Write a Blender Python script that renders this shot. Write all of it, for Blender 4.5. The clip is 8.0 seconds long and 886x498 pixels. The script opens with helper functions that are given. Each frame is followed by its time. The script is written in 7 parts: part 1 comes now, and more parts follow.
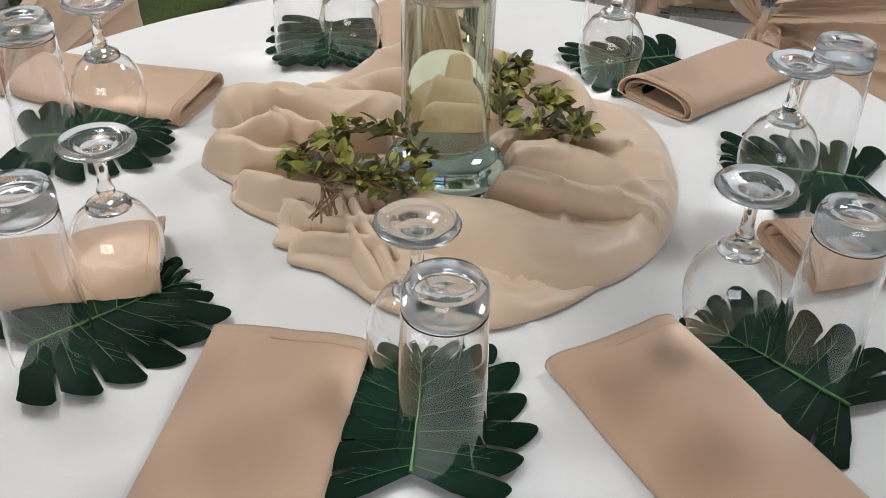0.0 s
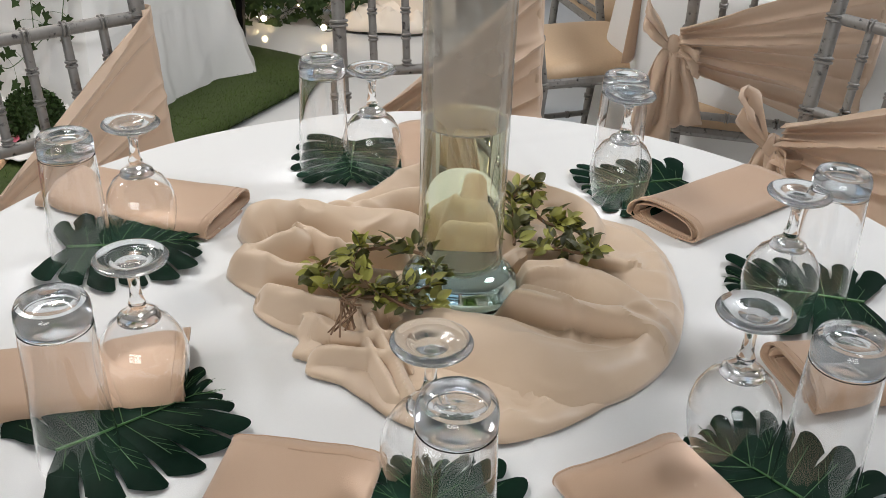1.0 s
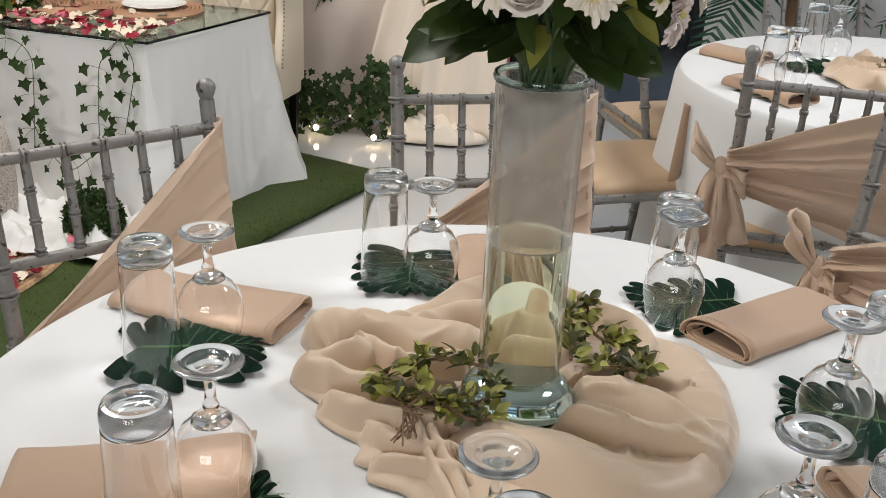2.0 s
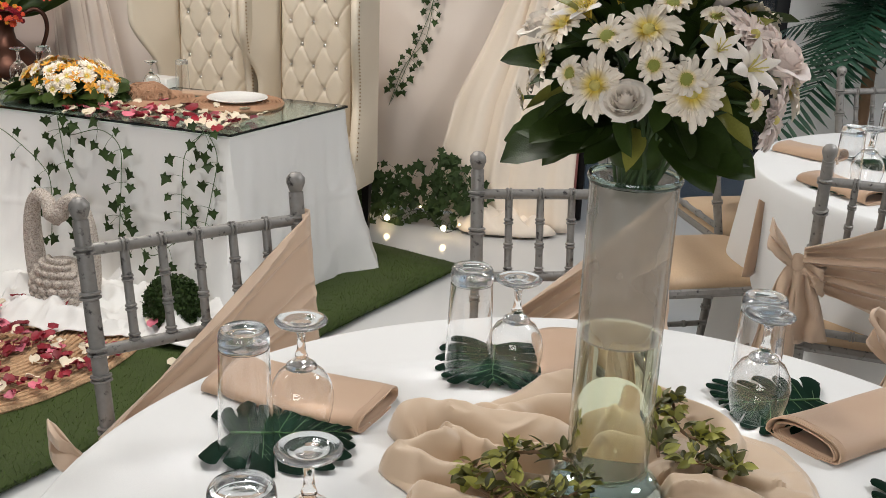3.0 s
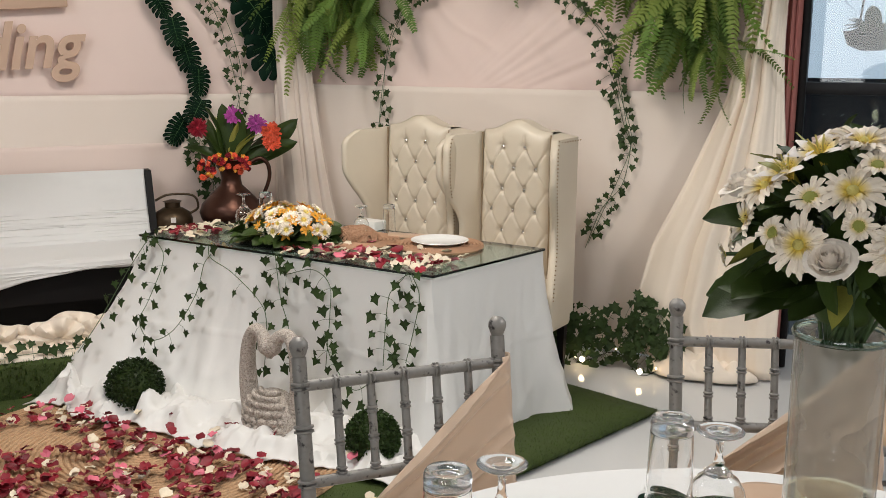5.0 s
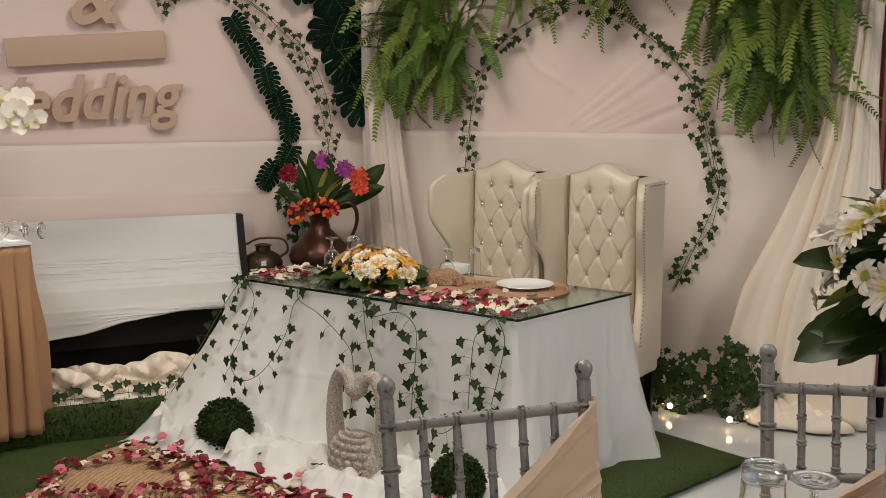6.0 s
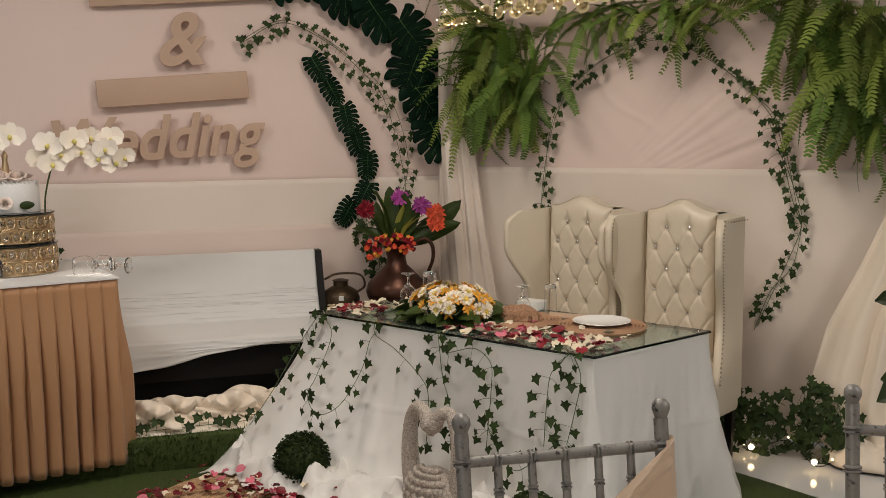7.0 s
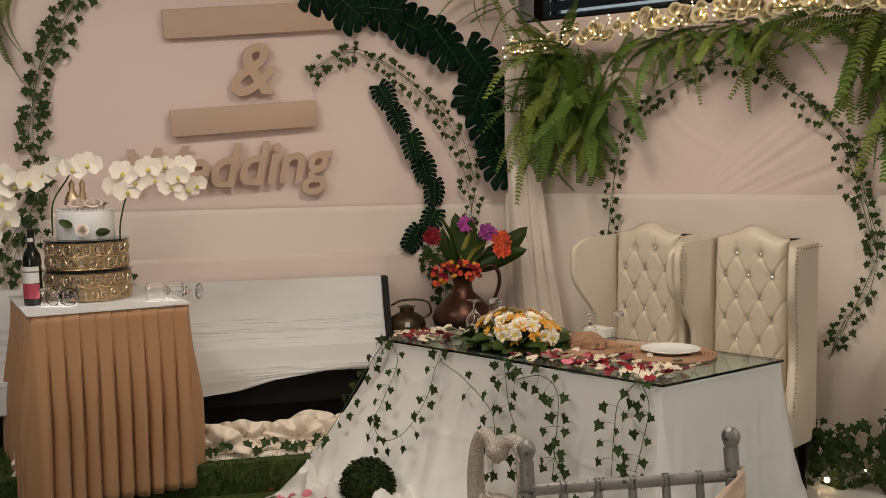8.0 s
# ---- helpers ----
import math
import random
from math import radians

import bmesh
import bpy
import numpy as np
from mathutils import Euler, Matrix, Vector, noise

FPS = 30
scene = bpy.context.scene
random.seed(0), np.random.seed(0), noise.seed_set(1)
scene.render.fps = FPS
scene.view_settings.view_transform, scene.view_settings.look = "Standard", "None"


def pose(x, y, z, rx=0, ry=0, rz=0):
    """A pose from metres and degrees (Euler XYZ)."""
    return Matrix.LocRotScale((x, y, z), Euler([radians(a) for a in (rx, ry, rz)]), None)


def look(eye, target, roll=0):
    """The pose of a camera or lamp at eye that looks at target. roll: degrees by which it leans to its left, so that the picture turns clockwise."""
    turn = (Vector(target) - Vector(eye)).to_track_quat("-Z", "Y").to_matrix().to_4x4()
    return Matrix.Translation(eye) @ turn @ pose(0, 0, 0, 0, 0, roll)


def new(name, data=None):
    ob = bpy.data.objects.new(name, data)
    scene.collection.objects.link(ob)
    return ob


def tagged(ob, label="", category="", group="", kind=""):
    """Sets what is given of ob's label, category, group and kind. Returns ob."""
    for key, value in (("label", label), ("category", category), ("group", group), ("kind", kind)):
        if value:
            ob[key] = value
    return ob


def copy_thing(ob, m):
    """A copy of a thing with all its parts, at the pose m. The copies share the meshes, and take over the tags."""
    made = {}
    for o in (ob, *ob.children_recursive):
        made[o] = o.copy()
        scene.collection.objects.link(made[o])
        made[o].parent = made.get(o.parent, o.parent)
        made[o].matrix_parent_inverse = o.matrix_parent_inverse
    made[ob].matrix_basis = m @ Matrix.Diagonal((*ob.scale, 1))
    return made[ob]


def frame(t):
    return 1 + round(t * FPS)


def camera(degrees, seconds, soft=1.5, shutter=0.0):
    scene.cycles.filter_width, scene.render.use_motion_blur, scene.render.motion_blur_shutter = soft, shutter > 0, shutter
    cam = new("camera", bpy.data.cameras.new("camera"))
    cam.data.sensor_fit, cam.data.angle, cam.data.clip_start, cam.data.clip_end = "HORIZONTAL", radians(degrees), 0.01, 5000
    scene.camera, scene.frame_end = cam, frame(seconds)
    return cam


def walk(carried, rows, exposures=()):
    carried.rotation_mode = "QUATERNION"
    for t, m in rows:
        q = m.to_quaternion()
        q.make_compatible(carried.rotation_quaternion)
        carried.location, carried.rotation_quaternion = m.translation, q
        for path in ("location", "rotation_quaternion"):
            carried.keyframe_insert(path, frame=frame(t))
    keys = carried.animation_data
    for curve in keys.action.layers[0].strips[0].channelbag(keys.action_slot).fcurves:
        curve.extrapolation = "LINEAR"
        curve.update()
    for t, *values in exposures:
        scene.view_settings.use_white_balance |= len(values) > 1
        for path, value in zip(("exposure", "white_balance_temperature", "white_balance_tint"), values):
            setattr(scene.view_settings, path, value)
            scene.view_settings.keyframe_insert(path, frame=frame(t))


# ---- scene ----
cam = camera(47.6, 8.0, soft=0.8)
PATH = [
    (0, (0.173, 0.135, 1.342), (0.059, 1.76, 0.181), 1.5),
    (0.5, (0.176, 0.12, 1.36), (0.043, 1.797, 0.279), 1.6),
    (1, (0.176, 0.105, 1.377), (0.017, 1.837, 0.39), 1.9),
    (1.5, (0.166, 0.086, 1.391), (-0.031, 1.866, 0.501), 2.4),
    (3, (0.117, 0.038, 1.415), (-0.265, 1.894, 0.775), 2.2),
    (3.5, (0.11, 0.016, 1.425), (-0.353, 1.877, 0.858), 1.9),
    (4, (0.11, 0.008, 1.432), (-0.433, 1.866, 0.926), 1.6),
    (4.5, (0.116, 0.0, 1.438), (-0.542, 1.837, 0.998), 1.0),
    (5, (0.119, -0.013, 1.442), (-0.652, 1.792, 1.058), 0.4),
    (6.5, (0.127, -0.038, 1.444), (-0.868, 1.677, 1.183), -0.4),
    (7, (0.131, -0.042, 1.446), (-0.933, 1.636, 1.22), -0.6),
    (7.5, (0.134, -0.042, 1.444), (-0.992, 1.599, 1.25), -0.8),
    (8, (0.134, -0.041, 1.442), (-1.042, 1.567, 1.272), -0.9),
]
walk(cam, [(t, look(eye, target, roll)) for t, eye, target, roll in PATH],
     [(0, -0.43, 5850, 10), (1.5, -0.39, 5900, 10), (3, -0.42, 6000, 10), (5, -0.46, 6100, 10), (6.3, -0.92, 6500, 11), (7, -0.97, 6650, 12), (8, -0.97, 6800, 12)])

# ---- world, lamps ----
world = bpy.data.worlds.new("world")
scene.world = world
world.use_nodes = True
WN, WL = world.node_tree.nodes, world.node_tree.links
sky = WN.new("ShaderNodeTexSky")
sky.sky_type, sky.sun_disc, sky.sun_elevation, sky.sun_rotation = "NISHITA", False, radians(40), radians(20)
WL.new(sky.outputs[0], WN["Background"].inputs[0])
WN["Background"].inputs[1].default_value = 0.12


def area(name, xyz, target, sx, sy, watts, colour):
    lamp = bpy.data.lights.new(name, "AREA")
    lamp.shape, lamp.size, lamp.size_y, lamp.energy, lamp.color = "RECTANGLE", sx, sy, watts, colour
    ob = new(name, lamp)
    ob.matrix_world = look(xyz, target)
    return ob


WARM, COOL = (1.0, 0.89, 0.75), (1.0, 0.97, 0.93)
area("ceiling_panel_light", (-0.9, 1.7, 2.93), (-0.7, 1.6, 0), 0.5, 0.5, 27, (1.0, 0.94, 0.86))
area("ceiling_panel_light", (-1.7, 2.9, 2.93), (-1.7, 2.9, 0), 0.6, 0.5, 50, WARM)
area("ceiling_panel_light", (-3.1, 1.0, 2.93), (-3.6, 2.0, 0.6), 0.6, 0.5, 48, COOL)
area("ceiling_panel_light", (2.0, 2.6, 2.93), (1.4, 2.7, 0), 0.6, 0.6, 70, COOL)
# Added fill lamp behind the camera; it brightens whatever faces south.
area("south_fill_light", (-0.2, -3.16, 1.75), (-0.2, 0, 1.55), 2.2, 1.3, 62, (1.0, 0.95, 0.88))


# ---- materials ----
def material(name, colour, rough=0.6, metal=0.0, vary=0.12, scale=8.0, grain=0.08, grain_scale=160.0, bump=0.15,
             bump_scale=220.0, bump_depth=0.002, per_piece=0.0, islands=True, glow_through=0.0, sheen=0.0, stretch=(1, 1, 1), spec=0.5, second=None, second_at=0.6, glossy_vary=0.1):
    """A Principled surface with colour variation at two sizes, fine relief and, if asked, variation from piece to piece."""
    mat = bpy.data.materials.new(name)
    mat.use_nodes = True
    nodes, links = mat.node_tree.nodes, mat.node_tree.links
    bsdf = nodes["Principled BSDF"]
    bsdf.inputs["Metallic"].default_value, bsdf.inputs["Specular IOR Level"].default_value = metal, spec
    bsdf.inputs["Sheen Weight"].default_value = sheen
    if glow_through:
        bsdf.inputs["Subsurface Weight"].default_value, bsdf.inputs["Subsurface Scale"].default_value = glow_through, 0.012
        bsdf.inputs["Subsurface Radius"].default_value = (1.0, 0.8, 0.6)
    coord, mapping = nodes.new("ShaderNodeTexCoord"), nodes.new("ShaderNodeMapping")
    mapping.inputs["Scale"].default_value = stretch
    links.new(coord.outputs["Object"], mapping.inputs[0])

    def noise_tex(size, detail=3.0):
        n = nodes.new("ShaderNodeTexNoise")
        n.inputs["Scale"].default_value, n.inputs["Detail"].default_value = size, detail
        links.new(mapping.outputs[0], n.inputs["Vector"])
        return n

    def math_node(kind, a, b):
        n = nodes.new("ShaderNodeMath")
        n.operation = kind
        for i, x in enumerate((a, b)):
            if isinstance(x, (int, float)):
                n.inputs[i].default_value = x
            else:
                links.new(x, n.inputs[i])
        return n.outputs[0]

    big, small = noise_tex(scale), noise_tex(grain_scale, 2.0)
    value = math_node("ADD", math_node("MULTIPLY", math_node("SUBTRACT", big.outputs["Fac"], 0.5), 2 * vary),
                      math_node("MULTIPLY", math_node("SUBTRACT", small.outputs["Fac"], 0.5), 2 * grain))
    if per_piece:
        info = nodes.new("ShaderNodeObjectInfo")
        value = math_node("ADD", value, math_node("MULTIPLY", math_node("SUBTRACT", info.outputs["Random"], 0.5), 2 * per_piece))
    if per_piece and islands:
        isle = nodes.new("ShaderNodeNewGeometry")
        value = math_node("ADD", value, math_node("MULTIPLY", math_node("SUBTRACT", isle.outputs["Random Per Island"], 0.5), 2 * per_piece))
    hsv = nodes.new("ShaderNodeHueSaturation")
    hsv.inputs["Color"].default_value = (*colour, 1)
    links.new(math_node("ADD", value, 1.0), hsv.inputs["Value"])
    out = hsv.outputs[0]
    if second:
        mix, ramp, n2 = nodes.new("ShaderNodeMix"), nodes.new("ShaderNodeMapRange"), noise_tex(scale * 1.7, 5.0)
        mix.data_type = "RGBA"
        ramp.inputs["From Min"].default_value, ramp.inputs["From Max"].default_value = second_at, second_at + 0.12
        links.new(n2.outputs["Fac"], ramp.inputs[0])
        links.new(ramp.outputs[0], mix.inputs[0])
        links.new(out, mix.inputs[6])
        mix.inputs[7].default_value = (*second, 1)
        out = mix.outputs[2]
    links.new(out, bsdf.inputs["Base Color"])
    links.new(math_node("ADD", math_node("MULTIPLY", math_node("SUBTRACT", big.outputs["Fac"], 0.5), glossy_vary), rough), bsdf.inputs["Roughness"])
    if bump:
        relief, height = nodes.new("ShaderNodeBump"), noise_tex(bump_scale, 2.0)
        relief.inputs["Strength"].default_value, relief.inputs["Distance"].default_value = bump, bump_depth
        links.new(height.outputs["Fac"], relief.inputs["Height"])
        links.new(relief.outputs[0], bsdf.inputs["Normal"])
    return mat


def solid_glass(name, colour=(1, 1, 1), ior=1.48, rough=0.0, clear=1.0):
    mat = bpy.data.materials.new(name)
    mat.use_nodes = True
    bsdf = mat.node_tree.nodes["Principled BSDF"]
    bsdf.inputs["Base Color"].default_value = (*colour, 1)
    bsdf.inputs["Transmission Weight"].default_value, bsdf.inputs["IOR"].default_value, bsdf.inputs["Roughness"].default_value = clear, ior, rough
    return mat


def thin_glass(name, colour=(0.97, 0.985, 0.98), haze=0.0, haze_colour=(0.6, 0.62, 0.6), gloss=1.0):
    """A thin wall of glass: clear, mirroring by its angle, with a little dust on it."""
    mat = bpy.data.materials.new(name)
    mat.use_nodes = True
    nodes, links = mat.node_tree.nodes, mat.node_tree.links
    nodes.remove(nodes["Principled BSDF"])
    clear, mirror, dust = nodes.new("ShaderNodeBsdfTransparent"), nodes.new("ShaderNodeBsdfGlossy"), nodes.new("ShaderNodeBsdfDiffuse")
    clear.inputs[0].default_value, dust.inputs[0].default_value = (*colour, 1), (*haze_colour, 1)
    mirror.inputs["Roughness"].default_value = 0.02
    angle, steep, weak = nodes.new("ShaderNodeLayerWeight"), nodes.new("ShaderNodeMath"), nodes.new("ShaderNodeMath")
    angle.inputs[0].default_value = 0.5
    steep.operation, steep.inputs[1].default_value = "POWER", 2.4
    weak.operation, weak.inputs[1].default_value, weak.inputs[2].default_value = "MULTIPLY_ADD", 0.80 * gloss, 0.05 * gloss
    links.new(angle.outputs["Facing"], steep.inputs[0])
    links.new(steep.outputs[0], weak.inputs[0])
    one, two = nodes.new("ShaderNodeMixShader"), nodes.new("ShaderNodeMixShader")
    streak, span = nodes.new("ShaderNodeTexNoise"), nodes.new("ShaderNodeMapRange")
    streak.inputs["Scale"].default_value = 14
    coord = nodes.new("ShaderNodeTexCoord")
    links.new(coord.outputs["Object"], streak.inputs["Vector"])
    span.inputs["To Min"].default_value, span.inputs["To Max"].default_value = haze * 0.6, haze * 1.4
    links.new(streak.outputs["Fac"], span.inputs[0])
    links.new(span.outputs[0], one.inputs[0])
    links.new(clear.outputs[0], one.inputs[1]), links.new(dust.outputs[0], one.inputs[2])
    links.new(weak.outputs[0], two.inputs[0])
    links.new(one.outputs[0], two.inputs[1]), links.new(mirror.outputs[0], two.inputs[2])
    links.new(two.outputs[0], nodes["Material Output"].inputs[0])
    return mat


def glow(name, colour, strength):
    mat = bpy.data.materials.new(name)
    mat.use_nodes = True
    bsdf = mat.node_tree.nodes["Principled BSDF"]
    bsdf.inputs["Emission Color"].default_value, bsdf.inputs["Emission Strength"].default_value = (*colour, 1), strength
    return mat


def hearted(name, colour, heart, inner, outer, streaks=0.0, **more):
    """A petal surface whose colour turns towards the flower's heart, with dark streaks if asked."""
    mat = material(name, colour, **more)
    nodes, links = mat.node_tree.nodes, mat.node_tree.links
    bsdf = nodes["Principled BSDF"]
    base = bsdf.inputs["Base Color"].links[0].from_socket
    coord, flat, dist = nodes.new("ShaderNodeTexCoord"), nodes.new("ShaderNodeVectorMath"), nodes.new("ShaderNodeVectorMath")
    flat.operation, dist.operation = "MULTIPLY", "LENGTH"
    flat.inputs[1].default_value = (1, 1, 0)
    links.new(coord.outputs["Object"], flat.inputs[0])
    links.new(flat.outputs[0], dist.inputs[0])
    span, mix = nodes.new("ShaderNodeMapRange"), nodes.new("ShaderNodeMix")
    span.inputs["From Min"].default_value, span.inputs["From Max"].default_value = outer, inner
    links.new(dist.outputs["Value"], span.inputs[0])
    mix.data_type = "RGBA"
    links.new(span.outputs[0], mix.inputs[0])
    links.new(base, mix.inputs[6])
    mix.inputs[7].default_value = (*heart, 1)
    out = mix.outputs[2]
    if streaks:
        spots, step, both, dark = nodes.new("ShaderNodeTexVoronoi"), nodes.new("ShaderNodeMapRange"), nodes.new("ShaderNodeMath"), nodes.new("ShaderNodeMix")
        spots.inputs["Scale"].default_value = 16
        links.new(coord.outputs["Object"], spots.inputs["Vector"])
        step.inputs["From Min"].default_value, step.inputs["From Max"].default_value = 0.30, 0.22
        links.new(spots.outputs["Distance"], step.inputs[0])
        both.operation = "MULTIPLY"
        links.new(step.outputs[0], both.inputs[0])
        links.new(span.outputs[0], both.inputs[1])
        dark.data_type = "RGBA"
        links.new(both.outputs[0], dark.inputs[0])
        links.new(out, dark.inputs[6])
        dark.inputs[7].default_value = (0.16, 0.05, 0.03, 1)
        out = dark.outputs[2]
    links.new(out, bsdf.inputs["Base Color"])
    return mat


LINEN = material("white_tablecloth", (0.74, 0.735, 0.715), 0.75, vary=0.04, scale=3, grain=0.03, grain_scale=700, bump=0.12, bump_scale=900, sheen=0.2)
SKIRTING = material("ivory_table_skirt", (0.77, 0.755, 0.725), 0.7, vary=0.05, scale=2.5, grain=0.03, grain_scale=600, bump=0.12, bump_scale=800, sheen=0.2)
NAPKIN = material("rose_beige_napkin", (0.470, 0.312, 0.198), 0.62, vary=0.025, scale=6, grain=0.05, grain_scale=900, bump=0.15, bump_scale=1200, sheen=0.3)
DRAPE = material("champagne_satin", (0.62, 0.465, 0.315), 0.48, vary=0.06, scale=5, grain=0.03, grain_scale=900, bump=0.08, bump_scale=1200, sheen=0.4)
SASH = material("peach_sash", (0.60, 0.44, 0.31), 0.55, vary=0.06, scale=5, grain=0.03, grain_scale=900, bump=0.1, bump_scale=1100, sheen=0.3)
PINK = material("blush_backdrop_cloth", (0.82, 0.665, 0.605), 0.8, vary=0.05, scale=1.5, grain=0.02, grain_scale=500, bump=0.1, bump_scale=700)
IVORY = material("ivory_backdrop_cloth", (0.82, 0.72, 0.635), 0.75, vary=0.05, scale=1.5, grain=0.02, grain_scale=500, bump=0.1, bump_scale=700)
ROSE_IVORY = material("rose_ivory_cloth", (0.79, 0.655, 0.585), 0.75, vary=0.05, scale=1.5, grain=0.02, grain_scale=500, bump=0.1, bump_scale=700)
VOILE = material("ivory_voile_curtain", (0.88, 0.77, 0.64), 0.7, vary=0.05, scale=2, grain=0.03, grain_scale=500, bump=0.1, bump_scale=700, sheen=0.3)
TAN = material("tan_pleated_skirting", (0.42, 0.22, 0.105), 0.6, vary=0.05, scale=3, grain=0.04, grain_scale=600, bump=0.12, bump_scale=900, sheen=0.2)
MDF = material("painted_tan_board", (0.56, 0.39, 0.285), 0.55, vary=0.05, scale=6, grain=0.03, bump=0.05)
LEATHER = material("cream_leatherette", (0.66, 0.58, 0.46), 0.42, vary=0.06, scale=4, grain=0.03, grain_scale=300, bump=0.12, bump_scale=420)
CRYSTAL = material("crystal_button", (0.8, 0.78, 0.74), 0.12, metal=0.85, vary=0.1)
BRASS_NAIL = material("antique_brass_nail", (0.40, 0.30, 0.19), 0.4, metal=0.6)
BLACK = material("black_lacquer", (0.010, 0.009, 0.009), 0.5, vary=0.2, bump=0.05, spec=0.15)
SILVER = material("worn_silver_paint", (0.265, 0.252, 0.235), 0.48, metal=0.40, vary=0.22, scale=45, grain=0.12, grain_scale=120, bump=0.2, bump_scale=90,
                  second=(0.04, 0.035, 0.035), second_at=0.59)
CUSHION = material("tan_seat_cushion", (0.56, 0.40, 0.25), 0.55, vary=0.06, bump=0.1)
TURF = material("artificial_turf", (0.040, 0.062, 0.008), 0.8, vary=0.25, scale=6, grain=0.4, grain_scale=260, bump=0.9, bump_scale=320)
BLADE = material("turf_blade", (0.080, 0.135, 0.018), 0.7, vary=0.2, scale=5, per_piece=0.5, bump=0)
JUTE = material("woven_jute", (0.52, 0.33, 0.185), 0.9, vary=0.14, scale=9, grain=0.45, grain_scale=120, bump=1.0, bump_scale=130, bump_depth=0.005)
TILE = material("white_floor_tile", (0.66, 0.66, 0.65), 0.12, vary=0.05, scale=2, grain=0.02, bump=0.0, glossy_vary=0.08)
PLASTER = material("white_wall_paint", (0.78, 0.77, 0.75), 0.7, vary=0.05, scale=2, grain=0.03, bump=0.15, bump_scale=120)
# Dark tone chosen for unseen walls so that less light bounces back.
DARK_WALL = material("bounce_cutting_taupe", (0.20, 0.18, 0.16), 0.7, vary=0.06, scale=2, grain=0.03, bump=0.15, bump_scale=120)
CEILING = material("white_ceiling_paint", (0.62, 0.61, 0.59), 0.8, vary=0.04, bump=0.1)
MONSTERA = material("dark_green_plastic_leaf", (0.0045, 0.016, 0.009), 0.55, vary=0.25, scale=18, grain=0.15, grain_scale=140, bump=0.08, bump_scale=120, per_piece=0.12, spec=0.035)
RIB = material("light_green_leaf_vein", (0.045, 0.12, 0.028), 0.5, vary=0.1)
IVY = material("ivy_leaf_green", (0.030, 0.052, 0.014), 0.6, vary=0.2, scale=30, per_piece=0.3, bump=0.15, spec=0.2)
STEM = material("green_stem", (0.06, 0.10, 0.035), 0.6, vary=0.2, bump=0.1)
FERN = material("fern_green", (0.095, 0.165, 0.028), 0.6, vary=0.12, scale=3, per_piece=0.5, islands=False, bump=0.0, spec=0.25)
FERN_OLD = material("yellow_green_fern", (0.17, 0.225, 0.042), 0.6, vary=0.12, scale=3, per_piece=0.4, islands=False, bump=0.0, spec=0.25)
FOLIAGE = material("glossy_foliage", (0.034, 0.058, 0.010), 0.45, vary=0.3, scale=20, grain=0.15, per_piece=0.3, bump=0.2, bump_scale=70, spec=0.3)
LIME = material("yellow_green_leaf", (0.32, 0.31, 0.06), 0.5, vary=0.25, scale=30, per_piece=0.3, bump=0.1)
OLIVE = material("olive_leaf", (0.105, 0.105, 0.030), 0.45, vary=0.3, scale=30, per_piece=0.4, bump=0.1)
TWINE = material("brown_twine", (0.22, 0.13, 0.07), 0.8, vary=0.2, bump=0.3)
WHITE_PETAL = material("white_petal", (0.95, 0.87, 0.77), 0.6, vary=0.06, scale=20, per_piece=0.08, bump=0.05)
MUM_PETAL = hearted("white_mum_petal", (0.95, 0.86, 0.73), (0.82, 0.64, 0.12), 0.22, 0.50, rough=0.6, vary=0.06, scale=3, grain=0.03, grain_scale=20, per_piece=0.06, bump=0.05, bump_scale=9)
LILY_PETAL = hearted("speckled_lily_petal", (0.86, 0.80, 0.76), (0.80, 0.60, 0.08), 0.30, 0.66, 1.0, rough=0.55, vary=0.06, scale=3, grain=0.03, grain_scale=20, per_piece=0.06, bump=0.05, bump_scale=9)
BLUSH_PETAL = material("blush_white_petal", (0.92, 0.80, 0.73), 0.6, vary=0.08, scale=20, per_piece=0.08, bump=0.05)
CREAM_PETAL = material("cream_petal", (0.82, 0.72, 0.48), 0.6, vary=0.08, scale=20, per_piece=0.1, bump=0.05)
YELLOW = material("yellow_flower_centre", (0.76, 0.66, 0.20), 0.7, vary=0.2, scale=60, bump=0.5, bump_scale=500)
GREEN_EYE = material("green_flower_centre", (0.36, 0.38, 0.08), 0.7, vary=0.2, scale=60, bump=0.5, bump_scale=500)
ORANGE_PETAL = material("golden_orange_petal", (0.78, 0.36, 0.03), 0.55, vary=0.15, scale=30, per_piece=0.15, bump=0.05)
RED_PETAL = material("crimson_petal", (0.27, 0.008, 0.022), 0.5, vary=0.2, scale=40, per_piece=0.3, bump=0.05)
PINK_PETAL = material("rose_pink_petal", (0.53, 0.13, 0.18), 0.5, vary=0.2, scale=40, per_piece=0.3, bump=0.05)
PALE_PETAL = material("ivory_petal", (0.76, 0.66, 0.50), 0.55, vary=0.1, scale=40, per_piece=0.12, bump=0.05)
PURPLE_PETAL = material("magenta_petal", (0.42, 0.07, 0.33), 0.55, vary=0.2, scale=40, per_piece=0.2, bump=0.05)
CORAL_PETAL = material("coral_petal", (0.80, 0.12, 0.05), 0.55, vary=0.2, scale=40, per_piece=0.2, bump=0.05)
COPPER = material("aged_copper", (0.075, 0.034, 0.023), 0.36, metal=0.8, vary=0.3, scale=14, grain=0.15, bump=0.35, bump_scale=60)
BRONZE = material("dull_brass", (0.075, 0.05, 0.028), 0.42, metal=0.75, vary=0.3, scale=20, bump=0.3, bump_scale=80)
GOLD = material("champagne_gold", (0.66, 0.50, 0.31), 0.28, metal=0.9, vary=0.15, scale=20)
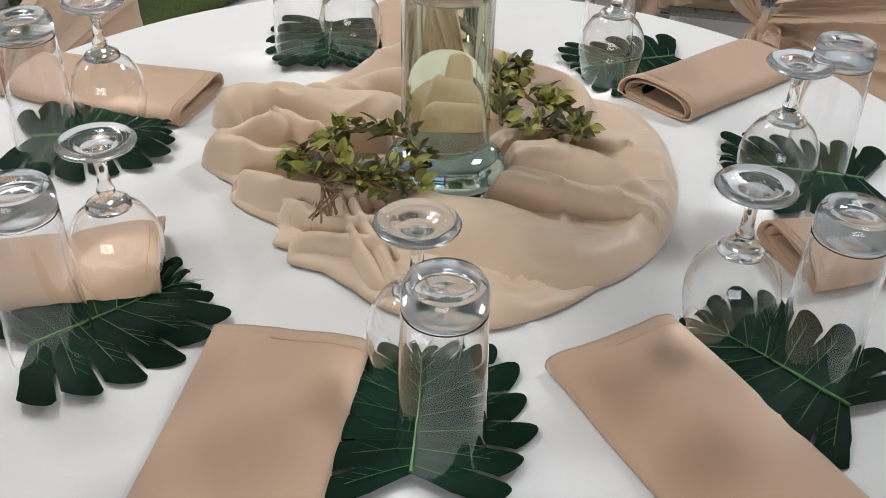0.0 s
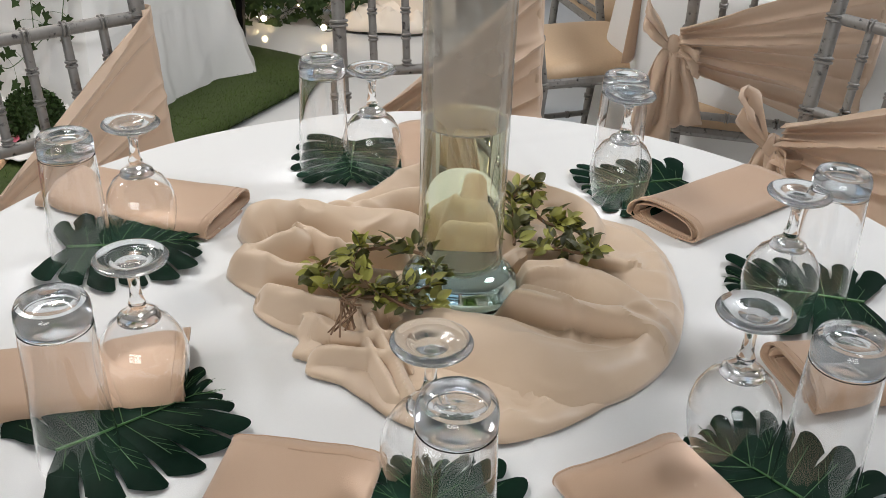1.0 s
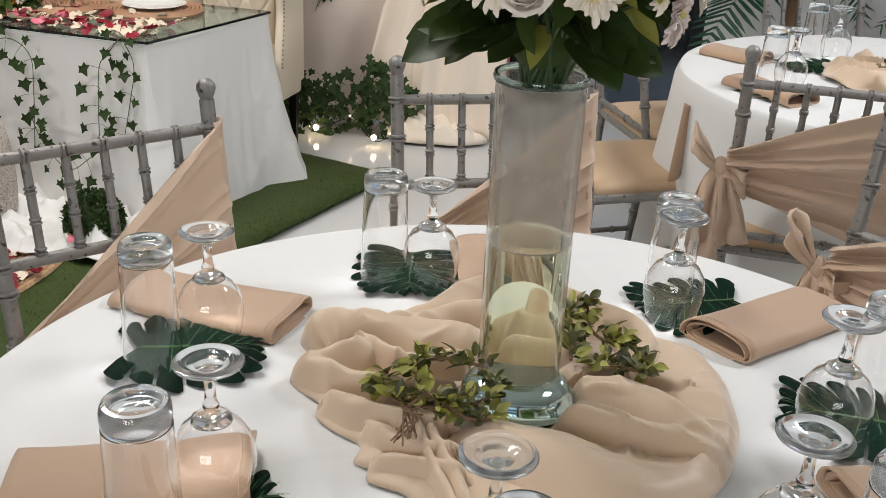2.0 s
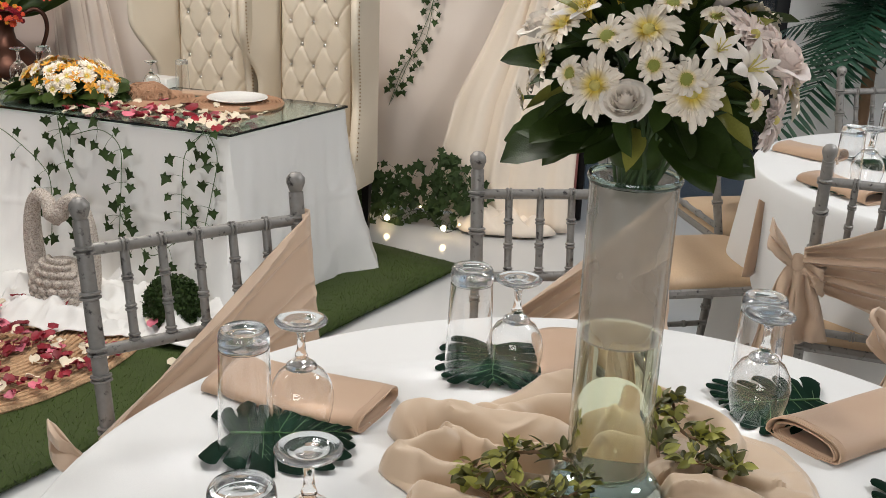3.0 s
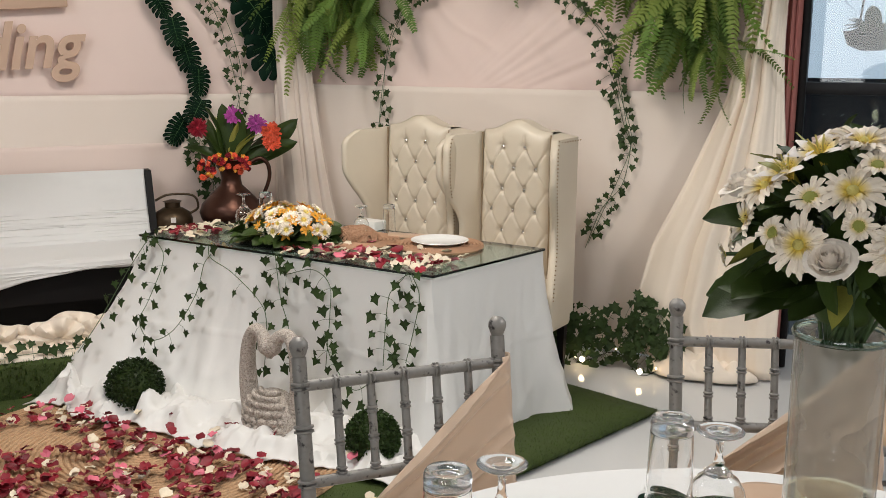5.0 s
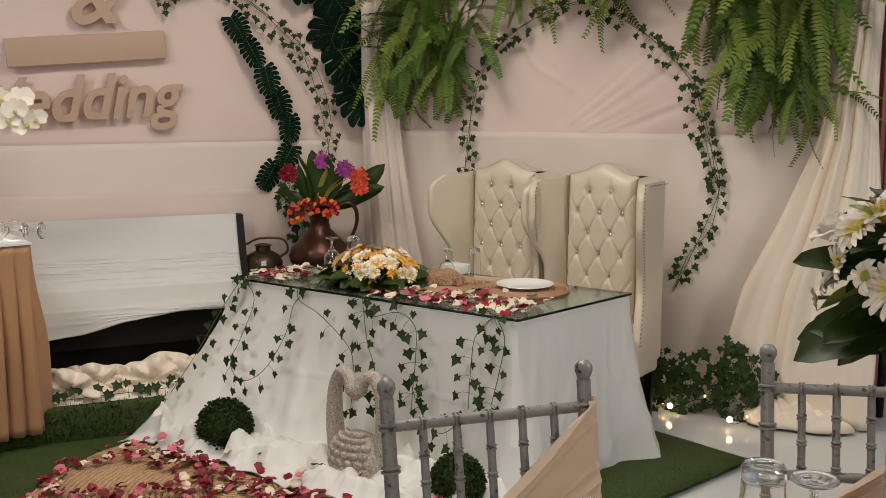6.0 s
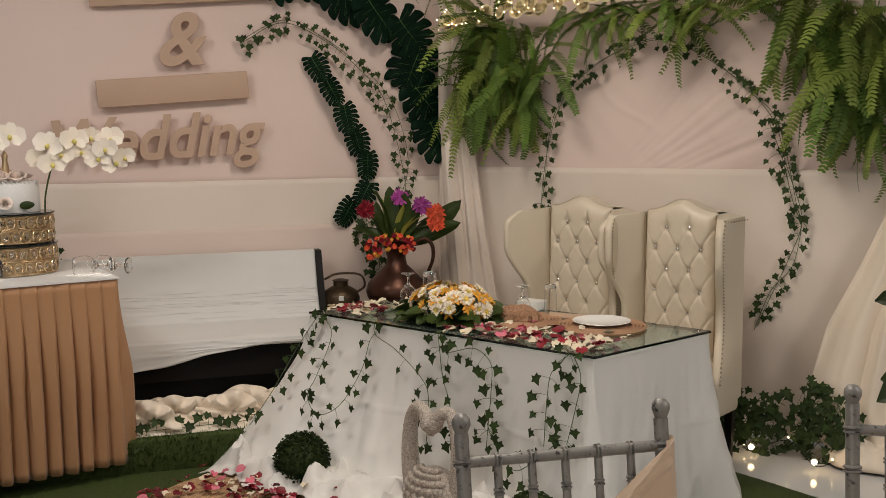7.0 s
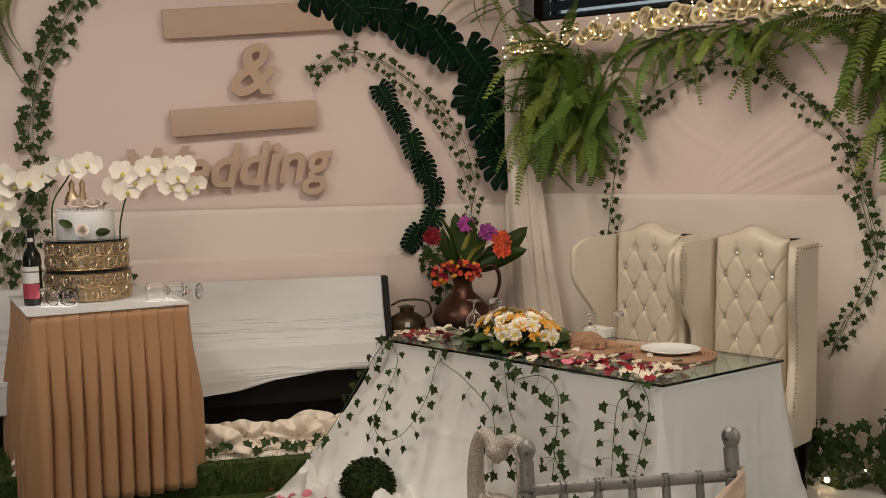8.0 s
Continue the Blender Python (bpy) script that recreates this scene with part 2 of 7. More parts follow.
STONE = material("grey_swan_stone", (0.52, 0.46, 0.40), 0.85, vary=0.35, scale=110, grain=0.4, grain_scale=280, bump=1.0, bump_depth=0.008, bump_scale=95, second=(0.30, 0.25, 0.21), second_at=0.52)
CERAMIC = material("white_glazed_plate", (0.82, 0.82, 0.80), 0.15, vary=0.02, bump=0.0)
RATTAN = material("natural_rattan", (0.42, 0.24, 0.14), 0.7, vary=0.15, scale=30, grain=0.2, bump=0.5, bump_scale=240)
ICING = material("white_icing", (0.80, 0.79, 0.78), 0.5, vary=0.03, bump=0.1, bump_scale=60)
BOTTLE = material("dark_wine_glass", (0.006, 0.008, 0.007), 0.08, vary=0.1, bump=0.0)
PAPER = material("white_paper_label", (0.72, 0.70, 0.66), 0.6, vary=0.04, bump=0.05)
RED_LABEL = material("red_label_print", (0.42, 0.06, 0.09), 0.5, vary=0.06, bump=0.05)
GREY_PRINT = material("grey_label_print", (0.16, 0.15, 0.15), 0.6, vary=0.05, bump=0)
CURTAIN_RED = material("dusty_red_curtain", (0.36, 0.13, 0.11), 0.8, vary=0.12, scale=5, bump=0.2)
ALUMINIUM = material("black_window_frame", (0.015, 0.015, 0.017), 0.4, metal=0.3, vary=0.1, bump=0.05)
GREY_STEEL = material("grey_cabinet_metal", (0.10, 0.10, 0.11), 0.45, metal=0.3, vary=0.15, bump=0.05)
GREY_BOARD = material("grey_floor_board", (0.20, 0.21, 0.22), 0.3, vary=0.1, scale=2, bump=0.05)
PALM = material("dark_palm_green", (0.018, 0.065, 0.035), 0.45, vary=0.25, scale=15, per_piece=0.3, bump=0.15)
GLASS = solid_glass("clear_glass")
# Faint milky white in the thick glass stands in for bright ceiling reflections.
FOOT_GLASS = solid_glass("thick_glass_painted_shine", (0.93, 0.97, 1.0), 1.44, clear=0.945)
HAZY = thin_glass("dusty_vase_glass", (0.94, 0.94, 0.91), haze=0.44, haze_colour=(0.52, 0.47, 0.40))
LOWER_GLASS = thin_glass("wet_vase_glass", (0.95, 0.97, 0.94), haze=0.03)
SEA_GLASS = solid_glass("thick_green_glass", (0.62, 0.84, 0.82), 1.5)
WATER = solid_glass("still_water", (0.88, 0.88, 0.68), 1.25)
TOP_GLASS = thin_glass("tabletop_glass", (0.86, 0.93, 0.90), haze=0.01)
PANE = thin_glass("tinted_window_glass", (0.62, 0.66, 0.68), haze=0.015)
FAIRY = glow("warm_fairy_bulb", (1.0, 0.72, 0.36), 30)
DAYLIGHT = glow("daylight_sky_backdrop", (0.90, 0.96, 1.0), 1.6)


# ---- building tools ----
class Shape:
    """Gathers vertices and faces of one mesh."""

    def __init__(self):
        self.v, self.f = [], []

    def add(self, verts, faces, m=None):
        n = len(self.v)
        self.v += [tuple(m @ Vector(p)) for p in verts] if m is not None else [tuple(p) for p in verts]
        self.f += [tuple(n + i for i in face) for face in faces]
        return self

    def grid(self, nu, nv, fn, m=None, wrap=False):
        cols = nu if wrap else nu + 1
        verts = [fn(i / nu, j / nv) for j in range(nv + 1) for i in range(cols)]
        faces = [(j * cols + i, j * cols + (i + 1) % cols, (j + 1) * cols + (i + 1) % cols, (j + 1) * cols + i) for j in range(nv) for i in range(nu)]
        return self.add(verts, faces, m)

    def lathe(self, profile, n=32, m=None, closed=False):
        k = len(profile)
        verts = [(r * math.cos(2 * math.pi * i / n), r * math.sin(2 * math.pi * i / n), z) for r, z in profile for i in range(n)]
        faces = [(j * n + i, j * n + (i + 1) % n, (j + 1) % k * n + (i + 1) % n, (j + 1) % k * n + i) for j in range(k if closed else k - 1) for i in range(n)]
        if not closed:
            if profile[0][0] > 1e-5:
                faces.append(tuple(range(n))[::-1])
            if profile[-1][0] > 1e-5:
                faces.append(tuple(range((k - 1) * n, k * n)))
        return self.add(verts, faces, m)

    def tube(self, path, radius, n=8, m=None):
        """A round bar along a path; radius: a number, or a function of 0..1."""
        pts = [Vector(p) for p in path]
        verts, faces, side = [], [], None
        for i, p in enumerate(pts):
            way = (pts[min(i + 1, len(pts) - 1)] - pts[max(i - 1, 0)]).normalized()
            if side is None:
                side = way.cross(Vector((0, 0, 1)) if abs(way.z) < 0.9 else Vector((1, 0, 0))).normalized()
            side = (side - way * side.dot(way)).normalized()
            up, r = way.cross(side), radius(i / (len(pts) - 1)) if callable(radius) else radius
            verts += [p + r * (math.cos(a) * side + math.sin(a) * up) for a in (2 * math.pi * k / n for k in range(n))]
        for i in range(len(pts) - 1):
            faces += [(i * n + k, i * n + (k + 1) % n, (i + 1) * n + (k + 1) % n, (i + 1) * n + k) for k in range(n)]
        faces += [tuple(range(n))[::-1], tuple(range((len(pts) - 1) * n, len(pts) * n))]
        return self.add(verts, faces, m)

    def box(self, x, y, z, m=None, bevel=0.0):
        """A box of that size round its centre, with bevelled edges."""
        bm = bmesh.new()
        bmesh.ops.create_cube(bm, size=1, matrix=Matrix.Diagonal((x, y, z, 1)))
        if bevel:
            bmesh.ops.bevel(bm, geom=bm.edges[:], offset=bevel, segments=2, affect="EDGES", profile=0.5)
        bm.verts.index_update()
        self.add([v.co[:] for v in bm.verts], [[v.index for v in f.verts] for f in bm.faces], m)
        bm.free()
        return self

    def ball(self, r, m=None, n=16, rings=10):
        prof = [(max(1e-6, r * math.sin(math.pi * j / rings)), -r * math.cos(math.pi * j / rings)) for j in range(rings + 1)]
        return self.lathe(prof, n, m)

    def mesh(self, name, mat, smooth=True):
        me = bpy.data.meshes.new(name)
        me.from_pydata(self.v, [], self.f)
        me.materials.append(mat)
        if smooth:
            me.shade_smooth()
            me.set_sharp_from_angle(angle=radians(40))
        me.update()
        return me


def part(name, shape, mat, parent=None, label="", m=None, smooth=True):
    """Links a shape, or a ready mesh, as one object, under a thing or a part."""
    ob = new(name, shape if isinstance(shape, bpy.types.Mesh) else shape.mesh(name, mat, smooth))
    ob.parent = parent
    if m is not None:
        ob.matrix_basis = m
    return tagged(ob, label)


def thing(name, label, category, m=None, group="", kind=""):
    ob = new(name)
    ob.empty_display_size = 0.05
    if m is not None:
        ob.matrix_basis = m
    return tagged(ob, label, category, group, kind)


def single(name, shape, mat, label, category, m=None, group="", kind="", smooth=True):
    return tagged(part(name, shape, mat, None, label, m, smooth), "", category, group, kind)


def thick(ob, depth, offset=-1.0):
    mod = ob.modifiers.new("thickness", "SOLIDIFY")
    mod.thickness, mod.offset = depth, offset
    return ob


def lerp(a, b, k):
    return a + (b - a) * k


def smooth_step(a, b, x):
    k = min(1, max(0, (x - a) / (b - a)))
    return k * k * (3 - 2 * k)


def spline(points, n):
    """A smooth path of n + 1 points through the given ones (Catmull-Rom)."""
    p = [Vector(q) for q in points]
    p = [2 * p[0] - p[1]] + p + [2 * p[-1] - p[-2]]
    out = []
    for i in range(n + 1):
        s = min(i / n * (len(p) - 3), len(p) - 3 - 1e-6)
        k, t = int(s), s - int(s)
        a, b, c, d = p[k:k + 4]
        out.append(0.5 * (2 * b + (c - a) * t + (2 * a - 5 * b + 4 * c - d) * t * t + (3 * b - a - 3 * c + d) * t ** 3))
    return out


def rot(axis, degrees):
    return Matrix.Rotation(radians(degrees), 4, axis)


def at(x, y, z=0.0, rz=0.0):
    return pose(x, y, z, 0, 0, rz)


def wave(x, y, z=0.0):
    return noise.noise(Vector((x, y, z)))


# ---- the hall ----
WALL_Y = 4.75
CORNER, ALONG, FACING = Vector((-2.85, WALL_Y, 0)), Vector((-0.657, -0.754, 0)), Vector((0.754, -0.657, 0))


def on_left(s, z, off=0.0):
    """A point of the slanting left backdrop: s metres from the corner, z up, off in front of it."""
    p = CORNER + ALONG * s + FACING * off
    return Vector((p.x, p.y, z))


def block(name, x0, x1, y0, y1, z0, z1, mat, label, category):
    s = Shape().box(x1 - x0, y1 - y0, z1 - z0, pose((x0 + x1) / 2, (y0 + y1) / 2, (z0 + z1) / 2))
    return single(name, s, mat, label, category, kind="structure", smooth=False)


floor = block("floor", -6.2, 4.2, -3.2, 6.4, -0.12, -0.006, TILE, "glossy white tiled hall floor", "floor")
block("ceiling", -6.2, 4.2, -3.2, 6.4, 3.0, 3.1, CEILING, "plain white painted hall ceiling", "ceiling")
block("wall_west", -6.3, -6.2, -3.2, 6.4, -0.12, 3.1, DARK_WALL, "unseen hall wall, dark taupe to cut bounced light", "wall")
block("wall_east", 4.2, 4.3, -3.2, 6.4, -0.12, 3.1, PLASTER, "plain white painted hall wall", "wall")
block("wall_south", -6.3, -1.35, -3.3, -3.2, -0.12, 3.1, DARK_WALL, "unseen hall wall, dark taupe to cut bounced light", "wall")
block("wall_south_east", 0.95, 4.3, -3.3, -3.2, -0.12, 3.1, DARK_WALL, "unseen hall wall, dark taupe to cut bounced light", "wall")
# Unseen opening with a frame, made up to house the added fill lamp.
block("wall_south_sill", -1.35, 0.95, -3.3, -3.2, -0.12, 1.05, DARK_WALL, "unseen taupe wall under the added lamp opening", "wall")
block("wall_south_lintel", -1.35, 0.95, -3.3, -3.2, 2.45, 3.1, DARK_WALL, "unseen taupe wall above the added lamp opening", "wall")
fill_opening = thing("window_2", "added framed opening for the unseen fill lamp", "window", at(-0.2, -3.25, 1.05), kind="structure")
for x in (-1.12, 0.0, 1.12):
    part("mullion", Shape().box(0.06, 0.07, 1.4, pose(x, 0, 0.7), 0.004), BLACK, fill_opening)
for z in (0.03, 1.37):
    part("window_frame", Shape().box(2.3, 0.07, 0.06, pose(0, 0, z), 0.004), BLACK, fill_opening)
block("wall_north", -6.3, -3.1, 5.35, 5.47, -0.12, 3.1, PLASTER, "plain white painted wall behind the backdrop", "wall")
block("wall_north_east", 0.72, 4.3, 5.35, 5.47, -0.12, 3.1, PLASTER, "white painted wall beside the window", "wall")
block("wall_north_lintel", -3.1, 0.72, 5.35, 5.47, 2.75, 3.1, PLASTER, "white painted wall above the window", "wall")


def window_front():
    """Tall dark-framed glazing behind the cloth, and the yard outside."""
    win = thing("window_1", "tall dark tinted glazing in a black metal frame", "window", at(0, 5.41), kind="structure")
    for x in (-3.07, -2.13, -1.19, -0.25, 0.69):
        part("mullion", Shape().box(0.07, 0.09, 2.85, pose(x, 0, 1.325), 0.004), ALUMINIUM, win)
    for z in (-0.06, 1.28, 2.02, 2.72):
        part("window_frame", Shape().box(3.7, 0.07, 0.06, pose(-1.19, 0, z), 0.004), ALUMINIUM, win)
    for x in (-2.6, -1.66, -0.72, 0.22):
        part("pane", Shape().box(0.87, 0.008, 2.72, pose(x, 0.0, 1.33)), PANE, win, smooth=False)
    block("ground", -30, 30, 5.48, 40, -0.3, -0.1, GREY_BOARD, "dark paved yard outside the window", "ground")
    sky_card = Shape().grid(1, 1, lambda u, v: (-30 + 60 * u, 38, -0.2 + 25 * v))
    single("backdrop", sky_card, DAYLIGHT, "pale bright daylight sky beyond the yard", "sky", kind="structure")
    hut = thing("cabinet", "dark grey metal cabinet standing outside the window", "cabinet", at(0.55, 7.6, -0.1))
    part("body", Shape().box(3.4, 0.9, 1.36, pose(0, 0, 0.68), 0.01), GREY_STEEL, hut)
    for x in (-0.55, 0.55):
        d = part("door", Shape().box(1.06, 0.02, 1.35, pose(x, -0.462, 0.72), 0.004), GREY_STEEL, hut)
        part("handle", Shape().box(0.02, 0.02, 0.14, pose(x * 0.12, -0.48, 0.8), 0.004), ALUMINIUM, d)

    # Slats added outside in place of the dark reflections in the upper glass.
    awning = thing("slatted_awning", "dark slats added outside to darken the upper window", "awning", at(-2.45, 5.95, 2.10))
    for k in range(9):
        part("slat", Shape().box(1.75, 0.05, 0.055, pose(0, 0, 0.04 + 0.085 * k, 25), 0.004), GREY_STEEL, awning)
    for x in (-0.85, 0.85):
        part("post", Shape().box(0.05, 0.06, 2.95, pose(x, 0.04, -0.73), 0.004), GREY_STEEL, awning)


window_front()


def cloth_sheet(n, m, place, folds):
    """A hanging cloth: place(u, v) gives the point, folds(u, v) how far it swells towards the room."""
    def fn(u, v):
        p, normal = place(u, v)
        return p + normal * folds(u, v)
    return Shape().grid(n, m, fn)


SOUTH = Vector((0, -1, 0))


def back_place(x0, x1, z0, z1):
    return lambda u, v: (Vector((lerp(x0, x1, u), WALL_Y, lerp(z0, z1, v))), SOUTH)


def left_place(s0, s1, z0, z1):
    return lambda u, v: (on_left(lerp(s0, s1, u), lerp(z0, z1, v)), FACING)


def soft_folds(seed, size=1.0, slant=1.2):
    """Broad swells with narrow slanting creases across them."""
    def fn(u, v):
        a = wave(u * 3 + v * slant, v * 1.2, seed) * 0.035 + wave((u * 9 + v * 4 * slant), v * 1.0, seed + 5) * 0.010
        crease = max(0.0, 1 - 5 * abs(wave(u * 5 + v * 1.6, v * 3 - u * 2, seed + 3))) ** 2 * 0.010 * max(0.0, wave(u * 3, v * 3, seed + 12) + 0.15) * 3
        return size * (a + crease + 0.006 * wave(u * 30 + v * 8, v * 3, seed + 9))
    return fn


def backdrop_cloth():
    frame_ob = thing("wedding_backdrop", "blush and ivory cloth backdrop hung from a frame", "backdrop")
    def pulled(u, v):
        """Taut wrinkles that fan out from the middle of the hem up towards the side."""
        x, z = lerp(-2.86, -0.27, u), lerp(1.24, 2.2, v)
        dx, dz = x + 2.05, z - 1.05
        fan, far = math.atan2(dz, dx), math.hypot(dx, dz)
        inside = smooth_step(0.15, 0.35, fan) * smooth_step(1.15, 0.75, fan) * smooth_step(0.25, 0.55, far) * smooth_step(1.25, 0.9, far)
        return soft_folds(1.5, 0.45)(u, v) + inside * (0.016 * abs(wave(fan * 11, far * 0.9, 3.3)) + 0.009 * wave(fan * 27, far * 1.6, 6.1))
    thick(part("upper_cloth", cloth_sheet(200, 80, back_place(-2.86, -0.27, 1.24, 2.2), pulled), PINK, frame_ob, "blush pink cloth"), 0.004)
    thick(part("lower_cloth", cloth_sheet(90, 40, back_place(-2.86, -0.27, 0.0, 1.27), lambda u, v: soft_folds(4.2, 0.45)(u, v) + 0.034 - 0.004 * v), IVORY, frame_ob, "ivory cloth with a seam"), 0.004)
    part("crossbar", Shape().tube([(-2.9, WALL_Y + 0.05, 2.2), (-0.2, WALL_Y + 0.05, 2.2)], 0.02, 10), BLACK, frame_ob)
    for x in (-2.9, -0.2):
        part("upright", Shape().tube([(x, WALL_Y + 0.05, 0), (x, WALL_Y + 0.05, 2.2)], 0.02, 10), BLACK, frame_ob)
    side = thing("wedding_backdrop", "blush and ivory cloth backdrop behind the covered bench", "backdrop")
    thick(part("upper_cloth", cloth_sheet(90, 34, left_place(-0.02, 3.6, 1.19, 2.9), soft_folds(7.7, 0.42)), PINK, side, "blush pink cloth"), 0.004)
    thick(part("lower_cloth", cloth_sheet(90, 40, left_place(-0.02, 3.6, 0.0, 1.22), lambda u, v: soft_folds(2.2, 0.8)(u, v) + 0.016 - 0.004 * v), IVORY, side, "ivory cloth with a seam"), 0.004)
    thick(part("foot_cloth", cloth_sheet(90, 40, left_place(-0.02, 3.6, 0.0, 0.97), lambda u, v: soft_folds(2.2, 0.8)(u, v) + 0.026 - 0.004 * v), ROSE_IVORY, side, "rose-tinted ivory cloth"), 0.004)


backdrop_cloth()


def gathered_curtain(name, left, right, y_top, y_foot, z_top, label, mat=VOILE, seed=3.0, depth=0.05, n=120, m=50):
    """A hanging curtain. left and right give its edges' x for 0 at the head to 1 at the foot; loose irregular folds run down it."""
    def fn(u, v):
        x = lerp(left(v), right(v), u)
        gather = 2.6 * u + 0.5 * wave(u * 2.0, v * 0.9, seed)
        f = abs(wave(gather * 1.5, v * 0.45, seed + 1)) * 2.0 + 0.5 * wave(gather * 3.2, v * 0.6, seed + 4) + 0.14 * wave(gather * 9, v * 1.4, seed + 7)
        push = depth * f + 0.03 + 0.05 * math.sin(math.pi * v) * math.sin(math.pi * u)
        return (x, lerp(y_top, y_foot, v) - push, z_top * (1 - v) + 0.006)
    return thick(single(name, Shape().grid(n, m, fn), mat, label, "curtain"), 0.003)


gathered_curtain("curtain", lambda v: -2.86, lambda v: -2.72 + 0.36 * v ** 1.4, 4.70, 4.66, 2.15, "ivory curtain gathered in the corner of the backdrop", IVORY, depth=0.045)
gathered_curtain("curtain", lambda v: np.interp(2.2 * (1 - v), (0.0, 0.08, 0.22, 0.34, 0.58, 0.86, 1.24, 1.67, 2.2), (-0.735, -0.80, -0.855, -0.84, -0.785, -0.655, -0.50, -0.415, -0.36)), lambda v: -0.27 + 0.06 * smooth_step(0.3, 0.7, v), 4.72, 4.58, 2.2, "ivory voile curtain bulging out towards the floor", seed=8.0, depth=0.034)
gathered_curtain("curtain", lambda v: -0.335, lambda v: -0.215, 4.82, 4.82, 2.6, "narrow dusty red curtain beside the window", CURTAIN_RED, 5.0, 0.02, 30, 10)


def hem_heap(u, v):
    """A crumpled heap: it swells up from a ragged rim and tucks back under the curtain."""
    a = 2 * math.pi * u
    r = (0.86 + 0.22 * wave(math.cos(a) * 1.6, math.sin(a) * 1.6, 4.0)) * v ** 0.8
    x, y = -0.54 + 0.27 * r * math.cos(a), 4.49 + 0.135 * r * math.sin(a)
    lump = 0.55 + 0.75 * abs(wave(x * 9, y * 13, 2.0)) + 0.45 * wave(x * 21 + y * 9, y * 17, 6.0)
    return (x, y, 0.008 + 0.105 * max(0.05, lump) * math.sqrt(max(0.0, 1 - v ** 3)))


thick(single("curtain_hem", Shape().grid(90, 30, hem_heap, wrap=True), VOILE, "end of the voile curtain heaped on the tiles", "cloth"), 0.003)


# turf, platform and rug
TURF_O, TURF_U, TURF_V = Vector((-0.60, 3.90, 0)), Vector((-0.36, -0.933, 0)), Vector((-0.933, 0.36, 0))


def turf():
    mat_ob = thing("turf_mat", "green artificial grass mat lying on the white tiles", "turf", kind="structure")
    s = Shape().grid(40, 40, lambda u, v: TURF_O + TURF_U * 3.4 * u + TURF_V * 3.9 * v + Vector((0, 0, 0.011 + 0.002 * wave(u * 20, v * 20))))
    thick(part("backing", s, TURF, mat_ob), 0.014)
    rng, blades = random.Random(4), Shape()
    for _ in range(130000):
        u, v = rng.uniform(0, 0.80), rng.random() ** 1.4 * 0.85
        p = TURF_O + TURF_U * 3.4 * u + TURF_V * 3.9 * v
        a, h = rng.uniform(0, 6.283), rng.uniform(0.010, 0.022)
        d = Vector((math.cos(a), math.sin(a), 0))
        blades.add([p + d * 0.0042 + Vector((0, 0, 0.01)), p - d * 0.0042 + Vector((0, 0, 0.01)), p + Vector((rng.uniform(-.014, .014), rng.uniform(-.014, .014), 0.011 + h))], [(0, 1, 2)])
    tagged(part("grass_blades", blades, BLADE, mat_ob, smooth=False), kind="stuff")


turf()


def platform():
    base = thing("low_platform", "low platform covered in green artificial grass under the bench", "platform")
    a, b = Vector((-2.62, 3.42, 0)), Vector((-3.9, 1.95, 0))
    mid = (a + b) / 2 - FACING * 0.75
    turn = math.degrees(math.atan2(ALONG.y, ALONG.x))
    part("turf_top", Shape().box((b - a).length, 1.5, 0.16, pose(mid.x, mid.y, 0.085, 0, 0, turn), 0.012), TURF, base)
    rng, blades = random.Random(5), Shape()
    for _ in range(9000):
        p = a + (b - a) * rng.random() - FACING * rng.uniform(0, 0.6)
        h = rng.uniform(0.01, 0.022)
        z = 0.163
        if rng.random() < 0.3:
            p, z = a + (b - a) * rng.random(), rng.uniform(0.02, 0.16)
        d = Vector((rng.uniform(-1, 1), rng.uniform(-1, 1), 0)).normalized() * 0.003
        q = p + FACING * (h if z < 0.16 else rng.uniform(-0.01, 0.01))
        blades.add([(p.x + d.x, p.y + d.y, z), (p.x - d.x, p.y - d.y, z), (q.x, q.y, z + h)], [(0, 1, 2)])
    tagged(part("grass_blades", blades, BLADE, base, smooth=False), kind="stuff")


platform()


def jute_rug():
    rug = thing("round_jute_rug", "round woven jute rug strewn with rose petals", "rug", at(-2.18, 2.70, 0.014))
    for k in range(36):
        r = 0.012 + 0.0206 * k
        n = max(10, min(72, int(14 + r * 90)))
        path = [(r * math.cos(6.2832 * i / n), r * math.sin(6.2832 * i / n), 0.016 + 0.002 * math.sin(i * 2.1 + k)) for i in range(n + 1)]
        part("rope_ring", Shape().tube(path, 0.0112, 6), JUTE, rug)


jute_rug()


# ---- the head table ----
HF, HR, HL = Vector((-1.269, 3.135, 0)), Vector((-1.068, 3.778, 0)), Vector((-2.712, 3.349, 0))
HB = HL + HR - HF
HEAD_Z = 0.662


def head_point(u, v, z=0.0):
    """u along the front edge from its right end, v towards the back."""
    p = HF + (HL - HF) * u + (HR - HF) * v
    return Vector((p.x, p.y, z))


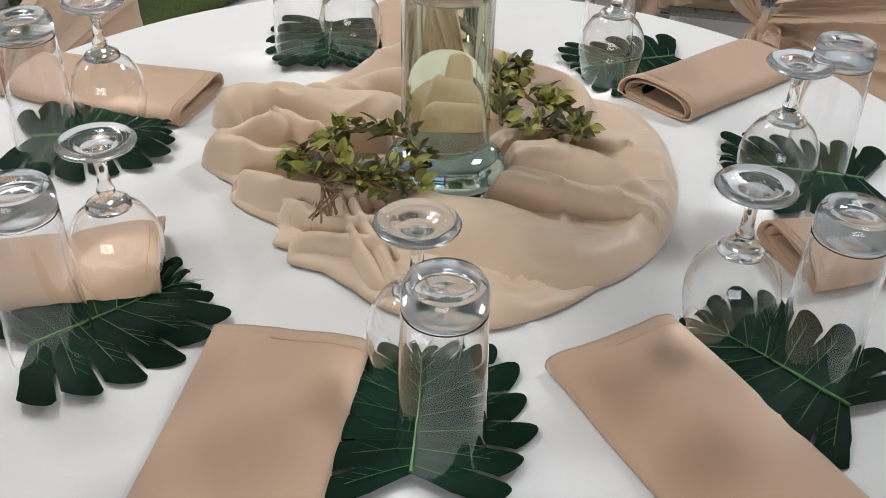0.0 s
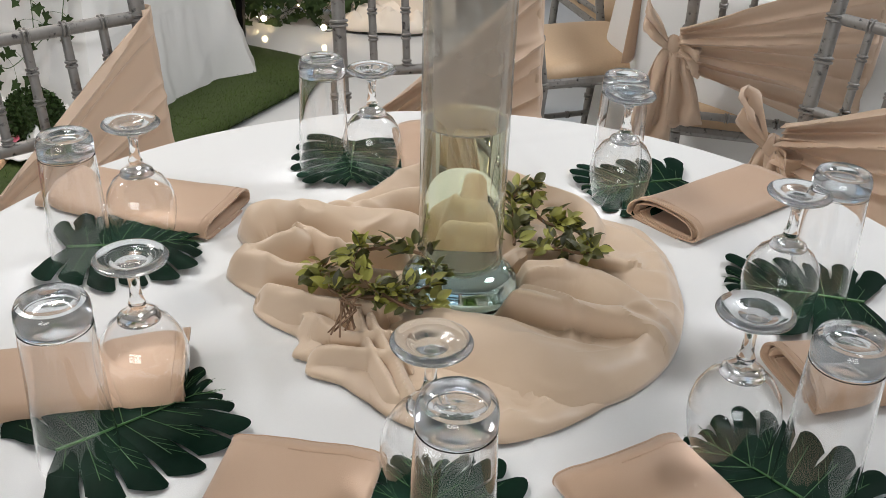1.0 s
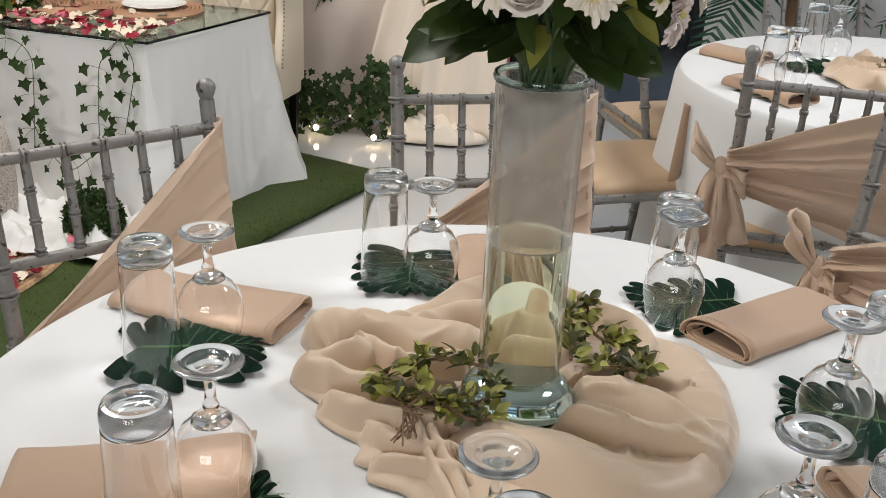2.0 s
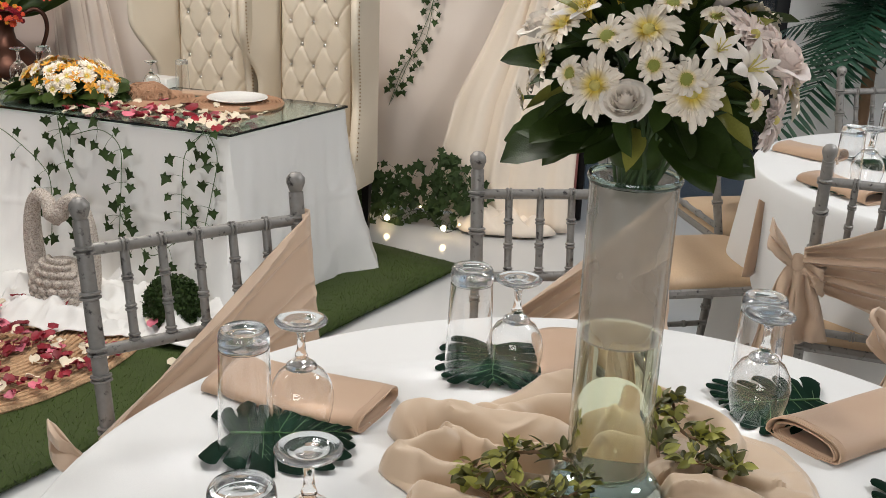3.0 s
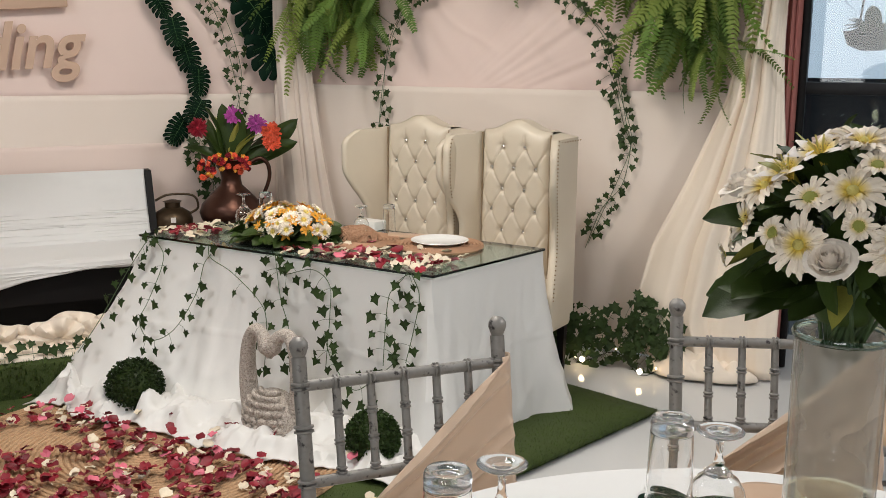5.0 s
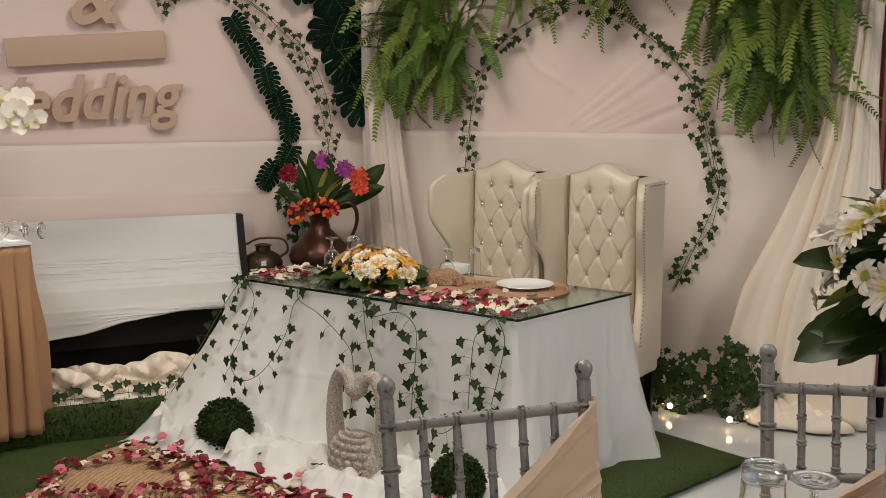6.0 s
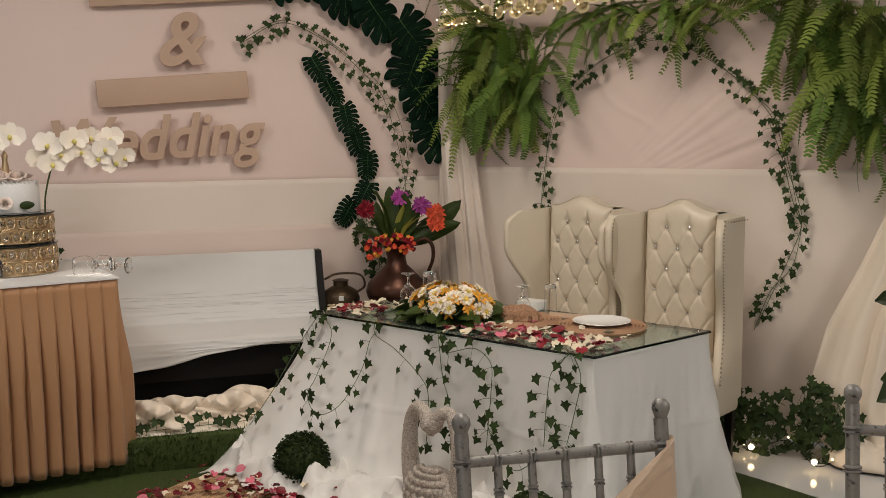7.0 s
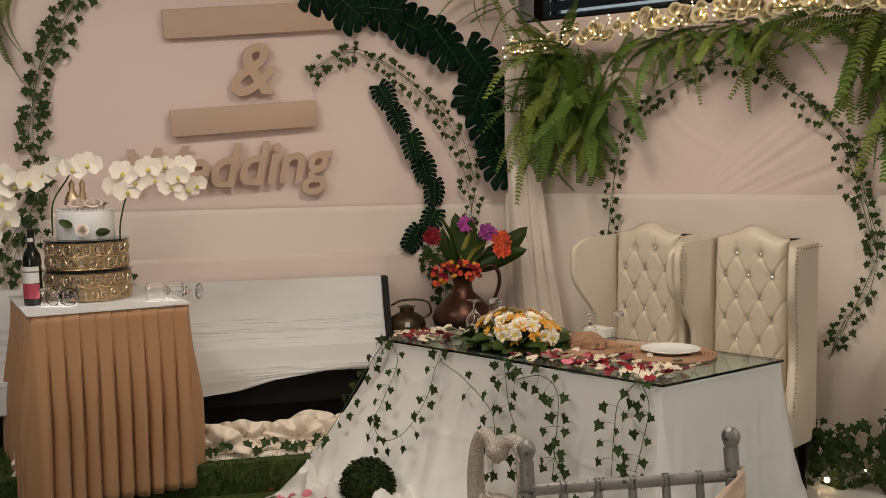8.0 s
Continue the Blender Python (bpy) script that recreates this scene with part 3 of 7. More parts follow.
def outline(corners, n, radius=0.015):
    """Points and outward ways round a four-cornered table, evenly spaced."""
    out = []
    c = sum(corners, Vector()) / 4
    total = sum((corners[(i + 1) % 4] - corners[i]).length for i in range(4))
    for i in range(4):
        a, b = corners[i], corners[(i + 1) % 4]
        k = max(6, round(n * (b - a).length / total))
        way = (b - a).normalized()
        normal = Vector((way.y, -way.x, 0))
        if normal.dot((a + b) / 2 - c) < 0:
            normal = -normal
        prev, nxt = (a - c).normalized(), (b - c).normalized()
        for j in range(k):
            t = j / k
            e = max(0, 1 - min(t, 1 - t) * (b - a).length / 0.10)
            corner = prev if t < 0.5 else nxt
            out.append((a.lerp(b, t), normal.lerp(corner, 0.5 * e).normalized(), i, t))
    return out


def head_table():
    table = thing("head_table", "head table under a floor-length ivory cloth with a glass top", "table")
    ring = outline([HF, HR, HB, HL], 320)

    def skirt(u, v):
        p, way, side, t = ring[int(round(u * len(ring))) % len(ring)]
        corner = math.exp(-(min(t, 1 - t) / 0.12) ** 2)
        spread = 0.05 + 0.10 * corner + (0.30 * smooth_step(0.6, 1, t) if side == 2 else 0)
        spread += 0.32 * smooth_step(0.35, 1.0, 1 - t) if side == 3 else 0
        wav = 0.045 * wave(u * 26 + 0.6 * v, 0.3, 2.0) + 0.020 * wave(u * 70 + v, v * 1.5, 5.0) + 0.006 * wave(u * 130, v * 7, 9.0)
        crease = 0.006 * max(0.0, 1 - 5 * abs(wave(u * 34 + v * 1.5, v * 1.6 - u * 6, 7.0))) ** 2 + 0.003 * math.exp(-((v - 0.50) / 0.012) ** 2)
        off = spread * v ** 1.5 + wav * v + crease * smooth_step(0.05, 0.3, v)
        z = HEAD_Z * (1 - v) + (0.014 + 0.010 * wave(u * 40, 1.7)) * v
        q = p + way * off
        return (q.x, q.y, z)
    thick(part("tablecloth_skirt", Shape().grid(len(ring), 60, skirt, wrap=True), SKIRTING, table), 0.003)
    top = Shape().add([(*p.xy, HEAD_Z) for p in (HF, HR, HB, HL)] + [(*p.xy, HEAD_Z - 0.02) for p in (HF, HR, HB, HL)],
                      [(0, 1, 2, 3), (7, 6, 5, 4), (0, 4, 5, 1), (1, 5, 6, 2), (2, 6, 7, 3), (3, 7, 4, 0)])
    part("tabletop", top, SKIRTING, table, smooth=False)
    mid = (HF + HB) / 2
    corners = [mid + (c - mid) * 1.012 for c in (HF, HR, HB, HL)]
    z0, z1 = HEAD_Z + 0.004, HEAD_Z + 0.012
    glass = Shape().add([(*p.xy, z1) for p in corners] + [(*p.xy, z0) for p in corners], [(0, 1, 2, 3), (7, 6, 5, 4)])
    part("glass_top", glass, TOP_GLASS, table, "clear glass sheet", smooth=False)
    rim = Shape()
    for i in range(4):
        a, b = corners[i], corners[(i + 1) % 4]
        w = (b - a).normalized() * 0.001
        n = Vector((w.y, -w.x, 0)) * 3
        rim.add([(*(p + d).xy, z) for z in (z0, z1) for p, d in ((a, n), (b, n), (b, -n), (a, -n))],
                [(0, 1, 5, 4), (1, 2, 6, 5), (2, 3, 7, 6), (3, 0, 4, 7), (4, 5, 6, 7), (3, 2, 1, 0)])
    part("glass_edge", rim, BOTTLE, table, "dark polished glass edge", smooth=False)
    for u, v in ((0.06, 0.1), (0.94, 0.1), (0.06, 0.9), (0.94, 0.9)):
        part("leg", Shape().tube([head_point(u, v, 0.0), head_point(u, v, HEAD_Z - 0.02)], 0.02, 8), BLACK, table)


head_table()


def pooled_cloth():
    """The white cloth that lies in waves on the floor before the head table."""
    def fn(u, v):
        x = lerp(-2.94, -1.20, u)
        front = 2.86 - 0.13 * u + 0.06 * wave(u * 6, 0.4) + 0.05 * wave(u * 15, 2.4)
        y = lerp(3.36 - 0.16 * u, front, v)
        warp = 0.6 * wave(x * 4, y * 4, 1.0)
        hump = 0.25 + wave(x * 5 + y * 2, y * 5, 3.0) * 0.5 + 0.9 * max(0.0, 1 - 3.2 * abs(wave(x * 5 + warp, y * 3.5 + x * 3, 6.0))) + 0.45 * max(0.0, 1 - 3 * abs(wave(x * 11 - warp, y * 9 - x * 6, 9.0)))
        z = 0.036 + max(0, hump) * lerp(0.095, 0.060, smooth_step(0.1, 0.5, u)) * (1 - 0.75 * smooth_step(0.8, 1, v)) * smooth_step(0, 0.1, 1 - abs(2 * u - 1) * 0.98)
        return (x, y, z)
    return thick(single("floor_drape", Shape().grid(180, 70, fn), SKIRTING, "rumpled white cloth pooled on the rug before the table", "cloth"), 0.004)


pooled_cloth()


# ---- the near round table ----
RT, RT_R, RT_Z = Vector((0.106, 1.026, 0)), 0.644, 0.75


def round_table(centre, radius, height, folds, label, seed):
    table = thing("round_table", label, "table", at(centre.x, centre.y))

    def cloth(u, v):
        a = 2 * math.pi * u
        if v < 0.5:
            r = radius * (v / 0.5) ** 0.8
            crease = sum(0.0026 * math.exp(-((r * math.sin(a - 0.42) - q) / 0.007) ** 2) + 0.0026 * math.exp(-((r * math.cos(a - 0.42) - q) / 0.007) ** 2) for q in (-0.45, -0.22, 0.02, 0.26, 0.48)) + 0.0012 * wave(math.cos(a) * r * 6, math.sin(a) * r * 6, seed)
            return (r * math.cos(a), r * math.sin(a), height + crease - 0.001)
        k = (v - 0.5) / 0.5
        ripple = k * 0.09 * (math.sin(folds * a + 1.5 * wave(u * 5, k, seed)) * 0.5 + 0.7 * wave(math.cos(a) * 3, math.sin(a) * 3, seed + k * 0.4))
        r = radius + 0.012 * smooth_step(0, 0.06, k) + 0.05 * k + ripple
        return (r * math.cos(a), r * math.sin(a), height - 0.001 - 0.004 * smooth_step(0, 0.03, k) - (height - 0.03) * max(0, k - 0.02) / 0.98)
    thick(part("tablecloth", Shape().grid(220, 130, cloth, wrap=True), LINEN, table), 0.002)
    part("tabletop", Shape().lathe([(radius - 0.01, height - 0.03), (radius - 0.004, height - 0.02), (radius - 0.004, height - 0.006)], 64), MDF, table)
    for k in range(4):
        a = math.pi / 4 + k * math.pi / 2
        d = Vector((math.cos(a), math.sin(a), 0)) * radius * 0.6
        part("leg", Shape().tube([(d.x, d.y, 0), (d.x, d.y, height - 0.03)], 0.018, 10), BLACK, table)
    return table


round_table(RT, RT_R, RT_Z, 9, "round table under a plain white tablecloth", 2.0)
T2 = Vector((1.08, 3.02, 0))
round_table(T2, 0.66, RT_Z, 10, "second round table under a white tablecloth", 6.0)


# ---- silver banquet chairs ----
def ringed_bar(shape, a, b, r, rings):
    """A bamboo-like bar with raised rings at the given parts of its length."""
    a, b = Vector(a), Vector(b)
    shape.tube([a, b], r, 10)
    q = (b - a).to_track_quat("Z", "Y").to_matrix().to_4x4()
    for k in rings:
        m = Matrix.Translation(a.lerp(b, k)) @ q
        for dz in (-0.0035, 0.0035):
            shape.lathe([(r, dz - 0.003), (r * 1.34, dz - 0.0012), (r * 1.34, dz + 0.0012), (r, dz + 0.003)], 12, m)


def banquet_chair(m, label, width=0.41, height=0.94, group="silver banquet chairs"):
    """Local axes: the back lies along x at y = 0, the seat reaches to +y."""
    chair = thing("banquet_chair", label, "chair", m, group)
    w, lean = width / 2, 0.085
    def back(x, z):
        return Vector((x * (1 - 0.04 * (1 - z / height)), -lean * max(0, (z - 0.42)) / 0.48 + 0.03 * (1 - z / 0.42 if z < 0.42 else 0) * -1, z))
    for sx in (-1, 1):
        s = Shape()
        s.tube([back(sx * w, 0), back(sx * w, 0.42), back(sx * w, height - 0.025)], 0.0135, 12)
        for z in (0.20, 0.43, 0.56, 0.65, 0.695, 0.79, 0.865):
            q = (back(sx * w, z + 0.02) - back(sx * w, z)).to_track_quat("Z", "Y").to_matrix().to_4x4()
            for dz in (-0.004, 0.004):
                s.lathe([(0.0135, dz - 0.0035), (0.0182, dz - 0.0015), (0.0182, dz + 0.0015), (0.0135, dz + 0.0035)], 14, Matrix.Translation(back(sx * w, z)) @ q)
        post = part("back_post", s, SILVER, chair)
        top = back(sx * w, height - 0.025)
        part("finial", Shape().lathe([(0.0125, -0.012), (0.0105, 0.0), (0.013, 0.006), (0.0172, 0.018), (0.0165, 0.027), (0.010, 0.0355), (0.001, 0.038)], 18, Matrix.Translation(top)), SILVER, post)
    s = Shape()
    ringed_bar(s, back(-w, height - 0.075), back(w, height - 0.075), 0.0105, [(k + 1) / 6 for k in range(5)])
    part("top_rail", s, SILVER, chair)
    s = Shape()
    ringed_bar(s, back(-w, height - 0.245), back(w, height - 0.245), 0.0105, [])
    part("middle_rail", s, SILVER, chair)
    s = Shape()
    ringed_bar(s, back(-w, 0.475), back(w, 0.475), 0.0095, [0.3, 0.6])
    part("lower_rail", s, SILVER, chair)
    for k in range(5):
        x = lerp(-w, w, (k + 1) / 6)
        s = Shape()
        ringed_bar(s, back(x, height - 0.245), back(x, height - 0.066), 0.0078, [0.08, 0.36, 0.64, 0.97])
        part("spindle", s, SILVER, chair)
    seat_w, depth, sz = w * 0.98, 0.40, 0.43
    s = Shape()
    for a, b in (((-seat_w, 0, sz), (-seat_w, depth, sz)), ((seat_w, 0, sz), (seat_w, depth, sz)), ((-seat_w, depth, sz), (seat_w, depth, sz)), ((-seat_w, 0, sz), (seat_w, 0, sz))):
        s.tube([a, b], 0.015, 8)
    for k in range(7):
        x = lerp(-seat_w, seat_w, (k + 0.5) / 7)
        s.box(0.03, depth, 0.006, pose(x, depth / 2, sz))
    part("seat_frame", s, SILVER, chair)
    for sx in (-1, 1):
        s = Shape()
        ringed_bar(s, (sx * seat_w, depth, 0), (sx * seat_w, depth, sz), 0.0135, [0.2, 0.5, 0.8])
        part("front_leg", s, SILVER, chair)
        s = Shape()
        ringed_bar(s, (sx * seat_w, 0.0, 0.16), (sx * seat_w, depth, 0.16), 0.009, [0.3, 0.7])
        ringed_bar(s, (sx * seat_w, 0.0, 0.29), (sx * seat_w, depth, 0.25), 0.009, [0.3, 0.7])
        part("stretcher", s, SILVER, chair)
    s = Shape()
    ringed_bar(s, (-seat_w, depth, 0.2), (seat_w, depth, 0.2), 0.009, [0.25, 0.5, 0.75])
    part("stretcher", s, SILVER, chair)

    def pad(u, v):
        a, b = 2 * u - 1, 2 * v - 1
        puff = (1 - a ** 6) * (1 - b ** 6)
        return (a * (seat_w + 0.004), depth / 2 + b * (depth / 2 + 0.006), sz + 0.012 + 0.040 * puff ** 0.4)
    thick(part("seat_cushion", Shape().grid(20, 20, pad), CUSHION, chair, "tan padded seat cushion"), 0.02)
    return chair, back


def sash(chair, back, width, seed, front=1, mirror=1, bow_z=0.50, low=0.58, sagging=0.0):
    """A broad sash drawn slantwise over the chair's back: fanned out at one post's top, gathered in a knot at the other post."""
    w = width / 2

    def fn(k, v):
        hi = Vector((mirror * w * 1.04, 0, 0.885)).lerp(Vector((-mirror * (w + 0.02), 0, bow_z + 0.05)), k)
        lo = Vector((mirror * w * 1.04, 0, low)).lerp(Vector((-mirror * (w + 0.02), 0, bow_z - 0.04)), smooth_step(0, 1, k) * 0.3 + k * 0.7)
        sag = sagging * math.sin(math.pi * k) * (1 - v)
        p = hi.lerp(lo, v)
        deep = (0.55 + 0.45 * k) * smooth_step(0.0, 0.12, v + 0.06)
        crease = deep * (0.034 * (1 - abs(math.sin(v * 8 + 1.4 * wave(k * 1.1, v * 3, seed)))) ** 2.2 + 0.018 * (1 - abs(math.sin(v * 19 + 2.2 * wave(k * 1.3, v * 4, seed + 2)))) ** 2) + 0.009 * wave(k * 2, v * 4, seed)
        z = p.z - sag * 0.5
        y = back(0, z).y + front * (0.022 + crease + 0.012 * math.sin(math.pi * k))
        return (p.x, y, z)
    thick(part("sash", Shape().grid(44, 90, fn), SASH, chair, "peach satin sash drawn across the back"), 0.003)

    def wrap(u, v):
        a = math.pi * u
        z = lerp(0.88, low, v)
        c = back(mirror * w, z)
        r = 0.022 + 0.004 * wave(u * 3, v * 8, seed + 3)
        return (c.x + mirror * r * math.sin(a), c.y - r * math.cos(a), z)
    thick(part("sash_wrap", Shape().grid(10, 20, wrap), SASH, chair), 0.003)
    bow = part("bow", bow_shape(seed), SASH, chair, "knotted sash bow", pose(-mirror * (w + 0.03), back(0, bow_z).y + front * 0.03, bow_z, 0, 0, 180 if front > 0 else 0) @ Matrix.Scale(0.82, 4))
    thick(bow, 0.003)


def bow_shape(seed):
    """A loose knot with two puffed loops and two broad tails."""
    s = Shape()
    def knot(u, v):
        a, e = 2 * math.pi * u, math.pi * v
        r = 0.024 * (1 + 0.25 * wave(math.cos(a) * 2, math.sin(a) * 2, seed + v * 3))
        return (r * math.sin(e) * math.cos(a), r * math.sin(e) * math.sin(a) * 0.8, -1.3 * r * math.cos(e))
    s.grid(16, 10, knot)
    for sign, up, size in ((-1, 1.05, 0.85), (1, -0.75, 0.80)):
        def loop(u, v, sign=sign, up=up, size=size):
            out = math.sin(math.pi * u)
            wide = 0.012 + 0.042 * out ** 0.8
            crumple = 0.034 * wave(u * 5, v * 4, seed + sign) * out + 0.012 * math.sin(v * 11 + u * 3) * out
            x = sign * (0.012 + 0.085 * size * out) + 0.3 * crumple
            return (x, -0.020 * math.sin(2 * math.pi * u) - 0.008 + crumple, up * 0.085 * size * out + (v - 0.5) * 2 * wide * size + 0.010 * math.sin(v * 14 + 2 * u) * out)
        s.grid(26, 12, loop)
    for sign, length in ((-1, 0.30), (1, 0.22)):
        def tail(u, v, sign=sign, length=length):
            spread = 0.014 + 0.055 * v ** 0.7
            ripple = 0.014 * math.sin(u * 13 + 2 * wave(u * 2, v * 3, seed)) * smooth_step(0, 0.25, v)
            return (sign * 0.012 + sign * 0.03 * v + (u - 0.5) * 2 * spread, -0.012 + ripple, -0.01 - length * v + 0.02 * (u - 0.5) * sign + 0.012 * wave(u * 3, v * 2, seed))
        s.grid(22, 16, tail)
    return s


def chair_between(left, right, label, sash_side=0, seed=1.0, bow_z=0.5, front=1, low=0.52):
    """A chair whose back's finials stand over two points of the floor; the seat lies to the left of the way from left to right, turned by half."""
    a, b = Vector(left), Vector(right)
    mid, turn = (a + b) / 2, math.degrees(math.atan2(b.y - a.y, b.x - a.x))
    width = (b - a).length
    m = at(mid.x, mid.y, 0, turn) @ at(0, 0.085, 0)
    chair, back = banquet_chair(m, label, width)
    if sash_side:
        sash(chair, back, width, seed, mirror=sash_side, bow_z=bow_z, front=front, low=low)
    return chair


chair_between((-0.507, 1.720), (-0.776, 1.443), "worn silver banquet chair with a peach sash across its back", -1, 1.0, 0.52)
chair_between((0.155, 2.135), (-0.222, 2.005), "silver banquet chair with a peach sash knotted on its side", -1, 2.0, 0.52)
chair_between((0.510, 2.371), (0.900, 2.320), "silver banquet chair with a gathered peach sash and bow", 1, 3.0, 0.66, -1, 0.46)
chair_between((1.02, 1.690), (0.708, 1.963), "silver banquet chair with a peach sash knotted low", -1, 4.0, 0.62, 1, 0.46)
chair_between((-0.05, 3.035), (0.12, 2.665), "silver banquet chair with a tan cushion", 0, 5.0)
chair_between((0.14, 3.60), (0.29, 3.23), "silver banquet chair with a tan cushion", 0, 5.5)
chair_between((1.10, 3.95), (0.74, 3.75), "far silver banquet chair by the second table", 0, 6.0)


# ---- tableware ----
def monstera_mesh(name, length, width, fingers=7, slit=0.44, droop=0.035, seed=1, mat=None):
    """A split leaf: blades slanting from the midrib on both sides with open slits between them. The stem's foot is the origin, the tip points to +y."""
    rng, s = random.Random(seed), Shape()
    def rib(u):
        return Vector((0.01 * length * math.sin(u * 3), u * length * 0.86, 0))
    def reach(u):
        return width / 2 * (0.86 + 0.26 * math.sin(math.pi * (u * 0.95 + 0.05)) - 0.62 * smooth_step(0.62, 1.0, u))
    def way(u, side):
        a = radians(lerp(122, 24, u ** 0.9))
        return Vector((side * math.sin(a), math.cos(a), 0))
    for side in (-1, 1):
        for k in range(fingers):
            u0, u1 = k / fingers, (k + 1) / fingers
            tip = 1.0 + rng.uniform(-0.06, 0.06)
            nu, nv = 8, 12
            verts = []
            for j in range(nv + 1):
                v = j / nv
                for i in range(nu + 1):
                    f = i / nu
                    gap = 0.0 if v < slit else 0.060 * min(1, (v - slit) / 0.10)
                    u = lerp(u0 + gap * (u1 - u0), u1 - gap * (u1 - u0), f)
                    round_off = 1 - (0.17 * ((0.74 - f) / 0.74) ** 1.9 if f < 0.74 else 0.07 * ((f - 0.74) / 0.26) ** 2.4) * v * v
                    p = rib(u) + way(u, side) * reach(u) * v * round_off * tip
                    z = droop * width * (0.25 * v - 0.9 * v * v * v) + 0.012 * width * math.sin(f * math.pi) * v + 0.02 * width * math.sin(u * 9 + side) * v
                    verts.append((p.x, p.y, z))
            faces = [(j * (nu + 1) + i, j * (nu + 1) + i + 1, (j + 1) * (nu + 1) + i + 1, (j + 1) * (nu + 1) + i) for j in range(nv) for i in range(nu)]
            if side < 0:
                faces = [f[::-1] for f in faces]
            s.add(verts, faces)
    low = min(p[2] for p in s.v)
    s.v = [(x, y, z - low) for x, y, z in s.v]
    veins = Shape()
    zr = -low + 0.0012
    veins.tube([(*rib(u / 8).xy, zr) for u in range(9)], lambda k: 0.0018 * (1.15 - k) * length / 0.18, 5)
    for side in (-1, 1):
        for k in range(fingers):
            u = (k + 0.5) / fingers
            path = []
            for j in range(4):
                v = j / 4.4
                p = rib(u) + way(u, side) * reach(u) * v
                path.append((p.x, p.y, droop * width * (0.25 * v - 0.9 * v ** 3) - low + 0.012 * width * v + 0.001))
            veins.tube(path, 0.0005 * length / 0.18, 4)
            for q in (0.28, 0.42, 0.56):
                twig = []
                for j in range(3):
                    v = q + 0.10 * j
                    r = rib(u) + way(u, side) * reach(u) * v + Vector((0, 0.030 * j * length, 0))
                    twig.append((r.x, r.y, droop * width * (0.25 * v - 0.9 * v ** 3) - low + 0.012 * width * v + 0.001))
                veins.tube(twig, 0.00025 * length / 0.18, 3)
    return s.mesh(name, mat or MONSTERA), veins.mesh("veins", RIB)


LEAF_MESHES = [monstera_mesh("leaf_blade", 0.168, 0.178, 8, 0.54, seed=k) for k in (3, 8)]


def place_leaf(x, y, turn, size, kind=0, z=RT_Z + 0.002):
    leaf = tagged(new("leaf_placemat", LEAF_MESHES[kind][0]), "dark green artificial split leaf laid under the glasses", "leaf", "leaf mats on the table")
    leaf.matrix_basis = at(x, y, z, turn) @ Matrix.Scale(size, 4)
    part("vein", LEAF_MESHES[kind][1], RIB, leaf, "pale green veins")
    return leaf


def tumbler_parts():
    h, r0, r1 = 0.167, 0.0362, 0.0305
    def wall_r(z):
        return lerp(r0, r1, z / h)
    levels = (0.0008, 0.0020, 0.0040, 0.05, 0.10, h - 0.030, h - 0.0255, h - 0.0245)
    wall = Shape().lathe([(wall_r(z), z) for z in levels] + [(wall_r(z) - 0.0015, z) for z in reversed(levels)] + [(r0 - 0.0007, 0.0)], 48, closed=True)
    base = Shape().lathe([(1e-5, h - 0.020), (r1 * 0.55, h - 0.0215), (r1 * 0.9, h - 0.0235), (r1 + 0.0006, h - 0.0225), (r1 + 0.0012, h - 0.012), (r1, h - 0.004),
                          (r1 * 0.93, h - 0.0004), (r1 * 0.80, h), (r1 * 0.72, h - 0.003), (r1 * 0.4, h - 0.0055), (1e-5, h - 0.006)], 40)
    return wall.mesh("glass_wall", GLASS), base.mesh("thick_base", FOOT_GLASS)


def goblet_parts():
    h = 0.155
    outer = [(0.0350, 0.001), (0.0385, 0.014), (0.0425, 0.036), (0.0425, 0.050), (0.0385, 0.066), (0.030, 0.080), (0.0205, 0.0872)]
    inner = [(r - 0.0013, z - (0.0008 if z > 0.06 else 0)) for r, z in reversed(outer)]
    bowl = Shape().lathe(outer + inner + [(0.0344, 0.0002)], 48, closed=True)
    stem = Shape().lathe([(1e-5, 0.083), (0.012, 0.0845), (0.0205, 0.0875), (0.0195, 0.0915), (0.012, 0.097), (0.0075, 0.101), (0.0085, 0.105), (0.0060, 0.112), (0.0052, 0.124),
                          (0.0058, 0.134), (0.0085, 0.1405), (0.016, 0.1445), (1e-5, 0.1446)], 32)
    foot = Shape().lathe([(1e-5, 0.1447), (0.016, 0.1447), (0.028, 0.148), (0.0338, 0.1515), (0.0345, 0.153), (0.0335, 0.1545), (0.030, 0.155), (0.017, 0.1535), (0.0145, 0.1515), (1e-5, 0.1505)], 40)
    return bowl.mesh("bowl", GLASS), stem.mesh("stem", GLASS), foot.mesh("foot", FOOT_GLASS)


TUMBLER, GOBLET = tumbler_parts(), goblet_parts()


def tumbler(x, y, z=RT_Z + 0.006, label="clear highball tumbler turned upside down on a leaf", upright=False, scale=1.0):
    g = thing("tumbler", label, "glass", at(x, y, z) @ Matrix.Scale(scale, 4) @ (pose(0, 0, 0.167, 180) if upright else pose(0, 0, 0)), "drinking glasses")
    part("glass_wall", TUMBLER[0], GLASS, g).visible_shadow = False
    part("thick_base", TUMBLER[1], GLASS, g, "heavy clear glass base")
    return g


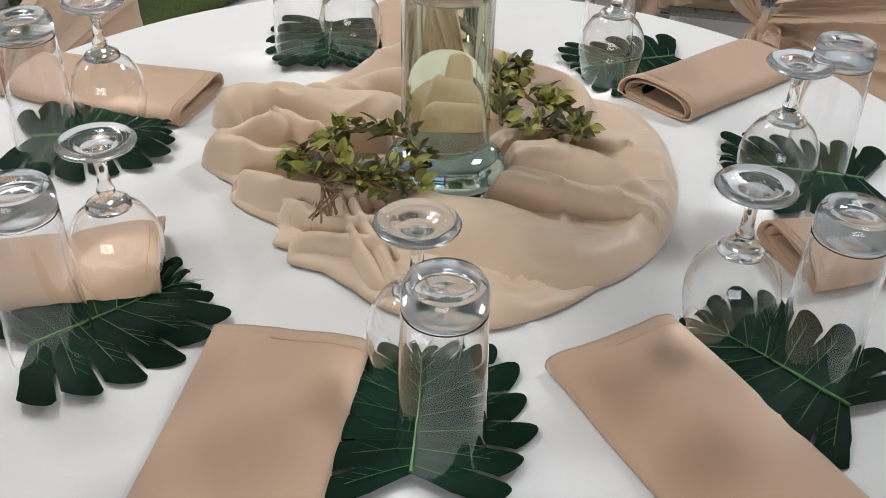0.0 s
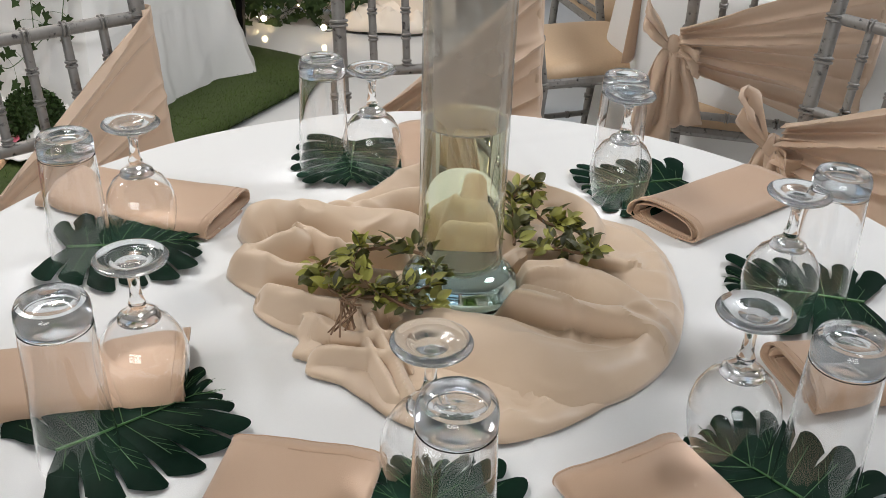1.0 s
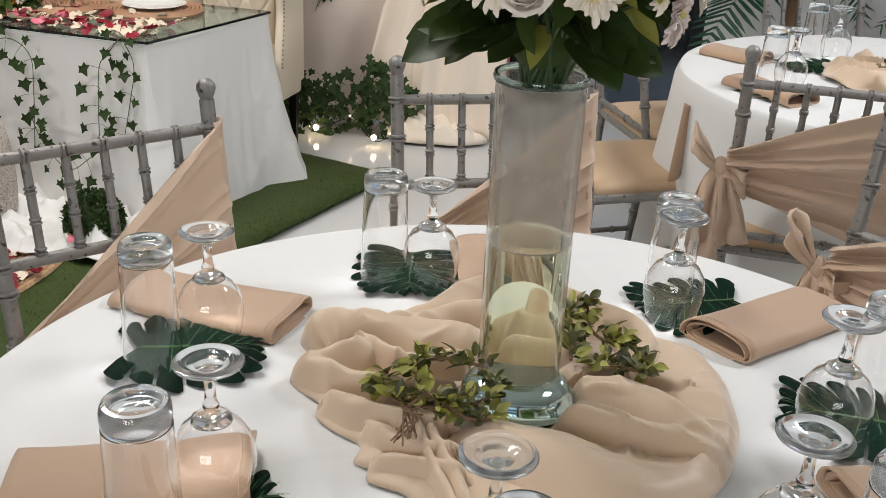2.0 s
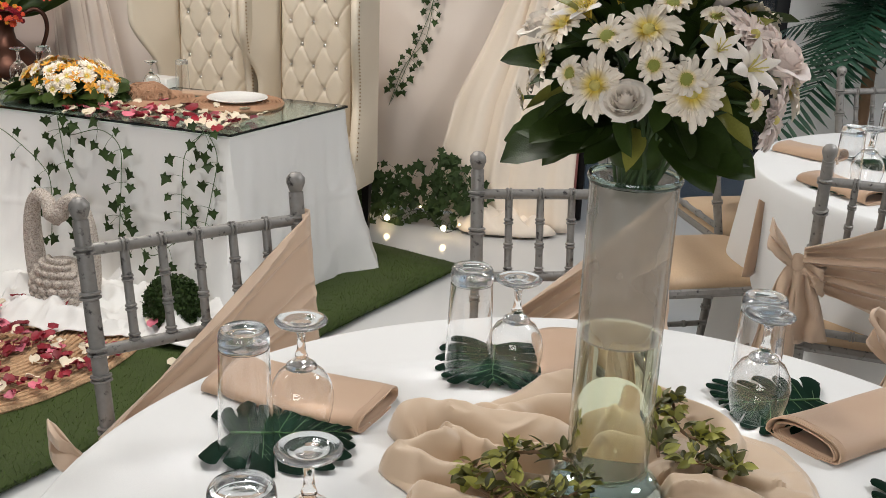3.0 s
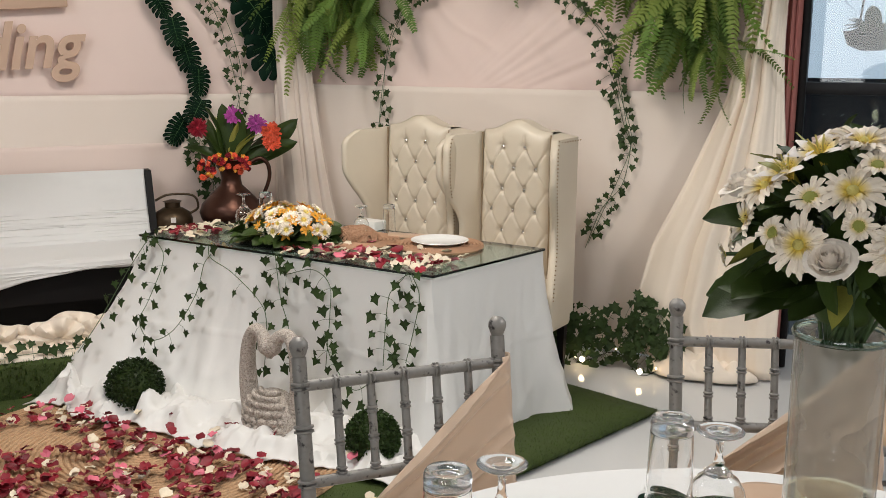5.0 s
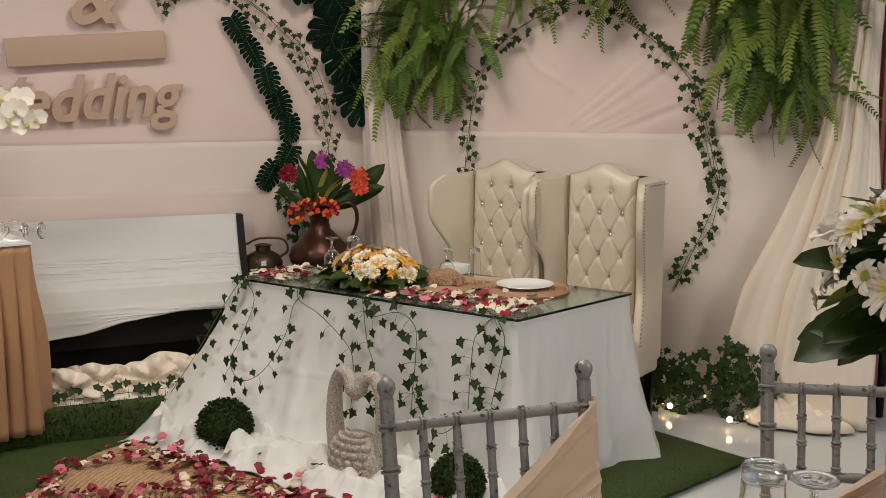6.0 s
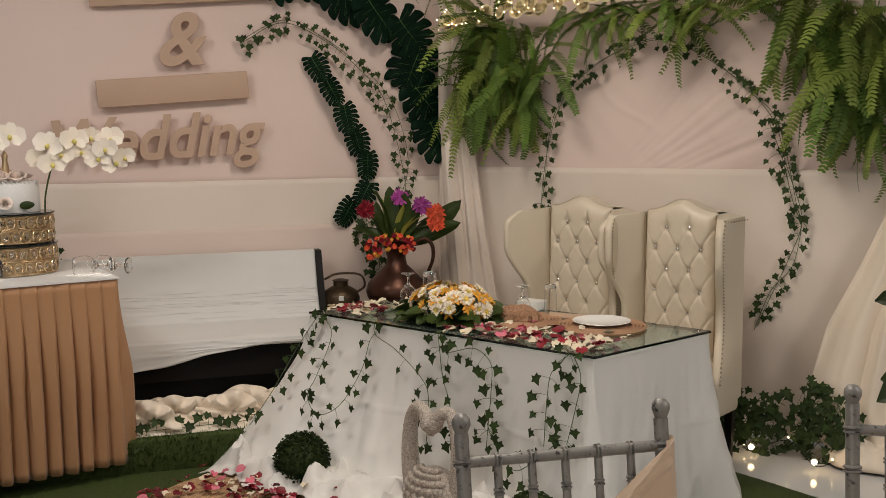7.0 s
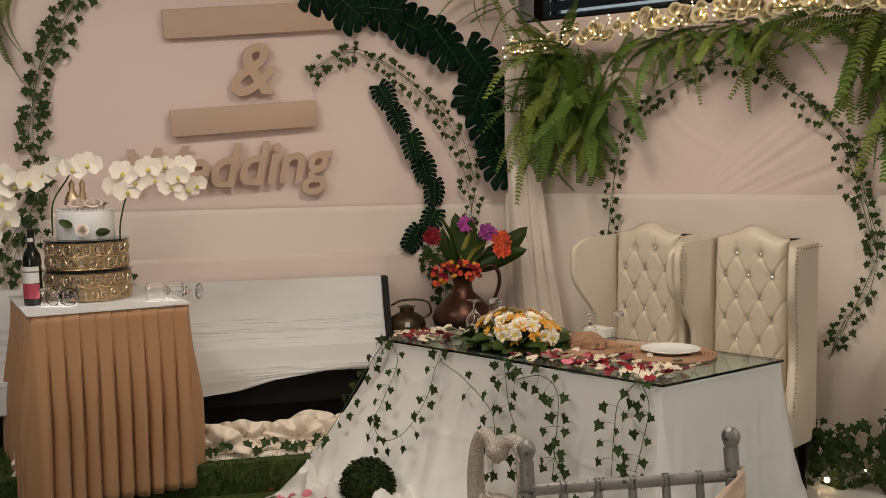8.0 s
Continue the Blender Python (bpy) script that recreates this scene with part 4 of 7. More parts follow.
def goblet(x, y, z=RT_Z + 0.006, label="clear water goblet turned upside down on a leaf", m=None, scale=1.0):
    g = thing("goblet", label, "glass", m if m is not None else at(x, y, z) @ Matrix.Scale(scale, 4), "drinking glasses")
    part("bowl", GOBLET[0], GLASS, g).visible_shadow = False
    part("stem", GOBLET[1], GLASS, g)
    part("foot", GOBLET[2], GLASS, g)
    return g


SETTINGS = [  # tumbler, goblet, leaf: x, y, turn, size
    ((0.137, 0.684), (0.108, 0.773), (0.117, 0.655, 4, 0.96)),
    ((-0.208, 0.766), (-0.180, 0.865), (-0.230, 0.765, -45, 1.0)),
    ((-0.344, 1.091), (-0.298, 1.168), (-0.380, 1.120, -73, 1.0)),
    ((-0.118, 1.400), (-0.050, 1.407), (-0.096, 1.500, -170, 0.92)),
    ((0.296, 1.410), (0.300, 1.374), (0.395, 1.445, 112, 0.94)),
    ((0.517, 1.139), (0.466, 1.108), (0.575, 1.140, 82, 0.98)),
    ((0.448, 0.810), (0.380, 0.860), (0.470, 0.765, 48, 1.0)),
]
for k, (a, b, leaf) in enumerate(SETTINGS):
    place_leaf(*leaf, kind=k % 2)
    tumbler(*a)
    goblet(*b)


def napkin(p0, p1, width, height, label, seed, z=RT_Z + 0.001, turns=1.62):
    """A napkin rolled over itself into a soft flat tube, from its open end p0 to p1."""
    a, b = Vector((*p0, 0)), Vector((*p1, 0))
    length, turn = (b - a).length, math.degrees(math.atan2((b - a).y, (b - a).x))
    n = 58

    def section(k, along):
        """A flattened spiral: broad crown, flat underside, the inner turns closer and looser."""
        t = 2 * math.pi * turns * k - 1.9
        c, q = math.cos(t), math.sin(t)
        shrink = 1 - 0.12 * turns * k - 0.05 * k * wave(along * 2, k * 3, seed)
        gape = lerp(1.0, 0.72, smooth_step(0, 0.6, along))
        y = width / 2 * shrink * math.copysign(abs(c) ** 0.72, c) * (1 + 0.03 * wave(along * 3, 0.4, seed))
        top = 0.30 + 0.70 * abs(q) ** 0.8 if q > 0 else 0.30 - 0.28 * abs(q) ** 0.5
        zz = height * gape * (top * (1 - 0.20 * turns * k) + 0.05 * turns * k) * (1 + 0.14 * wave(along * 2.2, c * 1.2 + k, seed + 3) + 0.05 * wave(along * 6, c * 4, seed + 9))
        return y, max(0.0008 + 0.0022 * k, zz)

    def fn(u, v):
        y, zz = section(u, v)
        ragged = 0.010 * wave(u * 5, v * 2, seed + 5) + 0.006 * u
        return (v * length + ragged * (1 - v), y, zz)
    ob = single("napkin", Shape().grid(n, 22, fn), NAPKIN, label, "napkin", at(a.x, a.y, z, turn), "folded napkins")
    thick(ob, 0.0022, 0.0)
    edge = [fn(k / n, 0.0) for k in range(n + 1)]
    part("hem", Shape().tube(edge, 0.0017, 5), NAPKIN, ob)
    seam = [Vector(fn(k / n * 0.5, 0.045)) + Vector((0, 0, 0.0012)) for k in range(n + 1)]
    part("stitched_seam", Shape().tube(seam, 0.0006, 4), NAPKIN, ob)
    return ob


napkin((-0.008, 0.795), (-0.026, 0.50), 0.150, 0.030, "rose-beige cloth napkin folded in a flat roll", 1.0, turns=1.12)
napkin((0.274, 0.828), (0.435, 0.575), 0.150, 0.022, "rose-beige cloth napkin folded flat with a stitched hem", 2.0, turns=1.12)
napkin((-0.208, 1.234), (-0.458, 1.288), 0.128, 0.030, "rose-beige cloth napkin folded in a loose roll", 3.0)
napkin((0.355, 1.298), (0.525, 1.458), 0.118, 0.036, "rose-beige cloth napkin rolled with an open end", 4.0, turns=2.3)
napkin((-0.155, 0.905), (-0.385, 0.832), 0.118, 0.036, "rose-beige cloth napkin rolled behind a goblet", 5.0, turns=2.3)
napkin((0.060, 1.356), (0.015, 1.570), 0.112, 0.034, "rose-beige cloth napkin rolled behind the vase", 6.0, turns=2.3)
napkin((0.458, 0.972), (0.640, 1.030), 0.110, 0.034, "rose-beige cloth napkin crumpled at its open end", 7.0, turns=2.3)


# crest of each soft roll, its height at both ends, its half width to the left and to the right of the crest
DRAPE_ROLLS = [
    ([(-0.168, 1.195), (-0.142, 1.214), (-0.100, 1.210), (-0.043, 1.215), (0.030, 1.215)], 0.042, 0.036, 0.020, 0.048),
    ([(-0.158, 1.098), (-0.131, 1.112), (-0.107, 1.132), (-0.085, 1.150)], 0.034, 0.034, 0.018, 0.026),
    ([(-0.154, 1.092), (-0.113, 1.076), (-0.075, 1.062), (-0.030, 1.055), (0.030, 1.060)], 0.032, 0.042, 0.034, 0.017),
    ([(-0.100, 1.165), (-0.050, 1.130), (-0.015, 1.127), (0.030, 1.140)], 0.034, 0.036, 0.020, 0.013),
    ([(-0.106, 1.028), (-0.081, 1.014), (-0.052, 1.003), (-0.020, 0.998), (0.030, 1.000)], 0.022, 0.038, 0.034, 0.013),
    ([(-0.045, 0.985), (-0.018, 0.966), (0.012, 0.956), (0.045, 0.955)], 0.018, 0.032, 0.026, 0.011),
    ([(-0.046, 0.934), (-0.015, 0.938), (0.014, 0.935), (0.055, 0.926)], 0.008, 0.026, 0.018, 0.014),
    ([(0.003, 0.995), (0.029, 0.940), (0.060, 0.882)], 0.036, 0.014, 0.010, 0.009),
    ([(0.022, 0.983), (0.052, 0.929), (0.072, 0.886)], 0.038, 0.012, 0.009, 0.009),
    ([(0.150, 1.050), (0.200, 1.042), (0.255, 1.032), (0.292, 1.022), (0.322, 1.002)], 0.036, 0.034, 0.046, 0.013),
    ([(0.188, 1.112), (0.222, 1.122), (0.262, 1.118), (0.300, 1.082), (0.325, 1.045)], 0.036, 0.022, 0.024, 0.050),
    ([(0.186, 1.150), (0.220, 1.172), (0.255, 1.180), (0.300, 1.160)], 0.026, 0.020, 0.050, 0.014),
    ([(0.090, 1.000), (0.167, 0.970), (0.236, 0.945), (0.290, 0.955)], 0.032, 0.022, 0.060, 0.062),
    ([(0.250, 0.960), (0.295, 0.985), (0.325, 1.010)], 0.020, 0.026, 0.010, 0.040),
    ([(0.280, 1.262), (0.318, 1.235), (0.337, 1.170), (0.345, 1.090), (0.332, 1.000), (0.290, 0.945)], 0.014, 0.018, 0.016, 0.080),
    ([(0.190, 1.315), (0.235, 1.302), (0.258, 1.280), (0.262, 1.235), (0.246, 1.190)], 0.036, 0.026, 0.018, 0.026),
    ([(-0.062, 1.232), (-0.030, 1.285), (0.006, 1.325), (0.050, 1.345), (0.100, 1.350)], 0.030, 0.048, 0.032, 0.050),
    ([(-0.040, 1.225), (0.000, 1.272), (0.040, 1.282), (0.100, 1.280)], 0.034, 0.040, 0.024, 0.030),
    ([(0.105, 1.352), (0.137, 1.348), (0.190, 1.328), (0.225, 1.300)], 0.046, 0.030, 0.034, 0.040),
    ([(0.105, 1.180), (0.150, 1.190), (0.190, 1.215)], 0.030, 0.026, 0.040, 0.030),
]


def rolled_height(x, y, rolls):
    """Height of soft cloth rolls lying beside one another: round on their crests, creased where they meet."""
    total = np.full(x.shape, 0.003 ** 8)
    for line, h0, h1, left, right in rolls:
        path = spline([(px, py, 0) for px, py in line], 4 * (len(line) - 1))
        near, high = np.full(x.shape, 9.0), np.zeros(x.shape)
        for i, (p, q) in enumerate(zip(path, path[1:])):
            d = q - p
            k = np.clip(((x - p.x) * d.x + (y - p.y) * d.y) / (d.x ** 2 + d.y ** 2), 0, 1)
            ex, ey = x - p.x - d.x * k, y - p.y - d.y * k
            wide = np.where(d.x * ey - d.y * ex > 0, left, right)
            dist = np.hypot(ex, ey) / wide
            closer = dist < near
            high = np.where(closer, h0 + (h1 - h0) * (i + k) / (len(path) - 1), high)
            near = np.where(closer, dist, near)
        total = total + (high * np.clip(1 - near ** 1.6, 0, 1) ** 0.95) ** 8
    return total ** (1 / 8)


def cloth_patch(outline_points, centre, rolls, lift, seed, n=420, m=170):
    """A thrown cloth inside an outline round a centre, heaped in rolls, its rim turned under."""
    cx, cy = centre
    polar = sorted((math.atan2(y - cy, x - cx), math.hypot(x - cx, y - cy)) for x, y in outline_points)
    ang, rad = [p[0] for p in polar], [p[1] for p in polar]
    ang, rad = [ang[-1] - 2 * math.pi] + ang + [ang[0] + 2 * math.pi], [rad[-1]] + rad + [rad[0]]
    a = (-math.pi + 2 * math.pi * np.arange(n) / n)[None]
    rim = sum(np.interp(a + q, ang, rad) for q in (-0.04, -0.02, 0, 0.02, 0.04)) / 5
    v = np.linspace(0, 1, m + 1)[:, None] ** 0.75
    x, y = cx + rim * v * np.cos(a), cy + rim * v * np.sin(a)
    ripple = np.array([[(wave(p * 16, q * 16, seed), wave(p * 16, q * 16, seed + 6), wave(p * 9, q * 9, seed + 3), wave(p * 40, q * 40, seed + 8), wave(p * 11 - q * 4, q * 17 + p * 5, seed + 11), wave(p * 6, q * 6, seed + 15)) for p, q in zip(px, py)] for px, py in zip(x, y)])
    z = rolled_height(x + 0.007 * ripple[..., 0], y + 0.007 * ripple[..., 1], rolls) + lift
    z = z * (1 + 0.20 * ripple[..., 2]) + 0.0016 * ripple[..., 3]
    z = z + 0.007 * np.clip(1 - 4.5 * np.abs(ripple[..., 4]), 0, 1) ** 1.5 * np.clip(0.5 + 1.6 * ripple[..., 5], 0, 1)
    z = z * np.sqrt(np.clip(1 - (np.clip((v - 0.89) / 0.11, 0, 1)) ** 2, 0, 1))
    away = np.clip((np.hypot(x - VX, y - VY) - 0.058) / 0.022, 0, 1)
    z = RT_Z + 0.003 + np.maximum(0, z) * away * away * (3 - 2 * away)
    return Shape().grid(n, m, lambda p, q: (x[int(round(q * m)), int(round(p * n)) % n], y[int(round(q * m)), int(round(p * n)) % n], z[int(round(q * m)), int(round(p * n)) % n]), wrap=True)


def centre_drape():
    """A champagne cloth thrown in folds round the foot of the vase, doubled over at the front."""
    drape = thing("centre_drape", "champagne satin cloth bunched in folds round the vase", "cloth", at(0, 0, 0))
    upper = [(-0.160, 1.120), (-0.175, 1.098), (-0.150, 1.072), (-0.118, 1.055), (-0.122, 1.028), (-0.098, 1.005), (-0.058, 0.985), (-0.050, 0.965), (-0.030, 0.952), (-0.062, 0.936), (-0.040, 0.920), (0.005, 0.908), (0.040, 0.880), (0.070, 0.870), (0.110, 0.878),
             (0.177, 0.880), (0.242, 0.897), (0.287, 0.925), (0.330, 0.978), (0.357, 1.060), (0.362, 1.150), (0.348, 1.237), (0.325, 1.290), (0.285, 1.302), (0.262, 1.320), (0.215, 1.345), (0.155, 1.382), (0.105, 1.388), (0.050, 1.380), (-0.010, 1.352),
             (-0.048, 1.300), (-0.082, 1.256), (-0.130, 1.240), (-0.175, 1.228), (-0.190, 1.200), (-0.175, 1.172), (-0.140, 1.150)]
    thick(part("upper_layer", cloth_patch(upper, (VX, VY), DRAPE_ROLLS, 0.004, 1.0), DRAPE, drape), 0.0022)
    lower = [(0.050, 0.868), (0.105, 0.842), (0.171, 0.838), (0.215, 0.862), (0.270, 0.912), (0.310, 0.980), (0.30, 1.10), (0.10, 1.20), (-0.05, 1.10), (0.0, 0.95)]
    thick(part("lower_layer", cloth_patch(lower, (VX, VY), [([(0.10, 0.850), (0.16, 0.852), (0.22, 0.885)], 0.010, 0.006, 0.02, 0.02)], 0.003, 3.0, 140, 50), DRAPE, drape), 0.002)


VX, VY = 0.105, 1.092
centre_drape()


def glass_vase():
    vase = thing("vase", "tall cylindrical glass vase half filled with water", "vase", at(VX, VY, RT_Z + 0.008))
    r = 0.0475
    base = Shape().lathe([(1e-5, 0.0), (0.058, 0.0), (0.064, 0.004), (0.067, 0.013), (0.065, 0.025), (0.058, 0.035), (0.050, 0.042), (r, 0.048), (r - 0.003, 0.050), (0.036, 0.040), (0.02, 0.036), (1e-5, 0.036)], 56)
    part("thick_foot", base, SEA_GLASS, vase, "thick sea-green glass foot")
    for z0, z1, mat in ((0.048, 0.214, LOWER_GLASS), (0.214, 0.395, HAZY)):
        wall = Shape().lathe([(r, z0), (r, lerp(z0, z1, 0.5)), (r + 0.0003, z1)], 56)
        wall.f = [f for f in wall.f if len(f) == 4]
        part("glass_wall", wall, mat, vase, "" if mat is LOWER_GLASS else "dusty grey upper glass")
    rim = Shape().lathe([(r - 0.002, 0.394), (r + 0.002, 0.392), (r + 0.0034, 0.396), (r + 0.002, 0.400), (r - 0.0015, 0.3995)], 56, closed=True)
    part("rim", rim, SEA_GLASS, vase)
    water = Shape().lathe([(1e-5, 0.051), (r - 0.006, 0.051), (r - 0.0035, 0.055), (r - 0.0030, 0.213), (r - 0.0018, 0.2155), (r - 0.004, 0.2135), (1e-5, 0.213)], 56)
    part("water", water, WATER, vase, "slightly cloudy water")


glass_vase()


def leaf_mesh(name, length, width, mat, bend=0.25, fold=0.25, n=7, tip=1.0, base=0.0):
    """A simple pointed leaf along +y with a folded midrib and a bent tip."""
    s = Shape()
    def fn(u, v):
        half = width / 2 * (math.sin(math.pi * min(1, base + (1 - base) * v ** 0.85)) ** tip)
        x = (2 * u - 1) * half
        return (x, length * v, fold * abs(x) - bend * length * v * v + 0.02 * length * math.sin(7 * v) * (2 * u - 1))
    s.grid(4, n, fn)
    return s.mesh(name, mat)


def sprig(name, points, label, seed, leaf_mats=(LIME, OLIVE)):
    """A wreath-like twig of small round leaves lying on the cloth."""
    rng = random.Random(seed)
    twig = thing(name, label, "twig")
    path = spline(points, 40)
    part("stem", Shape().tube(path, 0.0022, 6), TWINE, twig)
    meshes = [leaf_mesh("leaf", 0.021, 0.0125, mt, 0.2, 0.35, 5, 0.75, 0.05) for mt in leaf_mats]
    for k in range(200):
        i = rng.randrange(1, 40)
        p = path[i]
        way = (path[i] - path[i - 1]).normalized()
        side = Vector((rng.uniform(-1, 1), rng.uniform(-1, 1), rng.uniform(-0.15, 1.0))).normalized()
        d = (way * rng.uniform(0.2, 0.9) + side).normalized()
        m = Matrix.Translation(p + side * rng.uniform(0.0, 0.014)) @ d.to_track_quat("Y", "Z").to_matrix().to_4x4() @ rot("Y", rng.uniform(-60, 60)) @ Matrix.Scale(rng.uniform(0.6, 1.15), 4)
        if (m @ Vector((0, 0.02, 0))).z < RT_Z + 0.012:
            m = Matrix.Translation((0, 0, 0.016)) @ m
        part("leaf", meshes[rng.random() < 0.52], leaf_mats[0], twig, m=m)


Z0 = RT_Z + 0.008
sprig("leaf_sprig", [(-0.045, 1.075, Z0 + .040), (-0.045, 1.035, Z0 + .040), (-0.015, 1.010, Z0 + .036), (0.030, 1.012, Z0 + .038), (0.075, 1.035, Z0 + .040), (0.072, 1.075, Z0 + .052), (0.025, 1.080, Z0 + .060), (-0.012, 1.060, Z0 + .056), (0.010, 1.020, Z0 + .048), (0.060, 1.000, Z0 + .034), (0.090, 1.020, Z0 + .030)],
      "artificial olive-green leaf sprig bound with twine", 2)
sprig("leaf_sprig", [(0.165, 1.145, Z0 + .040), (0.162, 1.195, Z0 + .046), (0.158, 1.250, Z0 + .050), (0.180, 1.275, Z0 + .050), (0.185, 1.225, Z0 + .046), (0.205, 1.195, Z0 + .044), (0.235, 1.195, Z0 + .042), (0.255, 1.150, Z0 + .034), (0.215, 1.150, Z0 + .036), (0.185, 1.150, Z0 + .034)],
      "artificial olive-green leaf sprig beside the vase", 5)
tie = Shape()
for k in range(9):
    a = k * 0.9
    tie.tube([(0.0 + 0.012 * math.cos(a), 0.978 + 0.01 * math.sin(a), Z0 + .046 + .002 * k), (0.01 * math.cos(a + 2), 0.972 + .01 * math.sin(a), Z0 + .05), (0.012 * math.cos(a + 4), .96 - .006 * k, Z0 + .034 + .002 * k)], 0.0012, 4)
single("twine_knot", tie, TWINE, "frayed brown twine knot on the sprig", "twine")


# ---- flowers ----
def daisy_meshes(tag, radius, petals, rows, mat, eye_mat, eye=0.28, cup=0.35, width=0.24, seed=1):
    """Petal ring and eye of a flat flower facing +z."""
    rng, s = random.Random(seed), Shape()
    for row in range(rows):
        lift = cup + (0.55 - cup) * row / max(1, rows - 1) if rows > 1 else cup
        for k in range(petals):
            a = 2 * math.pi * (k + 0.5 * row + rng.uniform(-0.2, 0.2)) / petals
            length = radius * (1 - 0.72 * row / max(rows, 3)) * rng.uniform(0.80, 1.12)
            w, up = radius * width * rng.uniform(0.85, 1.1), lift * rng.uniform(0.7, 1.2)
            def fn(u, v, a=a, length=length, w=w, up=up):
                x = (2 * u - 1) * w / 2 * (0.40 + 0.62 * math.sin(math.pi * (0.10 + 0.60 * v ** 1.3))) * (1 - 0.62 * max(0.0, (v - 0.84) / 0.16) ** 2)
                r = radius * 0.12 + v * (length - radius * 0.12)
                z = up * r * (1 - 0.45 * v * v) + 1.6 * x * x / (w + 1e-6) + 0.05 * radius * math.sin(a * 5)
                return (r * math.cos(a) - x * math.sin(a), r * math.sin(a) + x * math.cos(a), z)
            s.grid(4, 7, fn)
    centre = Shape().lathe([(radius * eye, 0.02 * radius), (radius * eye * 0.95, 0.12 * radius), (radius * eye * 0.55, 0.2 * radius), (1e-5, 0.22 * radius)], 14, Matrix.Translation((0, 0, 0.08 * radius)))
    return s.mesh(tag, mat), centre.mesh("flower_centre", eye_mat)


def rose_mesh(tag, radius, mat, seed=1):
    """A half-open rose: a tight spiral bud inside rows of broad cupped petals whose rims roll outwards."""
    rng, s = random.Random(seed), Shape()
    def core(u, v):
        a, k = 2 * math.pi * 2.2 * u, u
        r = radius * (0.05 + 0.20 * k) * (0.55 + 0.60 * math.sin(math.pi * (0.15 + 0.62 * v)))
        return (r * math.cos(a), r * math.sin(a), radius * (0.05 + (1.02 - 0.10 * k) * v))
    s.grid(40, 5, core)
    for row, (count, base, tall, roll) in enumerate(((3, 0.30, 1.06, 0.02), (4, 0.42, 1.00, 0.08), (5, 0.56, 0.90, 0.17), (5, 0.70, 0.72, 0.30))):
        for i in range(count):
            a0 = 2 * math.pi * (i + 0.41 * row) / count + rng.uniform(-0.2, 0.2)
            span, h, q = 2 * math.pi / count * 1.45, tall * rng.uniform(0.93, 1.05), rng.uniform(0.8, 1.2)
            def fn(u, v, a0=a0, span=span, h=h, base=base, roll=roll, q=q):
                e = 2 * u - 1
                a = a0 + 0.5 * e * span * (0.50 + 0.50 * math.sin(math.pi * min(0.5, 0.2 + 0.45 * v)))
                r = radius * (0.16 + (base - 0.16) * math.sin(math.pi * 0.5 * min(1.0, v * 1.25)) + roll * q * smooth_step(0.68, 1.0, v) ** 1.5)
                z = radius * (h * v * (1 - 0.22 * e ** 4 * v) - roll * 0.5 * smooth_step(0.82, 1.0, v) + 0.03 * math.sin(6 * e + a0))
                return (r * math.cos(a), r * math.sin(a), z)
            s.grid(8, 7, fn)
    return s.mesh(tag, mat)


def lily_meshes(tag, radius, mat, seed=1):
    rng, s = random.Random(seed), Shape()
    for k in range(6):
        a = 2 * math.pi * k / 6
        w = radius * (0.52 if k % 2 else 0.40)
        def fn(u, v, a=a, w=w):
            x = (2 * u - 1) * w / 2 * math.sin(math.pi * (0.1 + 0.86 * v)) ** 0.8
            r, z = radius * v * (0.55 + 0.45 * v), radius * (0.95 * v ** 0.6 - 0.30 * v * v)
            return (r * math.cos(a) - x * math.sin(a), r * math.sin(a) + x * math.cos(a), z - 0.3 * abs(x))
        s.grid(4, 6, fn)
    st = Shape()
    for k in range(6):
        a = k * 1.05 + 0.4
        st.tube([(0, 0, 0.1 * radius), (0.15 * radius * math.cos(a), 0.15 * radius * math.sin(a), 0.6 * radius), (0.28 * radius * math.cos(a), 0.28 * radius * math.sin(a), 0.85 * radius)], 0.025 * radius, 4)
    return s.mesh(tag, mat), st.mesh("stamens", YELLOW)


MUM = [daisy_meshes("mum_petals", 1.0, 17, 4, MUM_PETAL, YELLOW, 0.17, 0.20, 0.21, k) for k in (1, 2)]
MUM_BLUSH = daisy_meshes("mum_petals", 1.0, 16, 5, BLUSH_PETAL, YELLOW, 0.14, 0.14, 0.25, 5)
MUM_FULL = daisy_meshes("mum_petals", 1.0, 17, 5, MUM_PETAL, YELLOW, 0.12, 0.45, 0.22, 6)
BUTTON = daisy_meshes("button_mum_petals", 1.0, 13, 2, MUM_PETAL, GREEN_EYE, 0.36, 0.5, 0.30, 3)
ROSE = [rose_mesh("rose_petals", 1.0, mt, k) for mt, k in ((WHITE_PETAL, 1), (BLUSH_PETAL, 2), (CREAM_PETAL, 3))]
LILY = lily_meshes("lily_petals", 1.0, LILY_PETAL, 1)
PALE_LILY = lily_meshes("lily_petals", 1.0, WHITE_PETAL, 4)
ORANGE_LILY = lily_meshes("lily_petals", 1.0, ORANGE_PETAL, 2)
BIG_LEAF = [leaf_mesh("leaf", 1.0, 0.58, FOLIAGE, b, 0.3, 10, 0.52, 0.02) for b in (0.12, 0.38, 0.70)]
LIGHT_LEAF = leaf_mesh("leaf", 1.0, 0.40, LIME, 0.3, 0.35, 7, 0.8, 0.03)


